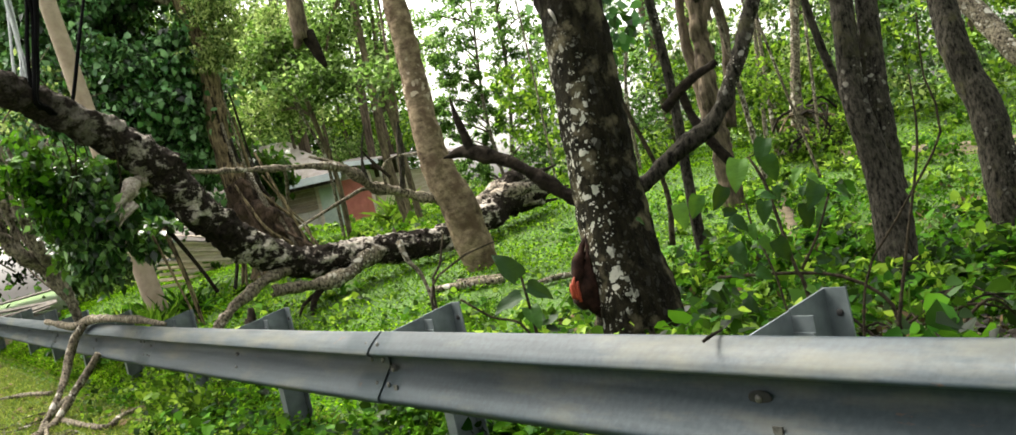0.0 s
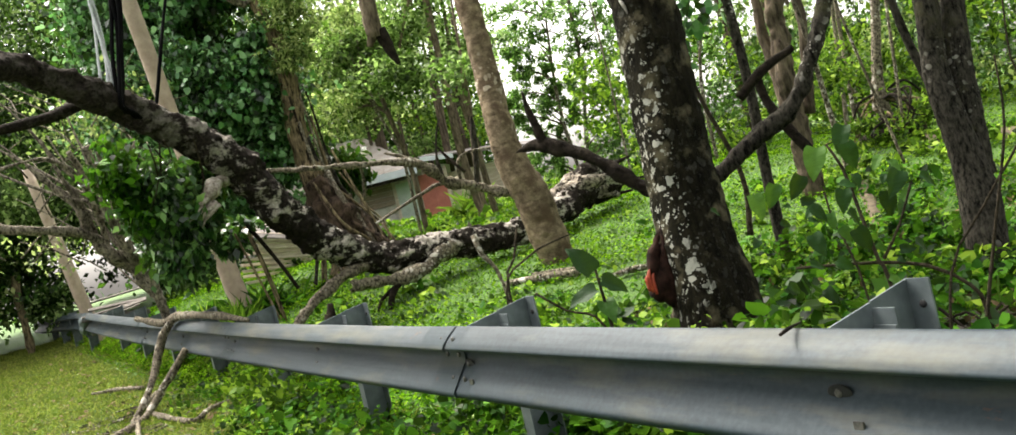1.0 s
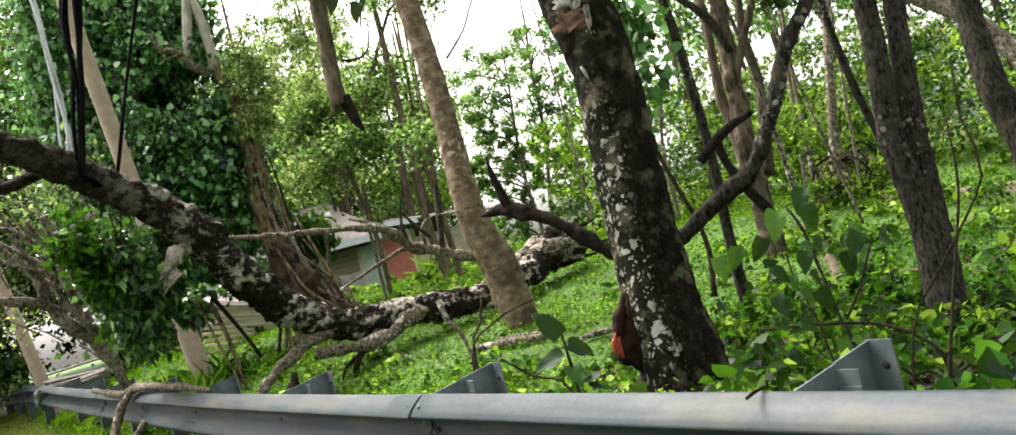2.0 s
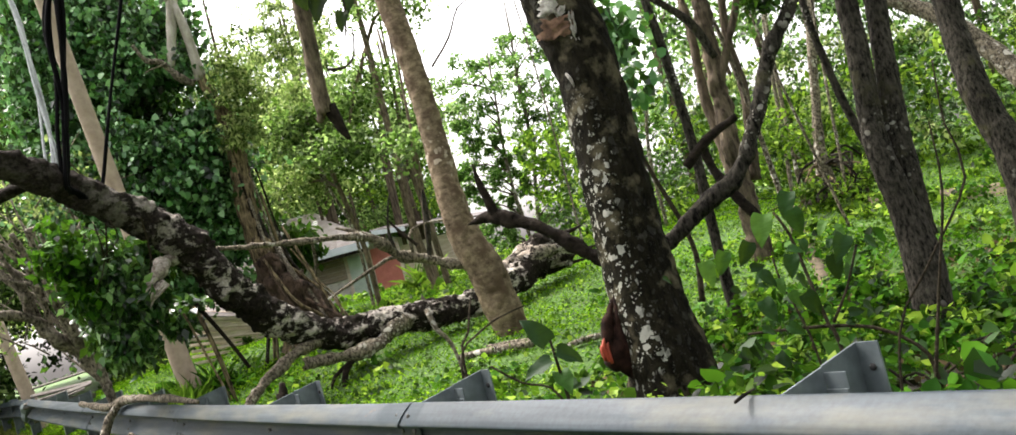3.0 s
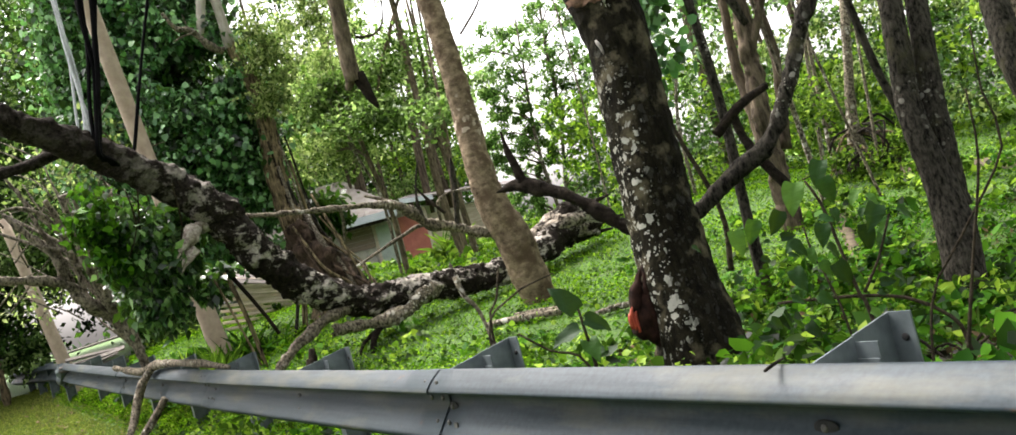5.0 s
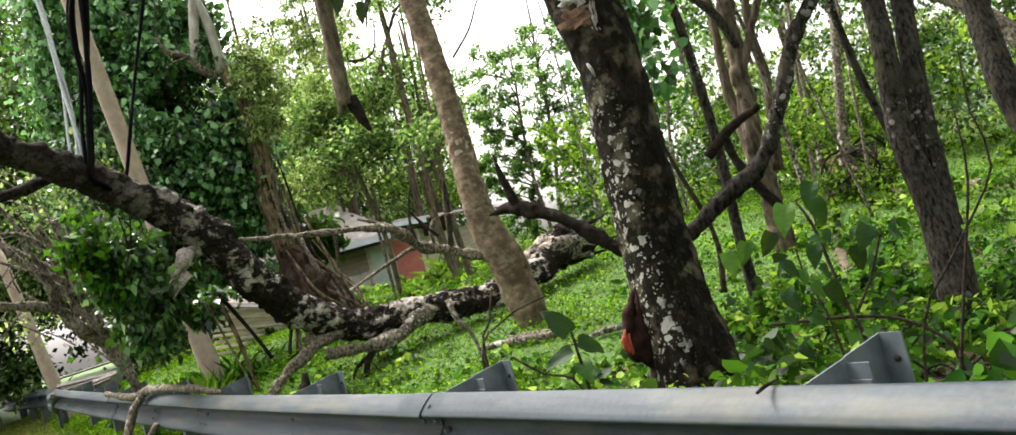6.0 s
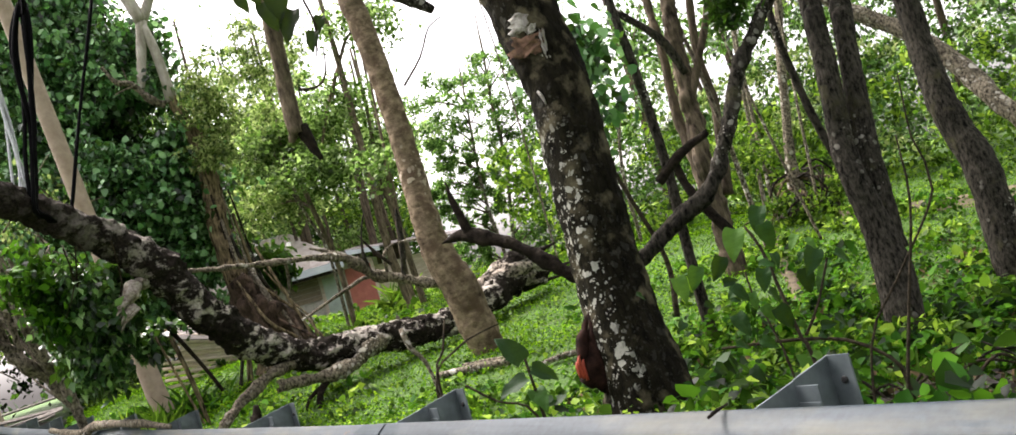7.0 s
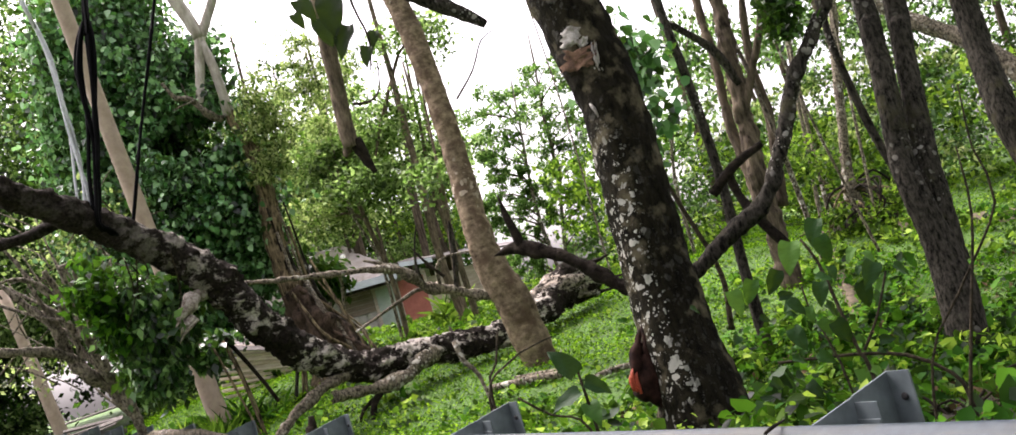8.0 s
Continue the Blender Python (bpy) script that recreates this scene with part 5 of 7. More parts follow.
        tagged(part("sapling", mesh_of("sapling", *limb(path, seg=6, step=0.4, rough=0.1), M_PALE), M_PALE), "thin bare leaning sapling among the trees", "sapling", "saplings under the trees")


woods()


# ---------------------------------------------------------------- fallen tree
def fallen_tree():
    path = [(0.20, 11.19, 1.15, 0.193), (0.00, 10.99, 1.07, 0.183), (-0.23, 10.69, 0.93, 0.148), (-0.71, 10.26, 0.82, 0.131), (-1.45, 9.78, 0.88, 0.142), (-1.96, 9.38, 0.92, 0.142), (-2.30, 8.99, 1.16, 0.151), (-2.57, 8.61, 1.55, 0.155), (-2.74, 8.34, 1.99, 0.156), (-2.98, 8.05, 2.29, 0.137), (-3.26, 7.61, 2.57, 0.122), (-3.50, 7.17, 2.79, 0.111), (-3.63, 6.93, 2.90, 0.104), (-3.70, 6.75, 2.92, 0.097)]
    t = thing("fallen_tree", (0.1, 11.1, float(terrain(0.1, 11.1))), "uprooted tree fallen across the slope, rough dark bark, leaves hanging", "fallen tree")
    tail = [(-3.85, 6.2, 2.98, 0.10), (-4.1, 5.4, 3.1, 0.08), (-4.5, 4.4, 3.0, 0.05)]
    limb_part("trunk", [(0.42, 11.35, 1.05, 0.15)] + path + tail, M_FALLEN, t, seg=56, rough=0.22, step=0.018, seed=101, torn=0.14)
    # loose flakes that stand off the bark
    run = curve_points(path, 0.012)
    flakes = []
    for x, y, z, r in run[run[:, 0] > -2.75][::3]:
        for k in range(2):
            a = RNG.uniform(-0.5, 3.6)
            flakes.append((x + 0.25 * r * math.cos(a), y - 0.97 * r * math.cos(a), z + 0.97 * r * math.sin(a)))
    crown(t, np.array(flakes), 0.052, M_FLAKE, "broad", 0.1, label="ragged pale and dark flakes of loose bark", name="loose_bark", width=1.2, vary=0.6)["kind"] = "stuff"
    for k in range(11):
        a = k * 2.4
        o = Vector((0.10 * math.cos(a), 0.07 * math.cos(a) * -0.6, 0.13 * math.sin(a)))
        q = Vector((0.08, 11.06, 1.10)) + o
        limb_part("broken_butt", [(q.x - 0.28, q.y - 0.26, q.z - 0.10, 0.05), (q.x - 0.1, q.y - 0.1, q.z - 0.02, 0.066 + 0.02 * math.sin(k)), (q.x + 0.06 + 0.03 * (k % 3), q.y + 0.08, q.z + 0.02, 0.056), (q.x + 0.14 + 0.05 * (k % 4), q.y + 0.13, q.z + 0.03 * math.sin(k * 3), 0.02)],
                  M_BUTT, t, "pale broken butt end with lichen", seg=9, rough=0.8, step=0.04, seed=k)
    for q in ((0.35, 11.2, 1.25), (0.45, 11.25, 1.02), (0.3, 11.3, 0.92)):
        limb_part("splinter", [(q[0] - 0.15, q[1] - 0.1, q[2], 0.06), (q[0] + 0.05, q[1], q[2] + 0.02, 0.04), (q[0] + 0.3, q[1] + 0.12, q[2] + RNG.uniform(-0.15, 0.1), 0.012)], M_DARKB, t, seg=7, rough=0.35)
    limb_part("limb", [(-3.0, 9.42, 2.01, 0.022), (-2.37, 9.58, 1.90, 0.028), (-2.02, 9.74, 1.85, 0.028), (-1.67, 9.90, 1.79, 0.032), (-1.50, 10.06, 1.73, 0.046), (-1.38, 10.21, 1.59, 0.056), (-1.25, 10.37, 1.47, 0.056), (-0.98, 10.53, 1.36, 0.050), (-0.68, 10.69, 1.21, 0.058), (-0.29, 10.85, 1.01, 0.065)],
              M_PALE, t, "long pale bare limb", seg=18, rough=0.5, step=0.022, seed=103, torn=0.22)
    limb_part("limb", [(-1.41, 10.20, 1.62, 0.040), (-1.55, 10.13, 1.77, 0.028), (-1.69, 10.07, 1.86, 0.022), (-1.81, 10.00, 1.92, 0.010)], M_PALE, t, seg=10, rough=0.4, step=0.03, seed=104, torn=0.2)
    for k, (mat, way) in enumerate(((M_DARKB, [(-1.09, 10.30, 1.55, 0.018), (-1.24, 10.30, 1.75, 0.015), (-1.35, 10.30, 1.94, 0.006)]),
                                    (M_TWIN, [(-1.03, 10.50, 1.38, 0.034), (-0.96, 10.50, 1.70, 0.030), (-0.93, 10.50, 1.97, 0.025), (-0.91, 10.50, 2.11, 0.006)]),
                                    (M_PALE, [(-1.16, 10.36, 1.50, 0.017), (-1.14, 10.30, 1.66, 0.015), (-1.07, 10.30, 1.73, 0.015), (-0.95, 10.30, 1.75, 0.014), (-0.75, 10.30, 1.73, 0.008)]),
                                    (M_TWIN, [(-1.32, 10.30, 1.52, 0.020), (-1.34, 10.28, 1.72, 0.016), (-1.30, 10.28, 1.95, 0.012), (-1.22, 10.28, 2.16, 0.005)]))):
        limb_part("broken_twig", way, mat, t, "thin broken twig standing up from the limb", seg=9, rough=0.45, step=0.03, seed=310 + k, torn=0.15)
    limb_part("limb", [(-1.32, 9.75, 0.87, 0.081), (-1.58, 9.46, 0.73, 0.066), (-1.83, 9.21, 0.70, 0.056), (-2.18, 8.92, 0.75, 0.048)], M_PALE, t, "pale lower limb with a broken end", seg=18, rough=0.5, step=0.022, seed=105, jag=0.1, torn=0.12)
    limb_part("limb", [(-1.97, 9.28, 0.91, 0.051), (-2.17, 9.03, 0.88, 0.050), (-2.41, 8.76, 0.76, 0.044), (-2.62, 8.49, 0.57, 0.037)] + [(-2.7, 8.35, 0.42, 0.035)], M_PALE, t, "pale lower limb reaching the ground", seg=16, rough=0.5, step=0.022, seed=106, torn=0.12)
    limb_part("limb", [(-1.80, 9.21, 0.68, 0.036), (-1.90, 9.14, 0.56, 0.033), (-1.94, 9.08, 0.34, 0.023)], M_DARKB, t, seg=8, rough=0.2, step=0.05, seed=107)
    limb_part("limb", [(-1.84, 9.2, 0.64, 0.022), (-2.0, 9.15, 0.55, 0.02), (-2.05, 9.1, 0.45, 0.012)], M_DARKB, t, seg=7, rough=0.2)
    limb_part("limb", [(-2.08, 10.10, 1.25, 0.014), (-1.87, 10.33, 1.34, 0.018), (-1.60, 10.57, 1.45, 0.020), (-1.40, 10.75, 1.50, 0.020), (-1.00, 10.75, 1.36, 0.020)], M_PALE, t, "thin pale limb", seg=9, rough=0.3, step=0.03, seed=108)
    limb_part("limb", [(-2.02, 9.75, 1.84, 0.016), (-2.06, 9.9, 1.70, 0.018), (-2.12, 10.0, 1.50, 0.012)], M_PALE, t, seg=7, rough=0.3, step=0.04)
    limb_part("stub", [(-2.87, 8.26, 1.93, 0.052), (-2.91, 8.09, 1.87, 0.040), (-2.98, 7.98, 1.76, 0.034), (-3.05, 7.91, 1.66, 0.020)], M_STUB, t, "short pale broken stub", seg=18, rough=0.8, step=0.015, seed=109, jag=0.15, torn=0.5)
    for k in range(9):
        a, l = 0.7 * k, 0.05 + 0.035 * (k % 3)
        x, y, z = -2.95 + 0.03 * math.cos(a), 8.02 + 0.02 * math.sin(a), 1.84 - 0.022 * k
        limb_part("stub", [(x + 0.04, y + 0.05, z + 0.04, 0.022), (x - 0.03, y - 0.01, z - 0.02, 0.020), (x - 0.05 - 0.3 * l * math.cos(a), y - 0.03, z - 0.5 * l, 0.013), (x - 0.07 - 0.5 * l * math.cos(a), y - 0.04, z - l, 0.003)],
                  M_STUB, t, "pale splinter of the broken stub", seg=6, rough=0.6, step=0.025, seed=109 + k)
    limb_part("limb", [(-3.57, 7.49, 2.68, 0.055), (-3.69, 7.32, 2.61, 0.044), (-3.82, 7.14, 2.57, 0.043), (-4.08, 6.88, 2.52, 0.032)] + [(-4.4, 6.6, 2.45, 0.02)], M_FALLEN, t, seg=9, rough=0.16, seed=110)
    limb_part("stick", [(-2.96, 8.44, 1.45, 0.012), (-2.85, 8.43, 1.04, 0.010), (-2.74, 8.41, 0.64, 0.010)], M_VINEBARK, t, seg=7, rough=0.1)
    limb_part("stick", [(-2.89, 8.52, 1.49, 0.013), (-2.80, 8.50, 1.10, 0.013), (-2.73, 8.47, 0.64, 0.010)], M_VINEBARK, t, seg=7, rough=0.1)
    limb_part("stick", [(-2.90, 8.62, 1.51, 0.020), (-2.72, 8.68, 1.12, 0.020), (-2.61, 8.71, 0.85, 0.016)], M_DARKB, t, "dark broken stick", seg=9, rough=0.2)
    limb_part("stick", [(-2.85, 8.53, 1.41, 0.008), (-2.76, 8.51, 0.96, 0.008), (-2.71, 8.47, 0.61, 0.008)], M_VINEBARK, t, seg=7, rough=0.1)
    for k, path in enumerate(([(-4.60, 9.55, 2.66, 0.040), (-4.61, 9.65, 2.34, 0.044), (-4.63, 9.76, 2.06, 0.049), (-4.64, 9.97, 1.68, 0.054), (-4.59, 10.11, 1.37, 0.054), (-4.53, 10.24, 0.94, 0.055), (-4.53, 10.24, 0.66, 0.055)], [(-5.28, 9.64, 2.64, 0.022), (-5.13, 9.73, 2.39, 0.034), (-4.97, 9.81, 2.12, 0.042), (-4.95, 9.93, 1.83, 0.054), (-4.82, 10.00, 1.59, 0.065), (-4.68, 10.17, 1.35, 0.070), (-4.57, 10.22, 1.07, 0.063)], [(-5.68, 9.18, 2.12, 0.043), (-5.50, 9.29, 2.05, 0.043), (-5.31, 9.40, 1.99, 0.040), (-5.12, 9.62, 1.92, 0.045), (-4.95, 9.82, 1.84, 0.049), (-4.86, 9.97, 1.71, 0.046)], [(-5.39, 9.12, 2.57, 0.014), (-5.29, 9.18, 2.59, 0.014), (-5.09, 9.29, 2.62, 0.014), (-4.94, 9.38, 2.61, 0.018), (-4.83, 9.55, 2.50, 0.022), (-4.75, 9.70, 2.27, 0.026)], [(-4.79, 9.57, 2.65, 0.026), (-4.77, 9.69, 2.44, 0.033), (-4.80, 9.78, 2.20, 0.034), (-4.80, 9.90, 1.94, 0.034), (-4.84, 9.98, 1.67, 0.035)], [(-5.08, 9.64, 2.85, 0.019), (-4.98, 9.69, 2.43, 0.022), (-4.92, 9.84, 2.11, 0.026), (-4.91, 9.95, 1.83, 0.027)], [(-4.47, 9.50, 2.57, 0.022), (-4.49, 9.60, 2.21, 0.026), (-4.56, 9.79, 1.82, 0.030), (-4.61, 9.99, 1.48, 0.031)])):
        limb_part("limb", path, M_CROWN, t, "grey-brown limb of the broken crown", seg=14, rough=0.45, step=0.035, torn=0.15, seed=111 + k)
    stem = curve_points([(-4.60, 9.55, 2.66, 0.040), (-4.61, 9.65, 2.34, 0.044), (-4.63, 9.76, 2.06, 0.049), (-4.64, 9.97, 1.68, 0.054), (-4.59, 10.11, 1.37, 0.054), (-4.53, 10.24, 0.94, 0.055), (-4.53, 10.24, 0.66, 0.055)], 0.2)
    for i in range(12):
        x, y, z, r = stem[int(RNG.uniform(0.25, 0.85) * len(stem))]
        dx, dy, dz = RNG.uniform(-1.5, -0.4), RNG.uniform(-0.2, 0.6), RNG.uniform(0.5, 1.5)
        limb_part("limb", [(x, y, z, 0.022), (x + 0.35 * dx, y + 0.4 * dy, z + 0.30 * dz + RNG.normal(0, 0.06), 0.018), (x + 0.7 * dx, y + 0.7 * dy, z + 0.7 * dz + RNG.normal(0, 0.08), 0.012), (x + dx, y + dy, z + dz, 0.005)], M_CROWN, t, "thin grey-brown limb of the broken crown", seg=7, rough=0.2, step=0.1, seed=i)
    # twigs of the crown
    for i in range(40):
        x, y, z = RNG.uniform(-6.6, -4.6), RNG.uniform(10.2, 12.0), RNG.uniform(1.4, 3.4)
        a = RNG.uniform(0, 6.28)
        limb_part("twig", [(x, y, z, 0.011), (x + 0.3 * math.cos(a), y + 0.3 * math.sin(a), z + 0.25, 0.008), (x + 0.75 * math.cos(a + 0.4), y + 0.6 * math.sin(a), z + RNG.uniform(0.1, 0.7), 0.005)], M_CROWN, t, seg=5, rough=0.1, step=0.15)
    # leaf mass hanging under the trunk
    hang = np.vstack([clumps(RNG, (-3.36, 8.02, 1.78), (0.26, 0.26, 0.48), 84, 26, 0.08, 0.35),
                      clumps(RNG, (-3.18, 8.30, 1.62), (0.14, 0.16, 0.26), 36, 26, 0.06, 0.3),
                      clumps(RNG, (-3.12, 8.35, 1.95), (0.16, 0.14, 0.25), 26, 24, 0.07, 0.3),
                      clumps(RNG, (-3.34, 8.09, 1.30), (0.14, 0.2, 0.20), 26, 26, 0.06, 0.3)])
    hide = [(-3.03, 8.57, 1.42, 0.028), (-2.97, 8.70, 1.53, 0.028)]
    hang = np.vstack([hang, clumps(RNG, hide[0][:3], (0.10, 0.08, 0.14), 14, 24, 0.06, 0.2), clumps(RNG, hide[1][:3], (0.08, 0.06, 0.08), 8, 24, 0.05, 0.2)])
    crown(t, hang, 0.088, L_FALLEN, "broad", 0.25, droop=1.15, label="drooping dark green leaves on broken twigs", name="leaves", width=1.1)
    # shade inside the mass is put in as darker-coloured leaves
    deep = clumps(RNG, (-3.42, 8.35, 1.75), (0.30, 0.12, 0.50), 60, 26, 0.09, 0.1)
    crown(t, deep, 0.10, L_DEEP, "broad", 0.2, droop=0.9, label="inner hanging leaves, coloured dark for shade", name="leaves")
    # the lit side is a paler leaf colour
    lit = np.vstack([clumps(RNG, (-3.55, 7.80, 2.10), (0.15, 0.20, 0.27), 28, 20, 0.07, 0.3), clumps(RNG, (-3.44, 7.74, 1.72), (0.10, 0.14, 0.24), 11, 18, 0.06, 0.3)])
    crown(t, lit, 0.085, L_WEED, "broad", 0.3, droop=0.8, label="outer leaves in a lighter green for the light they catch", name="leaves", width=1.1)
    for i in range(5):
        x, y, z = RNG.uniform(-3.5, -3.05), RNG.uniform(7.7, 8.2), RNG.uniform(1.1, 2.1)
        limb_part("twig", [(x + 0.2, y - 0.2, 2.25, 0.007), (x + RNG.normal(0.1, 0.06), y + 0.1, 0.5 * (z + 2.25), 0.006), (x, y, z, 0.003)], M_TWIG, t, seg=5, step=0.15)
    loose = np.vstack([clumps(RNG, (-5.6, 11.8, 3.3), (1.2, 0.5, 0.5), 30, 22, 0.16, 0.2), clumps(RNG, (-6.4, 12.4, 1.9), (1.0, 0.5, 0.4), 8, 22, 0.14, 0.2)])
    crown(t, loose, 0.07, L_OLIVE, up=0.4, label="thin wilting leaves of the broken crown", name="leaves")


M_BUTT = bark("pale_broken_butt", (0.020, 0.016, 0.012), (0.42, 0.36, 0.29), (0.55, 0.51, 0.46), 0.10, 9.0, None, 0, 20, (1, 1, 1), 0.09, 0.3)
fallen_tree()


# ---------------------------------------------------------------- poles and cables
def pole_thing(path, label):
    foot = path[0]
    g = float(terrain(foot[0], foot[1]))
    t = thing("utility_pole", (foot[0], foot[1], g), label, "utility pole", "leaning utility poles")
    a, b = np.array(path[0]), np.array(path[-1])
    d = (b - a)[:3] / (b - a)[2]
    low = (*(a[:3] + d * (g - 0.4 - a[2])), a[3])
    low = (*low[:3], a[3] * 1.45)
    v, f = limb([low, tuple(a), tuple(b)], seg=16, rough=0.01, step=0.4)
    under(part("shaft", mesh_of("shaft", v, f, M_CONCRETE), M_CONCRETE), t)
    return t


def poles():
    pole_thing([(-4.19, 11.23, 1.71, 0.105), (-4.37, 11.16, 3.06, 0.098), (-4.55, 11.08, 4.65, 0.106), (-4.68, 11.03, 6.01, 0.109)] + [(-4.78, 11.0, 7.6, 0.085)], "tan concrete utility pole leaning among vines")
    pole_thing([(-8.76, 16.86, 0.47, 0.125), (-8.84, 16.82, 1.25, 0.113), (-8.99, 16.74, 2.57, 0.095), (-9.15, 16.65, 3.57, 0.084)], "short tan concrete utility pole leaning beside the road")
    # cables dragged down round the fallen trunk
    def cable(path, mat, label, strands, r, twist, loose=0.0):
        c = thing("cable_bundle", path[-1][:3], label, "cable", "cables over the fallen trunk")
        run = curve_points(path, 0.16)
        for i in range(strands):
            a = 6.28 * i / max(strands, 1)
            pts = []
            for k, (x, y, z, w) in enumerate(run):
                ang = a + k * twist
                o = (w - r) * (0.9 * math.sin(0.31 * k + 1.9 * i) + 0.55 * math.sin(0.83 * k + 2.7 * i))
                slack = loose * math.exp(-((k - 2.6 - 0.1 * i) / 2.1) ** 2) if i in (1, 3, 4) else 0.0
                pts.append((x + o * math.cos(ang) - slack * (1.0 - 0.12 * i), y + o * math.sin(ang), z, r))
            (x, y, z, w), (x1, y1, z1, w1) = path[0], path[1]
            pts = [(x + 6 * (x - x1), y + 6 * (y - y1), z + 6 * (z - z1), r)] + pts
            # over the trunk and down its far side
            x, y, z, w = path[-1]
            pts += [(x + 0.01 + 0.008 * i, y + 0.06, z - 0.05, r), (x + 0.02 + 0.008 * i, y + 0.16, z - 0.10, r)]
            under(part("strand", mesh_of("strand", *limb(pts, seg=7, rough=0.0, step=0.06), mat), mat), c)
    cable([(-3.43, 7.54, 4.47, 0.030), (-3.35, 7.57, 4.03, 0.032), (-3.32, 7.56, 3.32, 0.040), (-3.31, 7.53, 2.75, 0.062)], M_WIRE, "twisted bare grey-white cables pulled taut", 5, 0.011, 0.22)
    cable([(-2.98, 7.67, 4.37, 0.044), (-3.04, 7.60, 3.83, 0.048), (-3.14, 7.55, 3.22, 0.048), (-3.24, 7.46, 2.58, 0.052)], M_BLACK, "thick bundle of black cables pulled down by the trunk", 7, 0.016, 0.12, 0.135)
    cable([(-2.54, 7.99, 4.36, 0.019), (-2.75, 7.92, 3.71, 0.019), (-2.95, 7.85, 3.09, 0.019), (-3.13, 7.72, 2.41, 0.020)], M_BLACK, "pair of thin black cables hanging over the trunk", 3, 0.011, 0.12)


poles()


# ---------------------------------------------------------------- shed and hut
def box_bm(x0, x1, y0, y1, z0, z1):
    bm = bmesh.new()
    bmesh.ops.create_cube(bm, size=1.0)
    for q in bm.verts:
        q.co = Vector((x0 + (q.co.x + 0.5) * (x1 - x0), y0 + (q.co.y + 0.5) * (y1 - y0), z0 + (q.co.z + 0.5) * (z1 - z0)))
    return bm


def corrugated(x0, x1, y0, y1, z0, z1, pitch=0.09, amp=0.012, cols=True):
    """A corrugated sheet sloping from (y0, z0) to (y1, z1)."""
    verts, faces = [], []
    xs = np.arange(x0, x1, pitch / 4)
    for side in (0, 1):
        for i, x in enumerate(xs):
            h = amp * math.sin(2 * math.pi * (x - x0) / pitch) + side * 0.012
            verts += [(x, y0, z0 + h), (x, y1, z1 + h)]
    n = len(xs)
    for i in range(n - 1):
        faces.append((2 * i, 2 * i + 1, 2 * i + 3, 2 * i + 2))
        a = 2 * (n + i)
        faces.append((a, a + 2, a + 3, a + 1))
        faces += [(2 * i, 2 * i + 2, a + 2, a), (2 * i + 1, a + 1, a + 3, 2 * i + 3)]
    return verts, faces


def slab(corners, t=0.03):
    """A thin sheet with the given corners, thickened downwards."""
    n = len(corners)
    bm = bmesh.new()
    top = [bm.verts.new(c) for c in corners]
    low = [bm.verts.new((c[0], c[1], c[2] - t)) for c in corners]
    bm.faces.new(top)
    bm.faces.new(low[::-1])
    for k in range(n):
        bm.faces.new((top[k], low[k], low[(k + 1) % n], top[(k + 1) % n]))
    bmesh.ops.recalc_face_normals(bm, faces=bm.faces)
    return bm


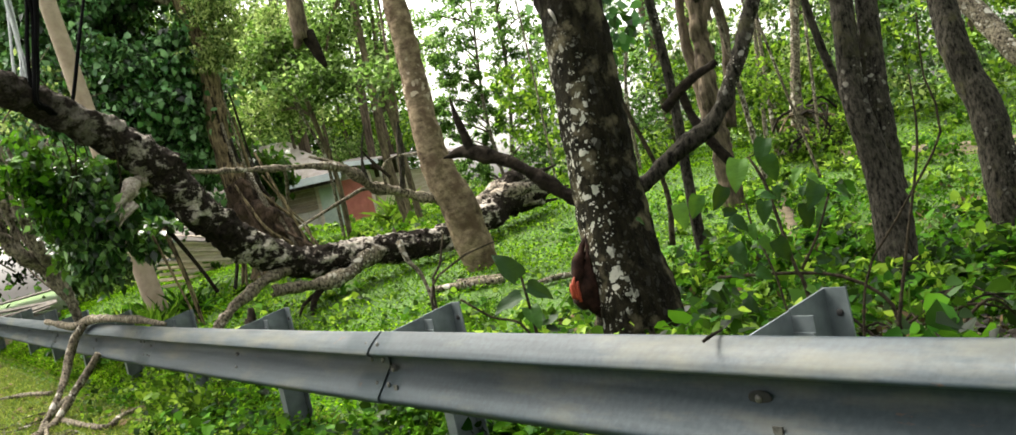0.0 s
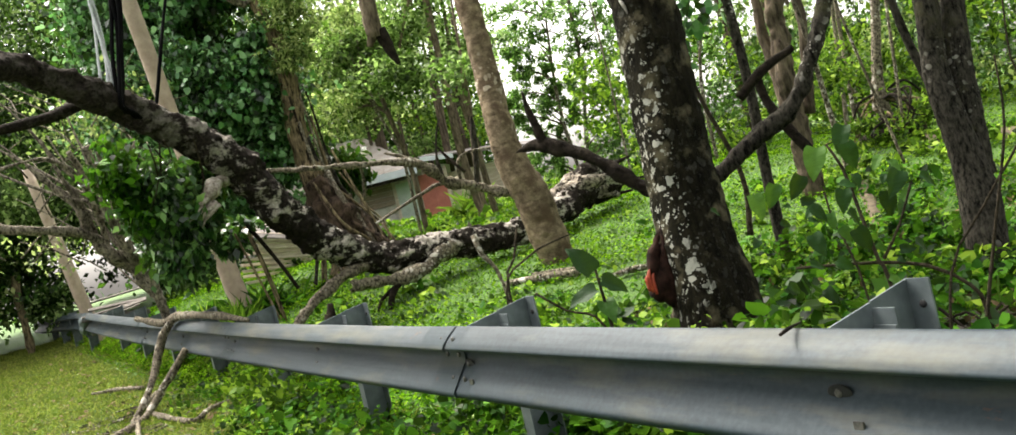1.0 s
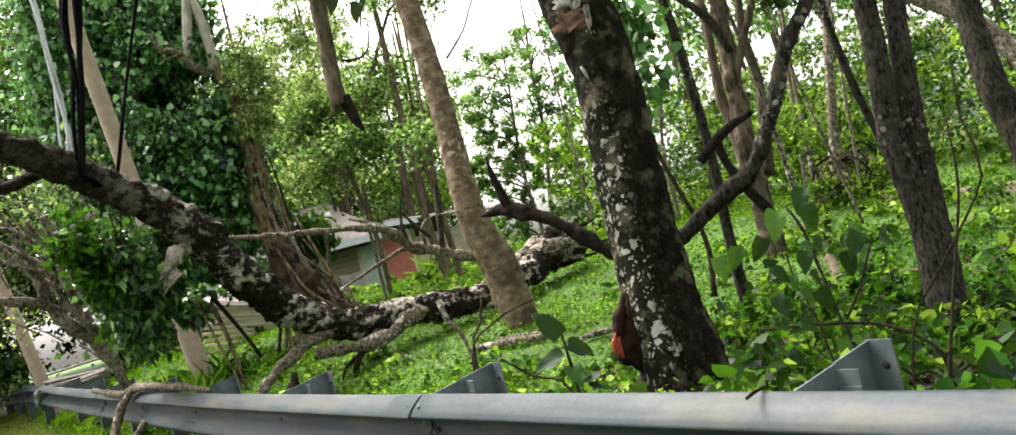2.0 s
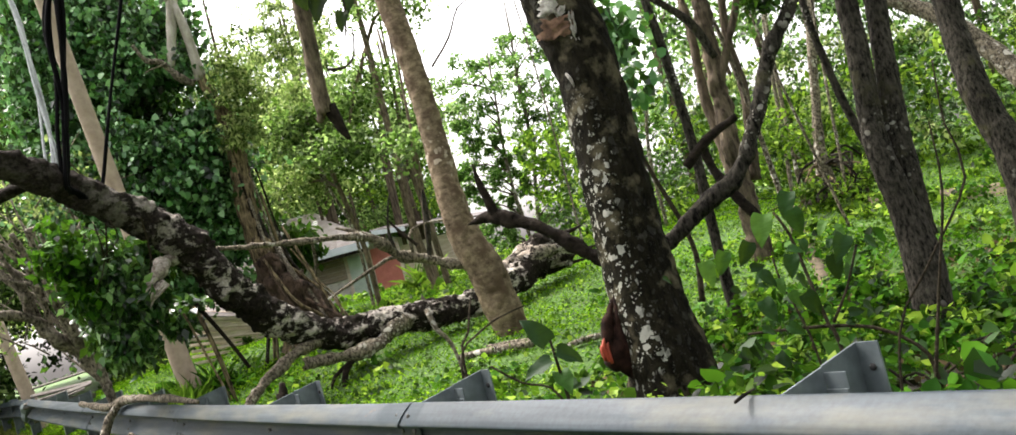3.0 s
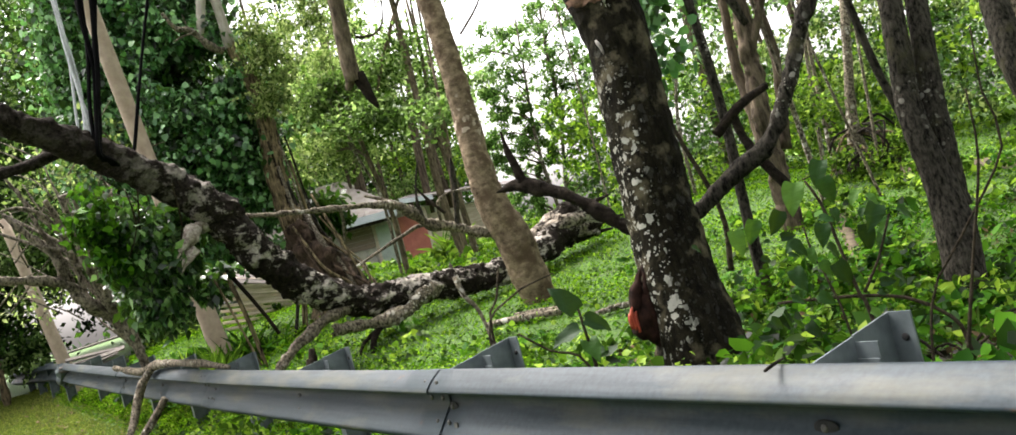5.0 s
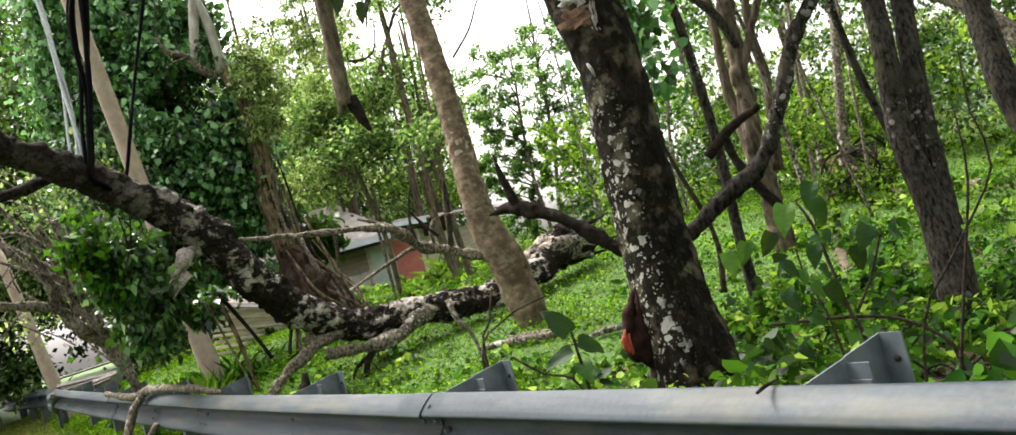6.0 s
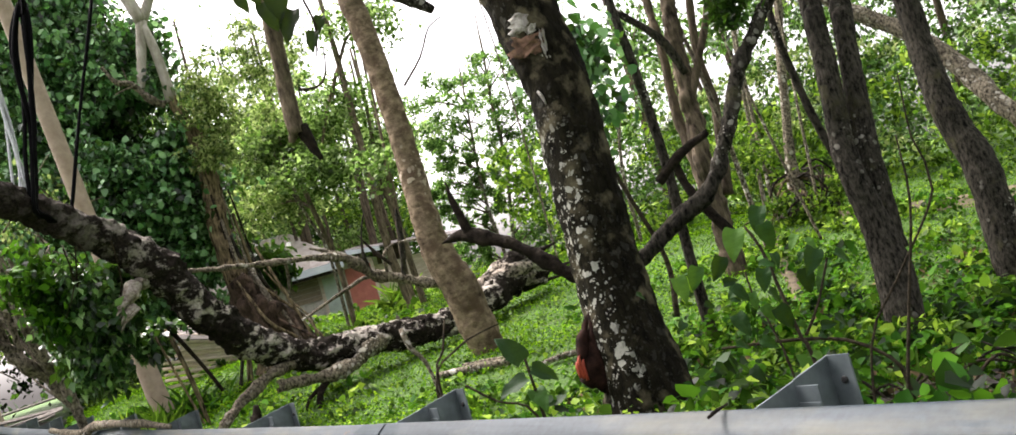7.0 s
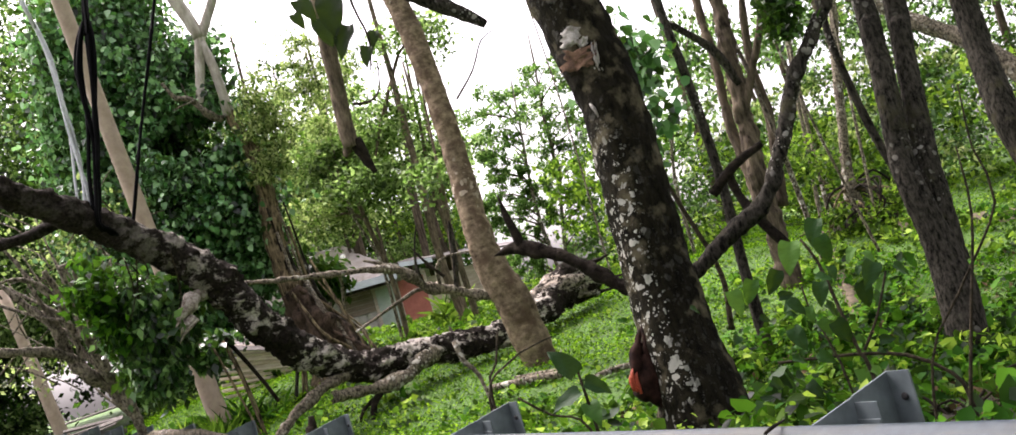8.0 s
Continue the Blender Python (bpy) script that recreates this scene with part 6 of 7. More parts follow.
def block_house():
    h = thing("block_house", (-4.0, 26.0, 0.5), "small cement-block house with low zinc roof and faded red panel", "house")

    def add(name, bm, mat, label=""):
        return under(part(name, bm, mat, None, label), h)
    wall = add("wall", box_bm(-8.2, -3.25, 25.75, 28.9, 0.0, 2.35), M_BLOCK, "bare grey cement-block wall")
    for row in range(9):
        for i in range(3):
            x0 = -5.55 + i * 0.41 - (0.2 if row % 2 else 0)
            x0, x1 = max(x0, -5.6), min(x0 + 0.40, -4.69)
            if x1 - x0 < 0.08:
                continue
            b = part("block", box_bm(x0 + 0.008, x1 - 0.008, 25.70, 25.77, 0.42 + row * 0.2, 0.60 + row * 0.2), M_BLOCK)
            b.parent = wall
    for k in range(5):
        add("wall_board", box_bm(-5.58, -4.69, 25.655, 25.69, 1.62 + 0.125 * k, 1.735 + 0.125 * k), M_BROWNBOARD, "brown weathered board nailed over the blocks")
    door = add("door", box_bm(-4.60, -4.06, 25.69, 25.76, 0.1, 2.12), M_DOOR, "grey-green painted door")
    add("door_frame", box_bm(-4.06, -3.98, 25.66, 25.77, 0.1, 2.18), M_PLANK)
    add("door_frame", box_bm(-4.68, -4.60, 25.67, 25.77, 0.1, 2.18), M_PLANK)
    panel = add("panel", box_bm(-3.97, -3.28, 25.68, 25.76, 0.1, 2.20), M_REDWALL, "faded red painted panel")
    for x in (-3.80, -3.62, -3.44):
        r = part("batten", box_bm(x - 0.012, x + 0.012, 25.665, 25.69, 0.1, 2.2), M_REDWALL)
        r.parent = panel
    add("post", box_bm(-3.28, -3.2, 25.62, 25.76, 0.1, 2.3), M_PLANK)
    # hipped zinc roof
    add("roof", slab([(-8.6, 25.05, 2.43), (-3.85, 25.05, 2.43), (-5.45, 27.3, 3.64), (-7.0, 27.3, 3.64)]), M_ZINC, "aged pinkish-grey zinc roof sheets")
    add("roof", slab([(-3.85, 25.05, 2.43), (-3.85, 29.5, 2.43), (-5.45, 27.3, 3.64)]), M_ZINC)
    add("roof", slab([(-8.6, 29.5, 2.43), (-7.0, 27.3, 3.64), (-5.45, 27.3, 3.64), (-3.85, 29.5, 2.43)]), M_ZINC)
    for k in range(9):
        x = -8.2 + k * 0.5
        f = min(1.0, (-3.85 - x) / 1.6)
        f = min(f, 1.0)
        add("roof_rib", slab([(x - 0.02, 25.05, 2.455), (x + 0.02, 25.05, 2.455), (x + 0.02, 25.05 + 2.2 * f, 2.455 + 1.2 * f), (x - 0.02, 25.05 + 2.2 * f, 2.455 + 1.2 * f)], 0.03), M_ZINC)
    add("fascia", box_bm(-5.40, -3.85, 25.0, 25.04, 2.25, 2.43), M_WHITE, "white sheet along the eave")
    # dark strip that paints the shade under the eave
    add("eave_shade_strip", box_bm(-5.7, -3.9, 25.06, 25.10, 2.17, 2.26), M_DARKB)
    # lower lean-to
    add("lean_to_wall", box_bm(-3.2, -0.9, 25.9, 26.0, 0.0, 2.1), M_PLANK, "weathered grey-brown board wall")
    for k in range(13):
        x = -3.18 + k * 0.175
        add("board", box_bm(x + 0.005, x + 0.165, 25.865, 25.90, 0.0, 1.75 + 0.18 * math.sin(k * 2.1)), M_PLANK)
    add("roof", slab([(-3.8, 25.3, 2.66), (-0.8, 25.3, 2.30), (-0.8, 28.5, 2.5), (-3.8, 28.5, 2.86)], 0.05), M_SHEET, "low dark lean-to roof sheet")
    add("fascia", slab([(-3.75, 25.27, 2.64), (-2.9, 25.27, 2.54), (-2.9, 25.3, 2.54), (-3.75, 25.3, 2.64)], 0.12), M_WHITE)


def plank_shed():
    h = thing("plank_shed", (-5.0, 15.9, 0.75), "low collapsed shed of weathered boards under metal sheets", "shed")

    def add(name, bm, mat, label=""):
        return under(part(name, bm, mat, None, label), h)
    (tl, bl), (tr, br) = [(-5.11, 14.52, 1.46, 0.024), (-5.14, 14.51, 0.76, 0.024)], [(-4.35, 16.02, 1.20, 0.026), (-4.49, 15.98, 0.66, 0.026)]
    for i in range(8):
        k0, k1 = i / 8 + 0.012 * math.sin(3 * i), i / 8 + 0.03 * math.sin(2.3 * i)
        a = Vector(tl[:3]).lerp(Vector(bl[:3]), k0)
        c = Vector(tr[:3]).lerp(Vector(br[:3]), k1)
        c += (c - a) * 0.06 * math.sin(1.9 * i)
        d = c - a
        bm = box_bm(-0.5, 0.5, -0.012, 0.012, -0.021, 0.021)
        m = Matrix.Translation((a + c) / 2 + Vector((0.02 * (i % 2), -0.02 * (i % 2), 0))) @ d.to_track_quat("X", "Z").to_matrix().to_4x4() @ Matrix.Rotation(-0.55, 4, "X") @ Matrix.Diagonal((d.length, 1, 1, 1))
        bmesh.ops.transform(bm, matrix=m, verts=bm.verts)
        add("board", bm, M_PLANK)
    add("back_wall", slab([(-5.5, 16.6, 1.55), (-4.4, 17.6, 1.45), (-4.4, 17.65, 1.45), (-5.5, 16.65, 1.55)], 1.0), M_PLANK)
    add("roof", slab([q[:3] for q in [(-4.98, 14.57, 1.52, 0.024), (-4.37, 15.91, 1.26, 0.026), (-4.42, 17.03, 1.60, 0.028), (-5.32, 16.14, 1.91, 0.026)]], 0.02), M_SHEET, "sagging boards and grey sheets")
    f0, f1, b1, b0 = [Vector(q[:3]) for q in [(-4.98, 14.57, 1.52, 0.024), (-4.37, 15.91, 1.26, 0.026), (-4.42, 17.03, 1.60, 0.028), (-5.32, 16.14, 1.91, 0.026)]]
    for i in range(1, 9):
        p, q = f0.lerp(b0, i / 9), f1.lerp(b1, i / 9)
        o = (b0 - f0).normalized() * 0.022
        up = Vector((0, 0, 0.02 + 0.012 * math.sin(2.2 * i)))
        add("roof_board", slab([p - o + up, q - o + up, q + o + up, p + o + up], 0.03), M_PLANK)


block_house()
plank_shed()

# ---------------------------------------------------------------- undergrowth
def scatter(rng, n, u0, u1, v0, v1, near=True):
    """Random ground places in a stretch of the plan; more of them near the rail."""
    u = u0 + (u1 - u0) * (rng.random(n) ** (1.6 if near else 1.0))
    v = rng.uniform(v0, v1, n)
    x = RAIL_O.x + RAIL_D.x * v + RAIL_N.x * u
    y = RAIL_O.y + RAIL_D.y * v + RAIL_N.y * u
    return x, y, terrain(x, y)


def patchy(x, y, scale, seed):
    """0 to 1, in patches, for uneven growth."""
    return 0.5 + 0.25 * (np.sin(x * scale + seed) * np.cos(y * scale * 1.3 - seed) + np.sin((x + y) * scale * 0.61 + 2 * seed) + 0.6 * np.sin((x - 2 * y) * scale * 1.9 + seed))


def stuff(name, me, label, category):
    return tagged(new(name, me), label, category, kind="stuff")


def away(x, y):
    """Keeps growth off the dark litter patch at the twin tree's foot."""
    return np.hypot((x - 1.95) / 0.48, (y - 5.1) / 0.75) > 1.0


def undergrowth():
    rng = np.random.default_rng(5)
    # low broad-leaved cover on the slope
    x, y, z = scatter(rng, 340000, 0.1, 15, -5, 20)
    keep = (patchy(x, y, 1.7, 1.0) + rng.normal(0, 0.2, len(x)) > 0.30) & away(x, y) & ((uv_of(x, y)[1] > 4.0) | (rng.random(len(x)) < 0.5))
    x, y, z = x[keep], y[keep], z[keep]
    p = np.stack([x, y, z + rng.uniform(0.0, 0.08, len(x)) * (0.4 + patchy(x, y, 2.3, 4.0))], 1)
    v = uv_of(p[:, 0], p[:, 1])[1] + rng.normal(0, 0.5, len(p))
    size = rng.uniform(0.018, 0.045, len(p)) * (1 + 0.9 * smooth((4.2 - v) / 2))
    # one cover in two greens; the slope's copy has its light coloured in
    for pick, mat, label in ((v > 4.0, L_LAWN, "low green leafy cover, brightened for the light on the open slope"), (v <= 4.0, L_GRASS, "low green leafy cover under the trees")):
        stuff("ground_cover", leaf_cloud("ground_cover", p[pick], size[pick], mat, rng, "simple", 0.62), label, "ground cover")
    # grass blades among it
    x, y, z = scatter(rng, 110000, 0.0, 12, -4, 18)
    p = np.stack([x, y, z - 0.01], 1)
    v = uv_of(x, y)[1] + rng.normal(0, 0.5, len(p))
    # blades split the same way, the brighter colour standing for more light
    for pick, mat, label in ((v > 4.0, L_LAWN, "green grass blades, brightened for the light on the open slope"), (v <= 4.0, L_GRASS, "green grass blades under the trees")):
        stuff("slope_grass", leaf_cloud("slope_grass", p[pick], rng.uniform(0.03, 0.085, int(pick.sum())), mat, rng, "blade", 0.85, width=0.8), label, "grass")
    # short dry grass of the verge
    x, y, z = scatter(rng, 190000, -2.8, 0.5, -6, 24, False)
    p = np.stack([x, y, z - 0.005], 1)
    stuff("verge_grass", leaf_cloud("verge_grass", p, rng.uniform(0.025, 0.075, len(p)), L_VERGE, rng, "blade", 0.8, width=1.2), "short yellowish grass on the road verge", "grass")
    x, y, z = scatter(rng, 5200, -2.6, 0.4, 3, 20, False)
    p = np.stack([x, y, z + 0.02], 1)
    stuff("leaf_litter", leaf_cloud("leaf_litter", p, rng.uniform(0.03, 0.10, len(p)), M_LITTER, rng, "broad", 0.85), "dry brown fallen leaves scattered on the verge", "leaf litter")

    x, y, z = scatter(rng, 4600, 0.5, 9, -4, 3.9, False)
    p = np.stack([x, y, z + rng.uniform(0.02, 0.12, len(x))], 1)
    stuff("leaf_litter", leaf_cloud("leaf_litter", p, rng.uniform(0.025, 0.075, len(p)), M_LITTER, rng, "broad", 0.5), "dry brown fallen leaves among the weeds", "leaf litter")

    # brown litter, its colour darkened to stand for shadows among the stems
    a, r = rng.uniform(0, 6.28, 500), rng.random(500) ** 0.5
    x, y = 1.92 + 0.6 * r * np.cos(a), 5.0 + 0.75 * r * np.sin(a)
    p = np.stack([x, y, terrain(x, y) + rng.uniform(0.0, 0.05, 500)], 1)
    stuff("leaf_litter", leaf_cloud("leaf_litter", p, rng.uniform(0.04, 0.11, 500), M_DARKLITTER, rng, "broad", 0.7), "dark brown fallen leaves at a tree's foot, deepened for the shade there", "leaf litter")

    def weeds(name, n, u0, u1, v0, v1, h0, h1, s0, s1, per, mat, label, up=0.5, seed=2.0, shape="heart", reach=0.16):
        """Weeds: leaves in whorls up leaning stems."""
        x, y, z = scatter(rng, n, u0, u1, v0, v1, False)
        keep = (patchy(x, y, 1.6, seed) + rng.normal(0, 0.12, n) > 0.42) & away(x, y)
        x, y, z = x[keep], y[keep], z[keep]
        h = rng.uniform(h0, h1, len(x))
        lx, ly = rng.normal(0, 0.12, len(x)), rng.normal(0, 0.12, len(x))
        k = rng.random((len(x), per)) ** 0.7
        a = rng.uniform(0, 2 * np.pi, (len(x), per))
        r = rng.uniform(0.02, reach, (len(x), per)) * (1.15 - 0.6 * k)
        q = np.stack([x[:, None] + lx[:, None] * k + r * np.cos(a), y[:, None] + ly[:, None] * k + r * np.sin(a), z[:, None] + h[:, None] * k], -1).reshape(-1, 3)
        stuff(name, leaf_cloud(name, q, np.repeat(rng.uniform(0.55, 1.35, len(x)), per) * (s0 + (s1 - s0) * rng.random(len(q)) ** 1.6), mat, rng, shape, up, droop=0.25), label, "weeds")
    weeds("weeds", 420, 0.45, 1.7, -4.5, 3.6, 0.12, 0.42, 0.045, 0.12, 26, L_WEED, "dense broad-leaved green weeds behind the rail")
    weeds("weeds", 150, 0.45, 1.7, -3.0, 3.4, 0.15, 0.46, 0.04, 0.09, 28, L_BRIGHT, "yellow-green broad-leaved weeds behind the rail", seed=5.0)
    weeds("weeds", 1000, 1.7, 4.8, -4.5, 4.2, 0.06, 0.26, 0.038, 0.095, 24, L_WEED, "low broad-leaved green weeds under the trees", seed=2.6)
    weeds("weeds", 420, 1.7, 5.2, -4.5, 4.2, 0.06, 0.26, 0.04, 0.09, 24, L_BRIGHT, "low yellow-green weeds under the trees", seed=6.1)
    weeds("weeds", 900, 4.6, 12, -5, 6.5, 0.04, 0.17, 0.045, 0.10, 24, L_BRIGHT, "bright low bushes on the slope under the trees", seed=3.0)
    weeds("weeds", 380, 4.6, 12, -5, 6.5, 0.05, 0.24, 0.045, 0.10, 24, L_WEED, "green low bushes on the slope under the trees", seed=8.0)
    weeds("weeds", 330, 0.5, 4.5, -4, 3.2, 0.15, 0.40, 0.08, 0.15, 12, L_DEEP, "dark plants with large broad leaves among the weeds", seed=1.2, reach=0.22)
    weeds("weeds", 110, 0.5, 5.5, -4, 4.0, 0.15, 0.38, 0.08, 0.14, 10, L_WEED, "plants with large broad green leaves among the weeds", seed=7.7, reach=0.22)
    weeds("weeds", 620, -0.30, 0.7, -1.0, 7.2, 0.06, 0.30, 0.032, 0.075, 26, L_WEED, "dark green leafy weeds round the rail posts", seed=6.0)
    weeds("weeds", 170, -0.30, 0.25, 5.0, 6.9, 0.16, 0.46, 0.03, 0.075, 32, L_BRIGHT, "taller green weeds that hide a rail post", seed=0.4)
    weeds("weeds", 260, -0.35, 0.5, 0.0, 8.0, 0.06, 0.26, 0.03, 0.07, 26, L_BRIGHT, "yellow-green leafy weeds round the rail posts", seed=3.3)
    weeds("weeds", 150, 0.4, 2.2, 3.5, 9.0, 0.04, 0.16, 0.035, 0.08, 20, L_BRIGHT, "small bright weeds on the slope", seed=9.0)
    weeds("weeds", 420, 0.8, 7.0, 3.6, 10.0, 0.02, 0.10, 0.025, 0.06, 16, L_BRIGHT, "tufts of yellow-green leaves on the open slope", seed=2.2)
    weeds("weeds", 260, 0.8, 7.0, 3.6, 10.0, 0.02, 0.12, 0.03, 0.07, 16, L_WEED, "darker tufts of leaves on the open slope", seed=7.1)
    weeds("weeds", 320, 2.0, 9.0, 9, 22, 0.06, 0.22, 0.06, 0.13, 18, L_BRIGHT, "bright weeds in front of the house", seed=4.0)
    weeds("weeds", 40, 0.3, 1.8, 9, 17, 0.08, 0.25, 0.06, 0.13, 22, L_WEED, "green weeds behind the far rail", seed=7.0)


undergrowth()


def bare_path():
    verts, faces = [], []
    for i, s in enumerate(np.linspace(0, 1, 25)):
        cx, cy = 4.2 + 6.5 * s, 12.3 - 1.7 * s
        w = 0.45 + 0.15 * math.sin(9 * s)
        for k, o in enumerate((-1, -0.5, 0, 0.5, 1)):
            x, y = cx + 0.15 * o, cy + o * w + 0.1 * math.sin(14 * s + k)
            verts.append((x, y, float(terrain(x, y)) + (0.07 if abs(o) < 1 else -0.03)))
    for i in range(24):
        for k in range(4):
            a = i * 5 + k
            faces.append((a, a + 5, a + 6, a + 1))
    tagged(new("dirt_path", mesh_of("dirt_path", verts, faces, M_SOIL)), "trodden path of bare tan soil among weeds", "path", kind="structure")


def soil_patch():
    """A small washed-out streak of bare soil on the slope."""
    rng = np.random.default_rng(8)
    run = curve_points([(3.55, 13.32, 0.17, 0.043), (2.92, 10.72, 0.15, 0.035), (2.42, 8.73, 0.14, 0.028), (2.14, 7.47, 0.13, 0.024)], 0.12)
    verts, faces = [], []
    for i, (x, y, z, r) in enumerate(run):
        w = 0.10 * math.sin(math.pi * (i + 0.5) / len(run)) * rng.uniform(0.7, 1.2) + 0.02
        for o in (-1, -0.4, 0.4, 1):
            q = (x + o * w, y + 0.3 * o * w)
            verts.append((*q, float(terrain(*q)) + (0.05 if abs(o) < 1 else -0.03)))
    for i in range(len(run) - 1):
        for k in range(3):
            a = i * 4 + k
            faces.append((a, a + 4, a + 5, a + 1))
    tagged(new("bare_soil", mesh_of("bare_soil", verts, faces, M_STREAK)), "streak of bare tan soil among the weeds", "soil", kind="structure")


M_STREAK = plain("tan_brown_soil", (0.060, 0.048, 0.030), (0.135, 0.110, 0.076), 12, 0.95, 0, 0.5, sheen=0.1)
M_SOIL = plain("bare_tan_soil", (0.070, 0.058, 0.036), (0.150, 0.126, 0.085), 9, 0.95, 0, 0.5, sheen=0.1)
bare_path()
soil_patch()


# ---------------------------------------------------------------- shrub with large leaves
def big_leaf(centre, r, facing, tip, mat, parent, name="leaf"):
    """A heart-shaped leaf with a folded midrib, rippled edge and drooping tip."""
    n = Vector(facing).normalized()
    t = Vector(tip)
    t = (t - n * t.dot(n)).normalized()
    s = n.cross(t)
    rows, cols = 9, 7
    verts, faces = [], []
    for i in range(rows):
        k = i / (rows - 1)
        w = 0.62 * math.sin(math.pi * min(1, 0.16 + 0.84 * k) ** 0.75) ** 0.8 if k < 1 else 0.0
        for j in range(cols):
            o = (j / (cols - 1) - 0.5) * 2
            lift = 0.30 * abs(o) * w - 0.5 * k * k + 0.09 * math.sin(11 * k + 3 * o + 40 * r) * abs(o)
            back = -0.25 * (abs(o) ** 1.5) * max(0, 0.3 - k)
            verts.append(Vector(centre) + t * (r * ((k - 0.45) * 1.9 + back)) + s * (r * w * o) + n * (r * lift))
    for i in range(rows - 1):
        for j in range(cols - 1):
            a = i * cols + j
            faces.append((a, a + 1, a + cols + 1, a + cols))
    ob = part(name, mesh_of(name, verts, faces, mat), mat)
    under(ob, parent)


def broad_leaf_material(name, dark, light, glow=0.3):
    m, nt, p = material(name)
    oi = nt.nodes.new("ShaderNodeObjectInfo")
    col = ramp(nt, oi.outputs["Random"], [(0.0, dark), (1.0, light)])
    vein = tex(nt, "noise", 30, 3, (1, 1, 3))
    col = blend(nt, 0.5, col, ramp(nt, vein.outputs[0], [(0.35, (0.6,) * 3), (0.65, (1.1,) * 3)]), "MULTIPLY")
    nt.links.new(col, p.inputs["Base Color"])
    p.inputs["Roughness"].default_value = 0.6
    p.inputs["Specular IOR Level"].default_value = 0.12
    bump(nt, p, vein.outputs[0], 0.4, 0.01)
    tr = nt.nodes.new("ShaderNodeBsdfTranslucent")
    nt.links.new(blend(nt, 0.35, col, (0.22, 0.40, 0.03)), tr.inputs[0])
    mix = nt.nodes.new("ShaderNodeMixShader")
    mix.inputs[0].default_value = glow
    nt.links.new(p.outputs[0], mix.inputs[1])
    nt.links.new(tr.outputs[0], mix.inputs[2])
    nt.links.new(mix.outputs[0], nt.nodes["Material Output"].inputs[0])
    return m


M_BIGLEAF = broad_leaf_material("large_shrub_leaf", (0.004, 0.018, 0.004), (0.013, 0.050, 0.007), 0.11)
M_PALELEAF = broad_leaf_material("pale_shrub_leaf", (0.022, 0.075, 0.010), (0.062, 0.145, 0.022), 0.22)


M_TOPLEAF = broad_leaf_material("dark_vine_leaf", (0.008, 0.014, 0.006), (0.020, 0.034, 0.012), 0.10)


def shrub():
    t = thing("shrub", (1.13, 4.15, float(terrain(1.13, 4.15))), "wiry shrub with large drooping heart-shaped green leaves", "shrub")
    g = float(terrain(1.13, 4.15)) - 0.1
    limb_part("stem", [(1.16, 4.15, g, 0.012)] + [(1.15, 4.14, 0.53, 0.009), (1.13, 4.15, 0.61, 0.008), (1.11, 4.20, 0.84, 0.008), (1.10, 4.26, 1.01, 0.007), (1.06, 4.27, 1.12, 0.005)], M_TWIG, t, seg=7, rough=0.1)
    limb_part("stem", [(1.15, 4.15, 0.62, 0.007), (1.24, 4.15, 0.74, 0.005), (1.31, 4.10, 0.91, 0.005)], M_TWIG, t, seg=6, rough=0.1)
    limb_part("stem", [(1.10, 4.2, g, 0.008)] + [(1.06, 4.22, 0.59, 0.005), (1.02, 4.28, 0.79, 0.005), (1.01, 4.28, 0.93, 0.004)], M_TWIG, t, seg=6, rough=0.1)
    limb_part("stem", [(0.83, 4.32, 0.64, 0.007), (1.13, 4.25, 0.60, 0.008), (1.32, 4.20, 0.55, 0.008), (1.46, 4.15, 0.44, 0.008), (1.50, 4.14, 0.31, 0.008)] + [(1.5, 4.12, -0.1, 0.008)], M_TWIG, t, "dark arching twig", seg=6, rough=0.1)
    rng = np.random.default_rng(12)
    for k, (x, y, z, r) in enumerate([(0.98, 4.20, 1.07, 0.074), (1.14, 4.25, 1.06, 0.062), (1.25, 4.10, 0.92, 0.064), (1.22, 4.15, 0.84, 0.056), (1.06, 4.20, 0.89, 0.054), (0.95, 4.20, 0.86, 0.046), (0.91, 4.15, 0.74, 0.056), (1.09, 4.15, 0.72, 0.059), (0.91, 4.30, 0.98, 0.058), (1.13, 4.30, 1.14, 0.064), (0.82, 4.40, 0.96, 0.057), (0.75, 4.40, 0.93, 0.063), (1.04, 4.20, 0.75, 0.040)]):
        big_leaf((x, y, z), r, (rng.uniform(-0.4, 0.3), -1.0, rng.uniform(0.0, 0.6)), (rng.uniform(-0.5, 0.5), -0.2, rng.uniform(-1.0, -0.5)), M_PALELEAF if k >= 10 or k == 0 else M_BIGLEAF, t)
    for k in range(44):
        a, h = rng.uniform(0, 6.28), rng.uniform(0.3, 1.0)
        x, y = 1.1 + rng.normal(0, 0.22), 4.22 + rng.normal(0, 0.15)
        big_leaf((x, y, h), rng.uniform(0.02, 0.045), (rng.uniform(-0.8, 0.8), -0.8, rng.uniform(0.1, 1.0)), (math.cos(a), -0.2, rng.uniform(-1, 0.1)), M_BIGLEAF if k % 3 else M_PALELEAF, t)


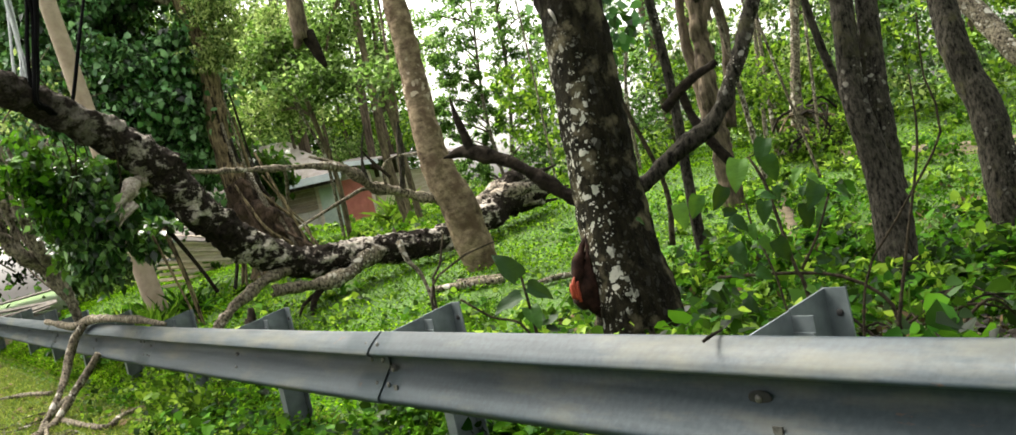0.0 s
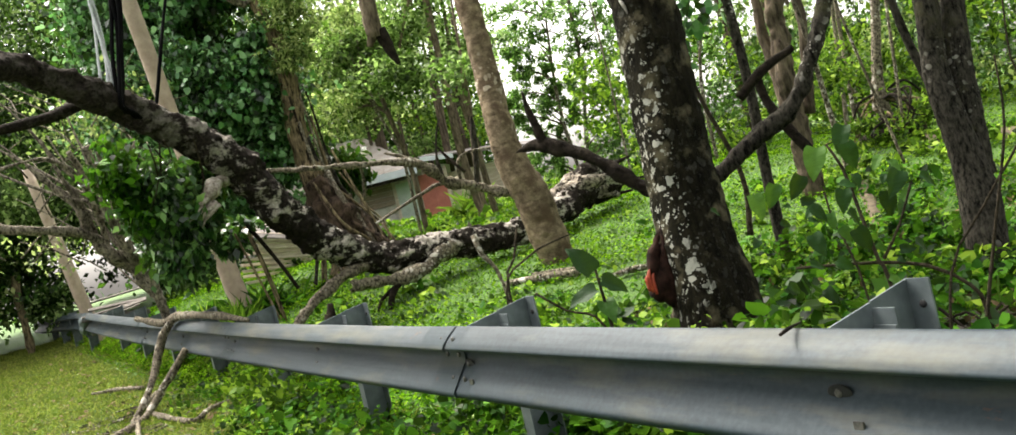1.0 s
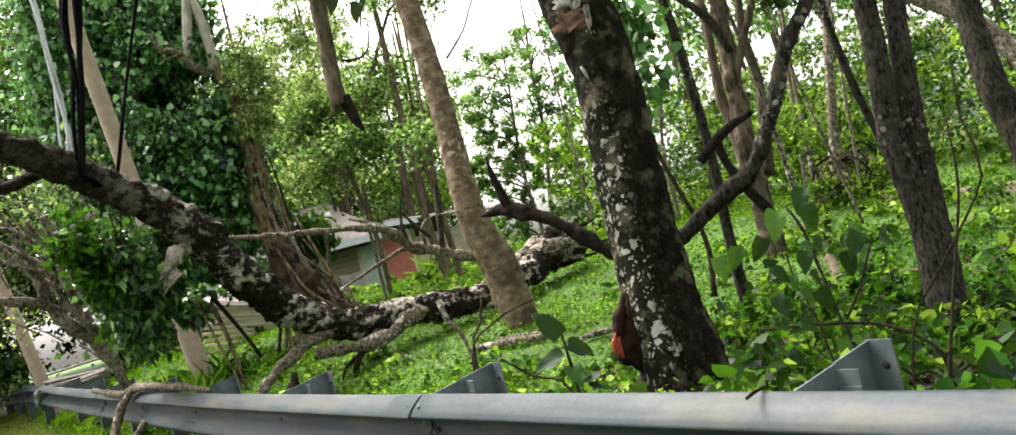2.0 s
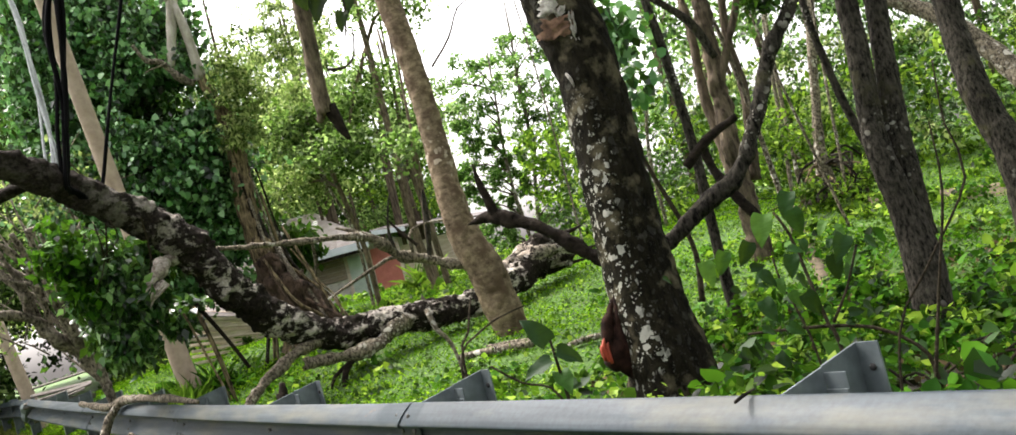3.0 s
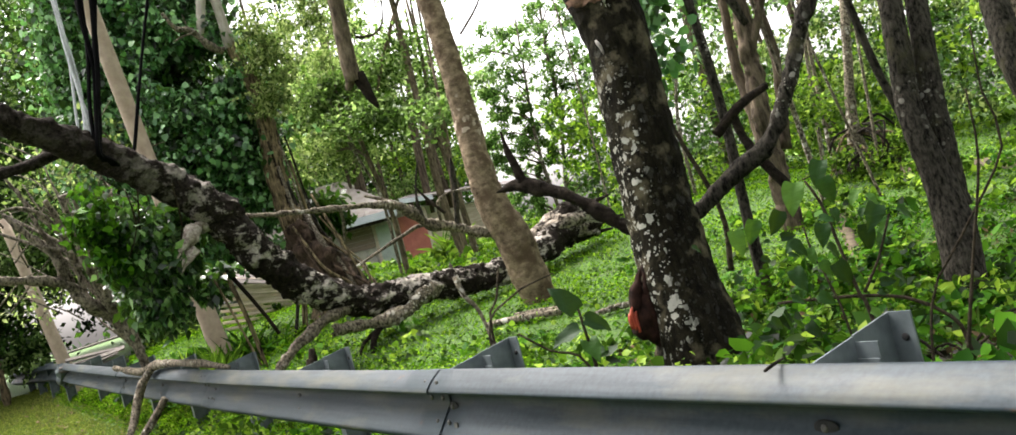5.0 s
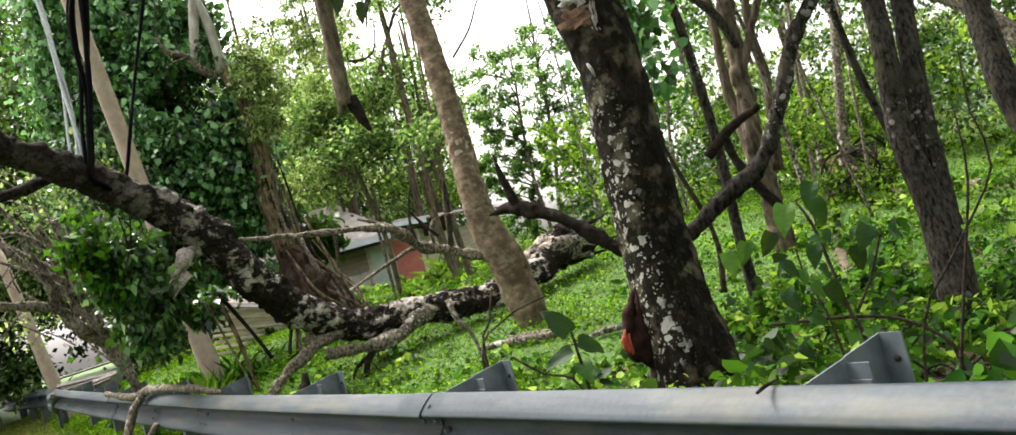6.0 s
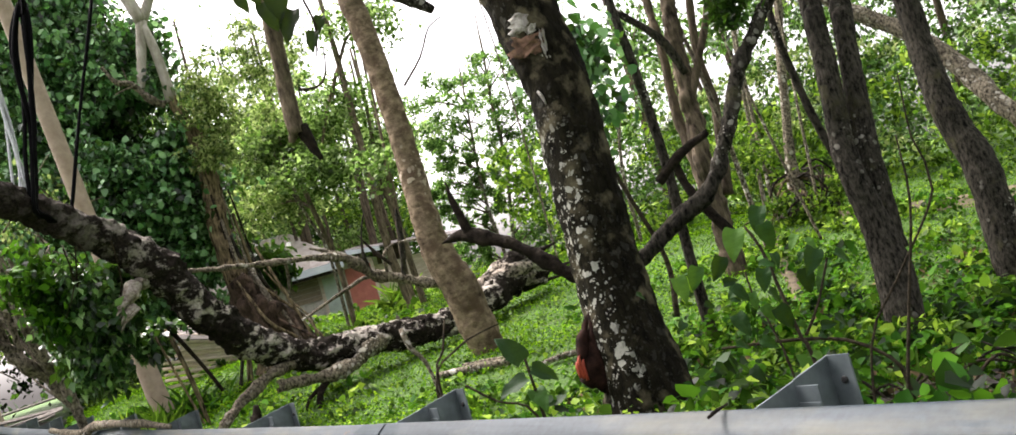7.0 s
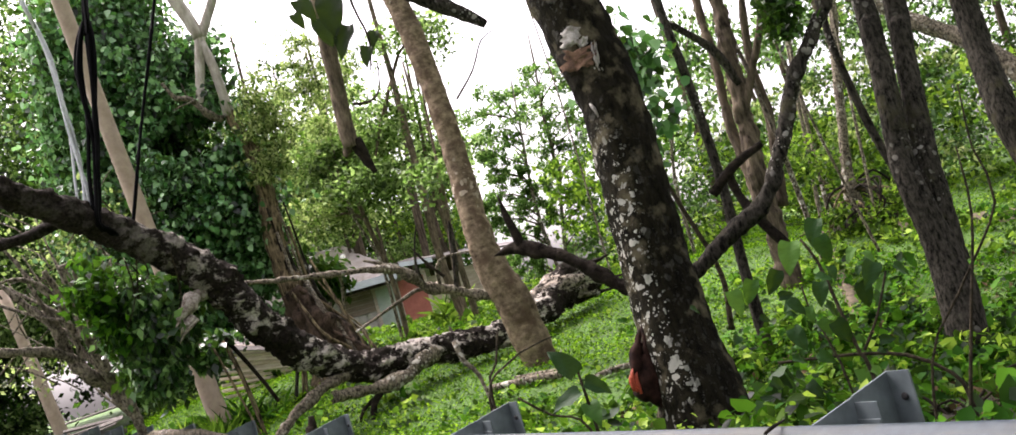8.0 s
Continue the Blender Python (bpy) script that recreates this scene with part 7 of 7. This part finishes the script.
def climbing_stems():
    for pts, foot in (([(1.34, 3.98, 0.53, 0.005), (1.50, 3.93, 0.77, 0.005), (1.70, 3.85, 1.07, 0.005), (1.68, 3.85, 1.29, 0.004)], (1.25, 4.02)), ([(1.31, 3.67, 0.35, 0.008), (1.40, 3.64, 0.69, 0.006), (1.50, 3.60, 1.06, 0.005)], (1.24, 3.70))):
        g = float(terrain(*foot))
        t = thing("vine_stem", (foot[0], foot[1], g), "thin wiry bare vine stem rising from the weeds", "vine", "bare vine stems")
        limb_part("stem", [(foot[0], foot[1], g - 0.08, 0.008)] + pts + [(pts[-1][0] + 0.02, pts[-1][1], pts[-1][2] + 0.25, 0.003)], M_TWIG, t, seg=6, rough=0.1)
    g = float(terrain(0.03, 4.62))
    t = thing("young_plant", (0.03, 4.62, g), "young plant with a few large upright glossy leaves", "plant")
    limb_part("stem", [(0.03, 4.62, g - 0.05, 0.012), (0.02, 4.61, 0.4, 0.010), (0.0, 4.60, 0.82, 0.006)], M_TWIG, t, seg=7)
    big_leaf((-0.05, 4.58, 0.86), 0.085, (0.4, -1, 0.2), (-0.55, 0, 0.9), M_BIGLEAF, t)
    big_leaf((-0.08, 4.58, 0.70), 0.08, (0.0, -0.6, 1), (-1, -0.3, -0.1), M_BIGLEAF, t)
    big_leaf((0.07, 4.6, 0.72), 0.07, (0.3, -0.9, 0.6), (0.9, 0, -0.5), M_BIGLEAF, t)
    big_leaf((0.02, 4.56, 0.62), 0.07, (0.0, -0.7, 1), (0.2, -0.6, -0.6), M_PALELEAF, t)


shrub()
climbing_stems()


# ---------------------------------------------------------------- fallen wood and debris
def stick(name, path, mat, label, category="fallen branch", seg=9, rough=0.14, group=""):
    x, y = path[0][0], path[0][1]
    t = tagged(part(name, mesh_of(name, *limb(path, seg=seg, rough=rough, step=0.05), mat), mat), label, category, group)
    return t


def on_ground(path, h=0.0):
    return [(x, y, float(terrain(x, y)) + r * 0.7 + h, r) for x, y, z, r in path]


M_OLDBOARD = plain("grey_rotten_board", (0.05, 0.043, 0.036), (0.17, 0.15, 0.13), 16, 0.95, 0, 0.5)


def debris():
    stick("fallen_branch", on_ground([(-0.78, 8.56, 0.74, 0.028), (-0.46, 8.39, 0.59, 0.038), (-0.15, 8.30, 0.44, 0.032)], 0.02), M_PALE, "pale dead branch lying on grass below a tree")
    stick("fallen_branch", on_ground([(-0.55, 8.55, 0, 0.02), (-0.3, 8.45, 0, 0.02), (0.0, 8.4, 0, 0.012)], 0.04), M_PALE, "thin pale dead branch lying on grass")
    stick("fallen_branch", on_ground([(0.08, 8.00, 0.45, 0.021), (0.25, 8.10, 0.47, 0.029), (0.47, 8.19, 0.49, 0.021)], 0.02), M_PALE, "pale tan branch lying on the grass slope")
    for p, mat, label in (([(-0.47, 5.27, 0.74, 0.007), (-0.41, 5.32, 0.89, 0.007), (-0.36, 5.38, 1.05, 0.006)], M_TWIG, "thin bare upright twig"), ([(-0.48, 5.17, 0.72, 0.006), (-0.34, 5.28, 0.88, 0.006), (-0.20, 5.29, 0.93, 0.005), (-0.08, 5.29, 0.95, 0.004)], M_TWIG, "thin bare forked twig"), ([(-0.32, 4.98, 0.72, 0.006), (-0.19, 4.99, 0.60, 0.006), (-0.02, 4.99, 0.48, 0.007)], M_TWIG, "dark bent twig in the weeds"), ([(-0.64, 5.75, 1.05, 0.019), (-0.62, 5.75, 0.93, 0.015), (-0.54, 5.76, 0.74, 0.011)], M_PALE, "grey broken stick leaning in grass")):
        if p[0][2] > p[-1][2]:
            p = p[::-1]
        x, y = p[0][0], p[0][1]
        p = [(x + 0.03, y, float(terrain(x, y)) - 0.05, p[0][3])] + p
        stick("twig", p, mat, label, "twig", seg=6)
    st = [(-1.89, 6.84, 0.64, 0.032), (-1.87, 6.85, 0.70, 0.032), (-1.86, 6.85, 0.78, 0.018)]
    g = float(terrain(st[0][0], st[0][1]))
    stick("wooden_stake", [(st[0][0], st[0][1], g - 0.1, 0.03)] + st, M_DARKB, "short black charred stake behind the rail", "stake", seg=8)
    ds = [(-11.72, 19.78, 1.06, 0.080), (-11.73, 19.78, 1.36, 0.087), (-11.70, 19.80, 1.97, 0.073)]
    g = float(terrain(ds[0][0], ds[0][1]))
    stick("broken_stump", [(ds[0][0], ds[0][1], g - 0.1, ds[0][3])] + ds, M_VINEBARK, "dark brown broken stump beside the far rail", "stump", seg=10, rough=0.3)
    # tangle of dead twigs at the twin tree's foot
    tr = np.random.default_rng(77)
    for i in range(14):
        x, y = 1.85 + tr.normal(0, 0.22), 4.75 + tr.normal(0, 0.3)
        a, l = tr.uniform(0, 6.28), tr.uniform(0.2, 0.6)
        g = float(terrain(x, y))
        stick("twig", [(x, y, g - 0.02, 0.009), (x + 0.5 * l * math.cos(a), y + 0.5 * l * math.sin(a), g + tr.uniform(0.05, 0.25), 0.008), (x + l * math.cos(a + 0.5), y + l * math.sin(a + 0.5), g + tr.uniform(0.0, 0.3), 0.004)],
              M_DARKB if i % 2 else M_TWIG, "dead brown twig in a tangle under a tree", "twig", seg=6, group="dead twigs under the tree")
    # branch thrown over the rail and hanging to the ground
    t = thing("broken_branch", (-4.42, 8.9, float(terrain(-4.42, 8.9))), "pale broken branch thrown over the rail onto the verge", "fallen branch")
    limb_part("limb", [(-2.62, 7.30, 0.77, 0.019), (-2.96, 7.71, 0.82, 0.031), (-3.37, 8.30, 0.84, 0.036), (-3.83, 8.92, 0.85, 0.041), (-4.13, 9.22, 0.81, 0.040), (-4.67, 9.86, 0.88, 0.026)], M_PALE, t, seg=9, rough=0.3, seed=1)
    limb_part("limb", [(-3.88, 8.95, 0.85, 0.039), (-4.04, 8.99, 0.71, 0.042), (-4.11, 8.90, 0.53, 0.041), (-4.12, 8.79, 0.40, 0.032), (-4.12, 8.51, 0.23, 0.026)] + [(-4.20, 8.38, 0.09, 0.020), (-3.99, 7.83, 0.08, 0.010)], M_PALE, t, seg=9, rough=0.3, seed=2)
    limb_part("limb", [(-3.70, 8.59, 0.56, 0.037), (-3.83, 8.59, 0.42, 0.037), (-3.95, 8.53, 0.29, 0.037)] + [(-4.08, 8.38, 0.10, 0.034), (-4.02, 7.82, 0.09, 0.026), (-4.05, 7.49, 0.09, 0.015)], M_PALE, t, seg=8, rough=0.3, seed=3)
    limb_part("limb", [(-4.10, 8.49, 0.09, 0.026), (-3.67, 7.95, 0.08, 0.027), (-3.34, 7.61, 0.08, 0.025), (-3.38, 8.07, 0.08, 0.022), (-3.23, 8.25, 0.08, 0.014)], M_PALE, t, seg=8, rough=0.3, seed=4)
    limb_part("limb", [(-5.00, 10.31, 0.13, 0.024), (-5.43, 10.62, 0.14, 0.025), (-5.78, 10.70, 0.15, 0.014)], M_PALE, t, seg=7, rough=0.3, seed=5)
    limb_part("limb", [(-4.58, 9.69, 0.12, 0.019), (-4.26, 8.62, 0.10, 0.020), (-3.85, 7.69, 0.09, 0.021), (-3.46, 6.90, 0.08, 0.018)], M_PALE, t, seg=7, rough=0.3, seed=6)
    stick("fallen_branch", [(-5.00, 7.50, 0.10, 0.033), (-4.76, 7.54, 0.10, 0.036), (-4.57, 7.73, 0.10, 0.042), (-4.10, 7.28, 0.09, 0.029), (-3.70, 7.06, 0.08, 0.031), (-3.43, 7.03, 0.08, 0.028), (-3.07, 6.86, 0.08, 0.018)], M_BUTT, "pale rough branch lying across the verge", rough=0.6)
    rng = np.random.default_rng(31)
    for i in range(60):
        a = rng.uniform(0, 6.28)
        l = rng.uniform(0.08, 0.45)
        x, y = -4.4 + rng.normal(0, 0.55), 8.4 + rng.normal(0, 0.8)
        w = rng.uniform(0.004, 0.010)
        p = on_ground([(x, y, 0, w), (x + l * 0.5 * math.cos(a), y + l * 0.5 * math.sin(a), 0, w), (x + l * math.cos(a + 0.6), y + l * math.sin(a + 0.6), 0, w * 0.5)], rng.uniform(0.0, 0.04))
        limb_part("twig", p, M_PALE if i % 4 else M_DARKB, t, seg=5, rough=0.35, step=0.08)
    stick("twig", [(0.409, 2.474, 0.748, 0.004), (0.439, 2.509, 0.752, 0.005), (0.474, 2.529, 0.757, 0.002)], M_DARKB, "short dark twig lying on the rail", "twig", seg=6)
    # broken boards beyond the rail
    b = thing("board_pile", (-7.2, 14.9, float(terrain(-7.2, 14.9))), "heap of broken grey boards behind the far rail", "debris")
    ends = [(-8.09, 14.95, 1.17, 0.030), (-7.31, 15.34, 1.18, 0.031), (-7.44, 14.72, 0.95, 0.030), (-6.87, 15.00, 1.05, 0.030), (-6.30, 14.16, 0.79, 0.028), (-5.81, 13.83, 0.60, 0.037)]
    for i in range(14):
        p, q = ends[2 * (i % 3)], ends[2 * (i % 3) + 1]
        o = Vector((rng.normal(0, 0.15), rng.normal(0, 0.25), rng.uniform(-0.35, 0.03)))
        a, c = Vector(p[:3]) + o, Vector(q[:3]) + o + Vector((0, 0, rng.normal(0, 0.06)))
        bm = box_bm(-0.5, 0.5, -0.06, 0.06, -0.012, 0.012)
        d = c - a
        m = Matrix.Translation((a + c) / 2) @ d.to_track_quat("X", "Z").to_matrix().to_4x4() @ Matrix.Rotation(rng.normal(0, 0.4), 4, "X") @ Matrix.Diagonal((d.length, 1, 1, 1))
        bmesh.ops.transform(bm, matrix=m, verts=bm.verts)
        under(part("board", bm, M_OLDBOARD), b)


debris()


def strap_plant(x, y, n, size, mat, label):
    rng = np.random.default_rng(int(abs(x) * 100))
    g = float(terrain(x, y))
    t = thing("strap_leaf_plant", (x, y, g), label, "plant")
    p = np.stack([x + rng.normal(0, 0.16, n), y + rng.normal(0, 0.14, n), g + rng.uniform(0, 0.15, n)], 1)
    under(part("leaves", leaf_cloud("leaves", p, rng.uniform(0.6, 1.3, n) * size, mat, rng, "blade", 0.7, width=2.4), mat), t)


strap_plant(-3.98, 10.4, 260, 0.34, L_BRIGHT, "lush clump of long bright green strap leaves")
strap_plant(-3.75, 11.2, 110, 0.26, L_WEED, "clump of green strap leaves beside the shed")
strap_plant(-1.75, 17.0, 110, 0.38, L_BRIGHT, "yellow-green clump of strap leaves before the house")


def top_leaves():
    """Large leaves on a thin vine that hangs from the broken branch."""
    t = thing("hanging_vine", (-1.13, 7.75, 4.3), "thin hanging vine with a few large backlit leaves", "vine")
    limb_part("stem", [(-1.1, 7.92, 4.3, 0.012)] + [(-0.94, 7.53, 4.05, 0.015), (-0.90, 7.43, 3.64, 0.012), (-0.85, 7.44, 3.36, 0.010), (-0.90, 7.43, 3.12, 0.007)], M_TWIG, t, seg=6)
    for k, (x, y, z, r) in enumerate([(-1.25, 7.38, 3.72, 0.147), (-1.06, 7.31, 3.60, 0.218), (-1.03, 7.37, 3.40, 0.171), (-1.15, 7.40, 3.52, 0.172), (-1.34, 7.47, 3.67, 0.099), (-0.90, 7.43, 3.25, 0.111), (-0.82, 7.44, 3.36, 0.098)]):
        big_leaf((x, y, z), r * 0.78, (0.2 * math.sin(k * 2.1), -1.0, 0.35), (0.5 * math.cos(k * 1.7), 0, -1), M_TOPLEAF, t)


top_leaves()
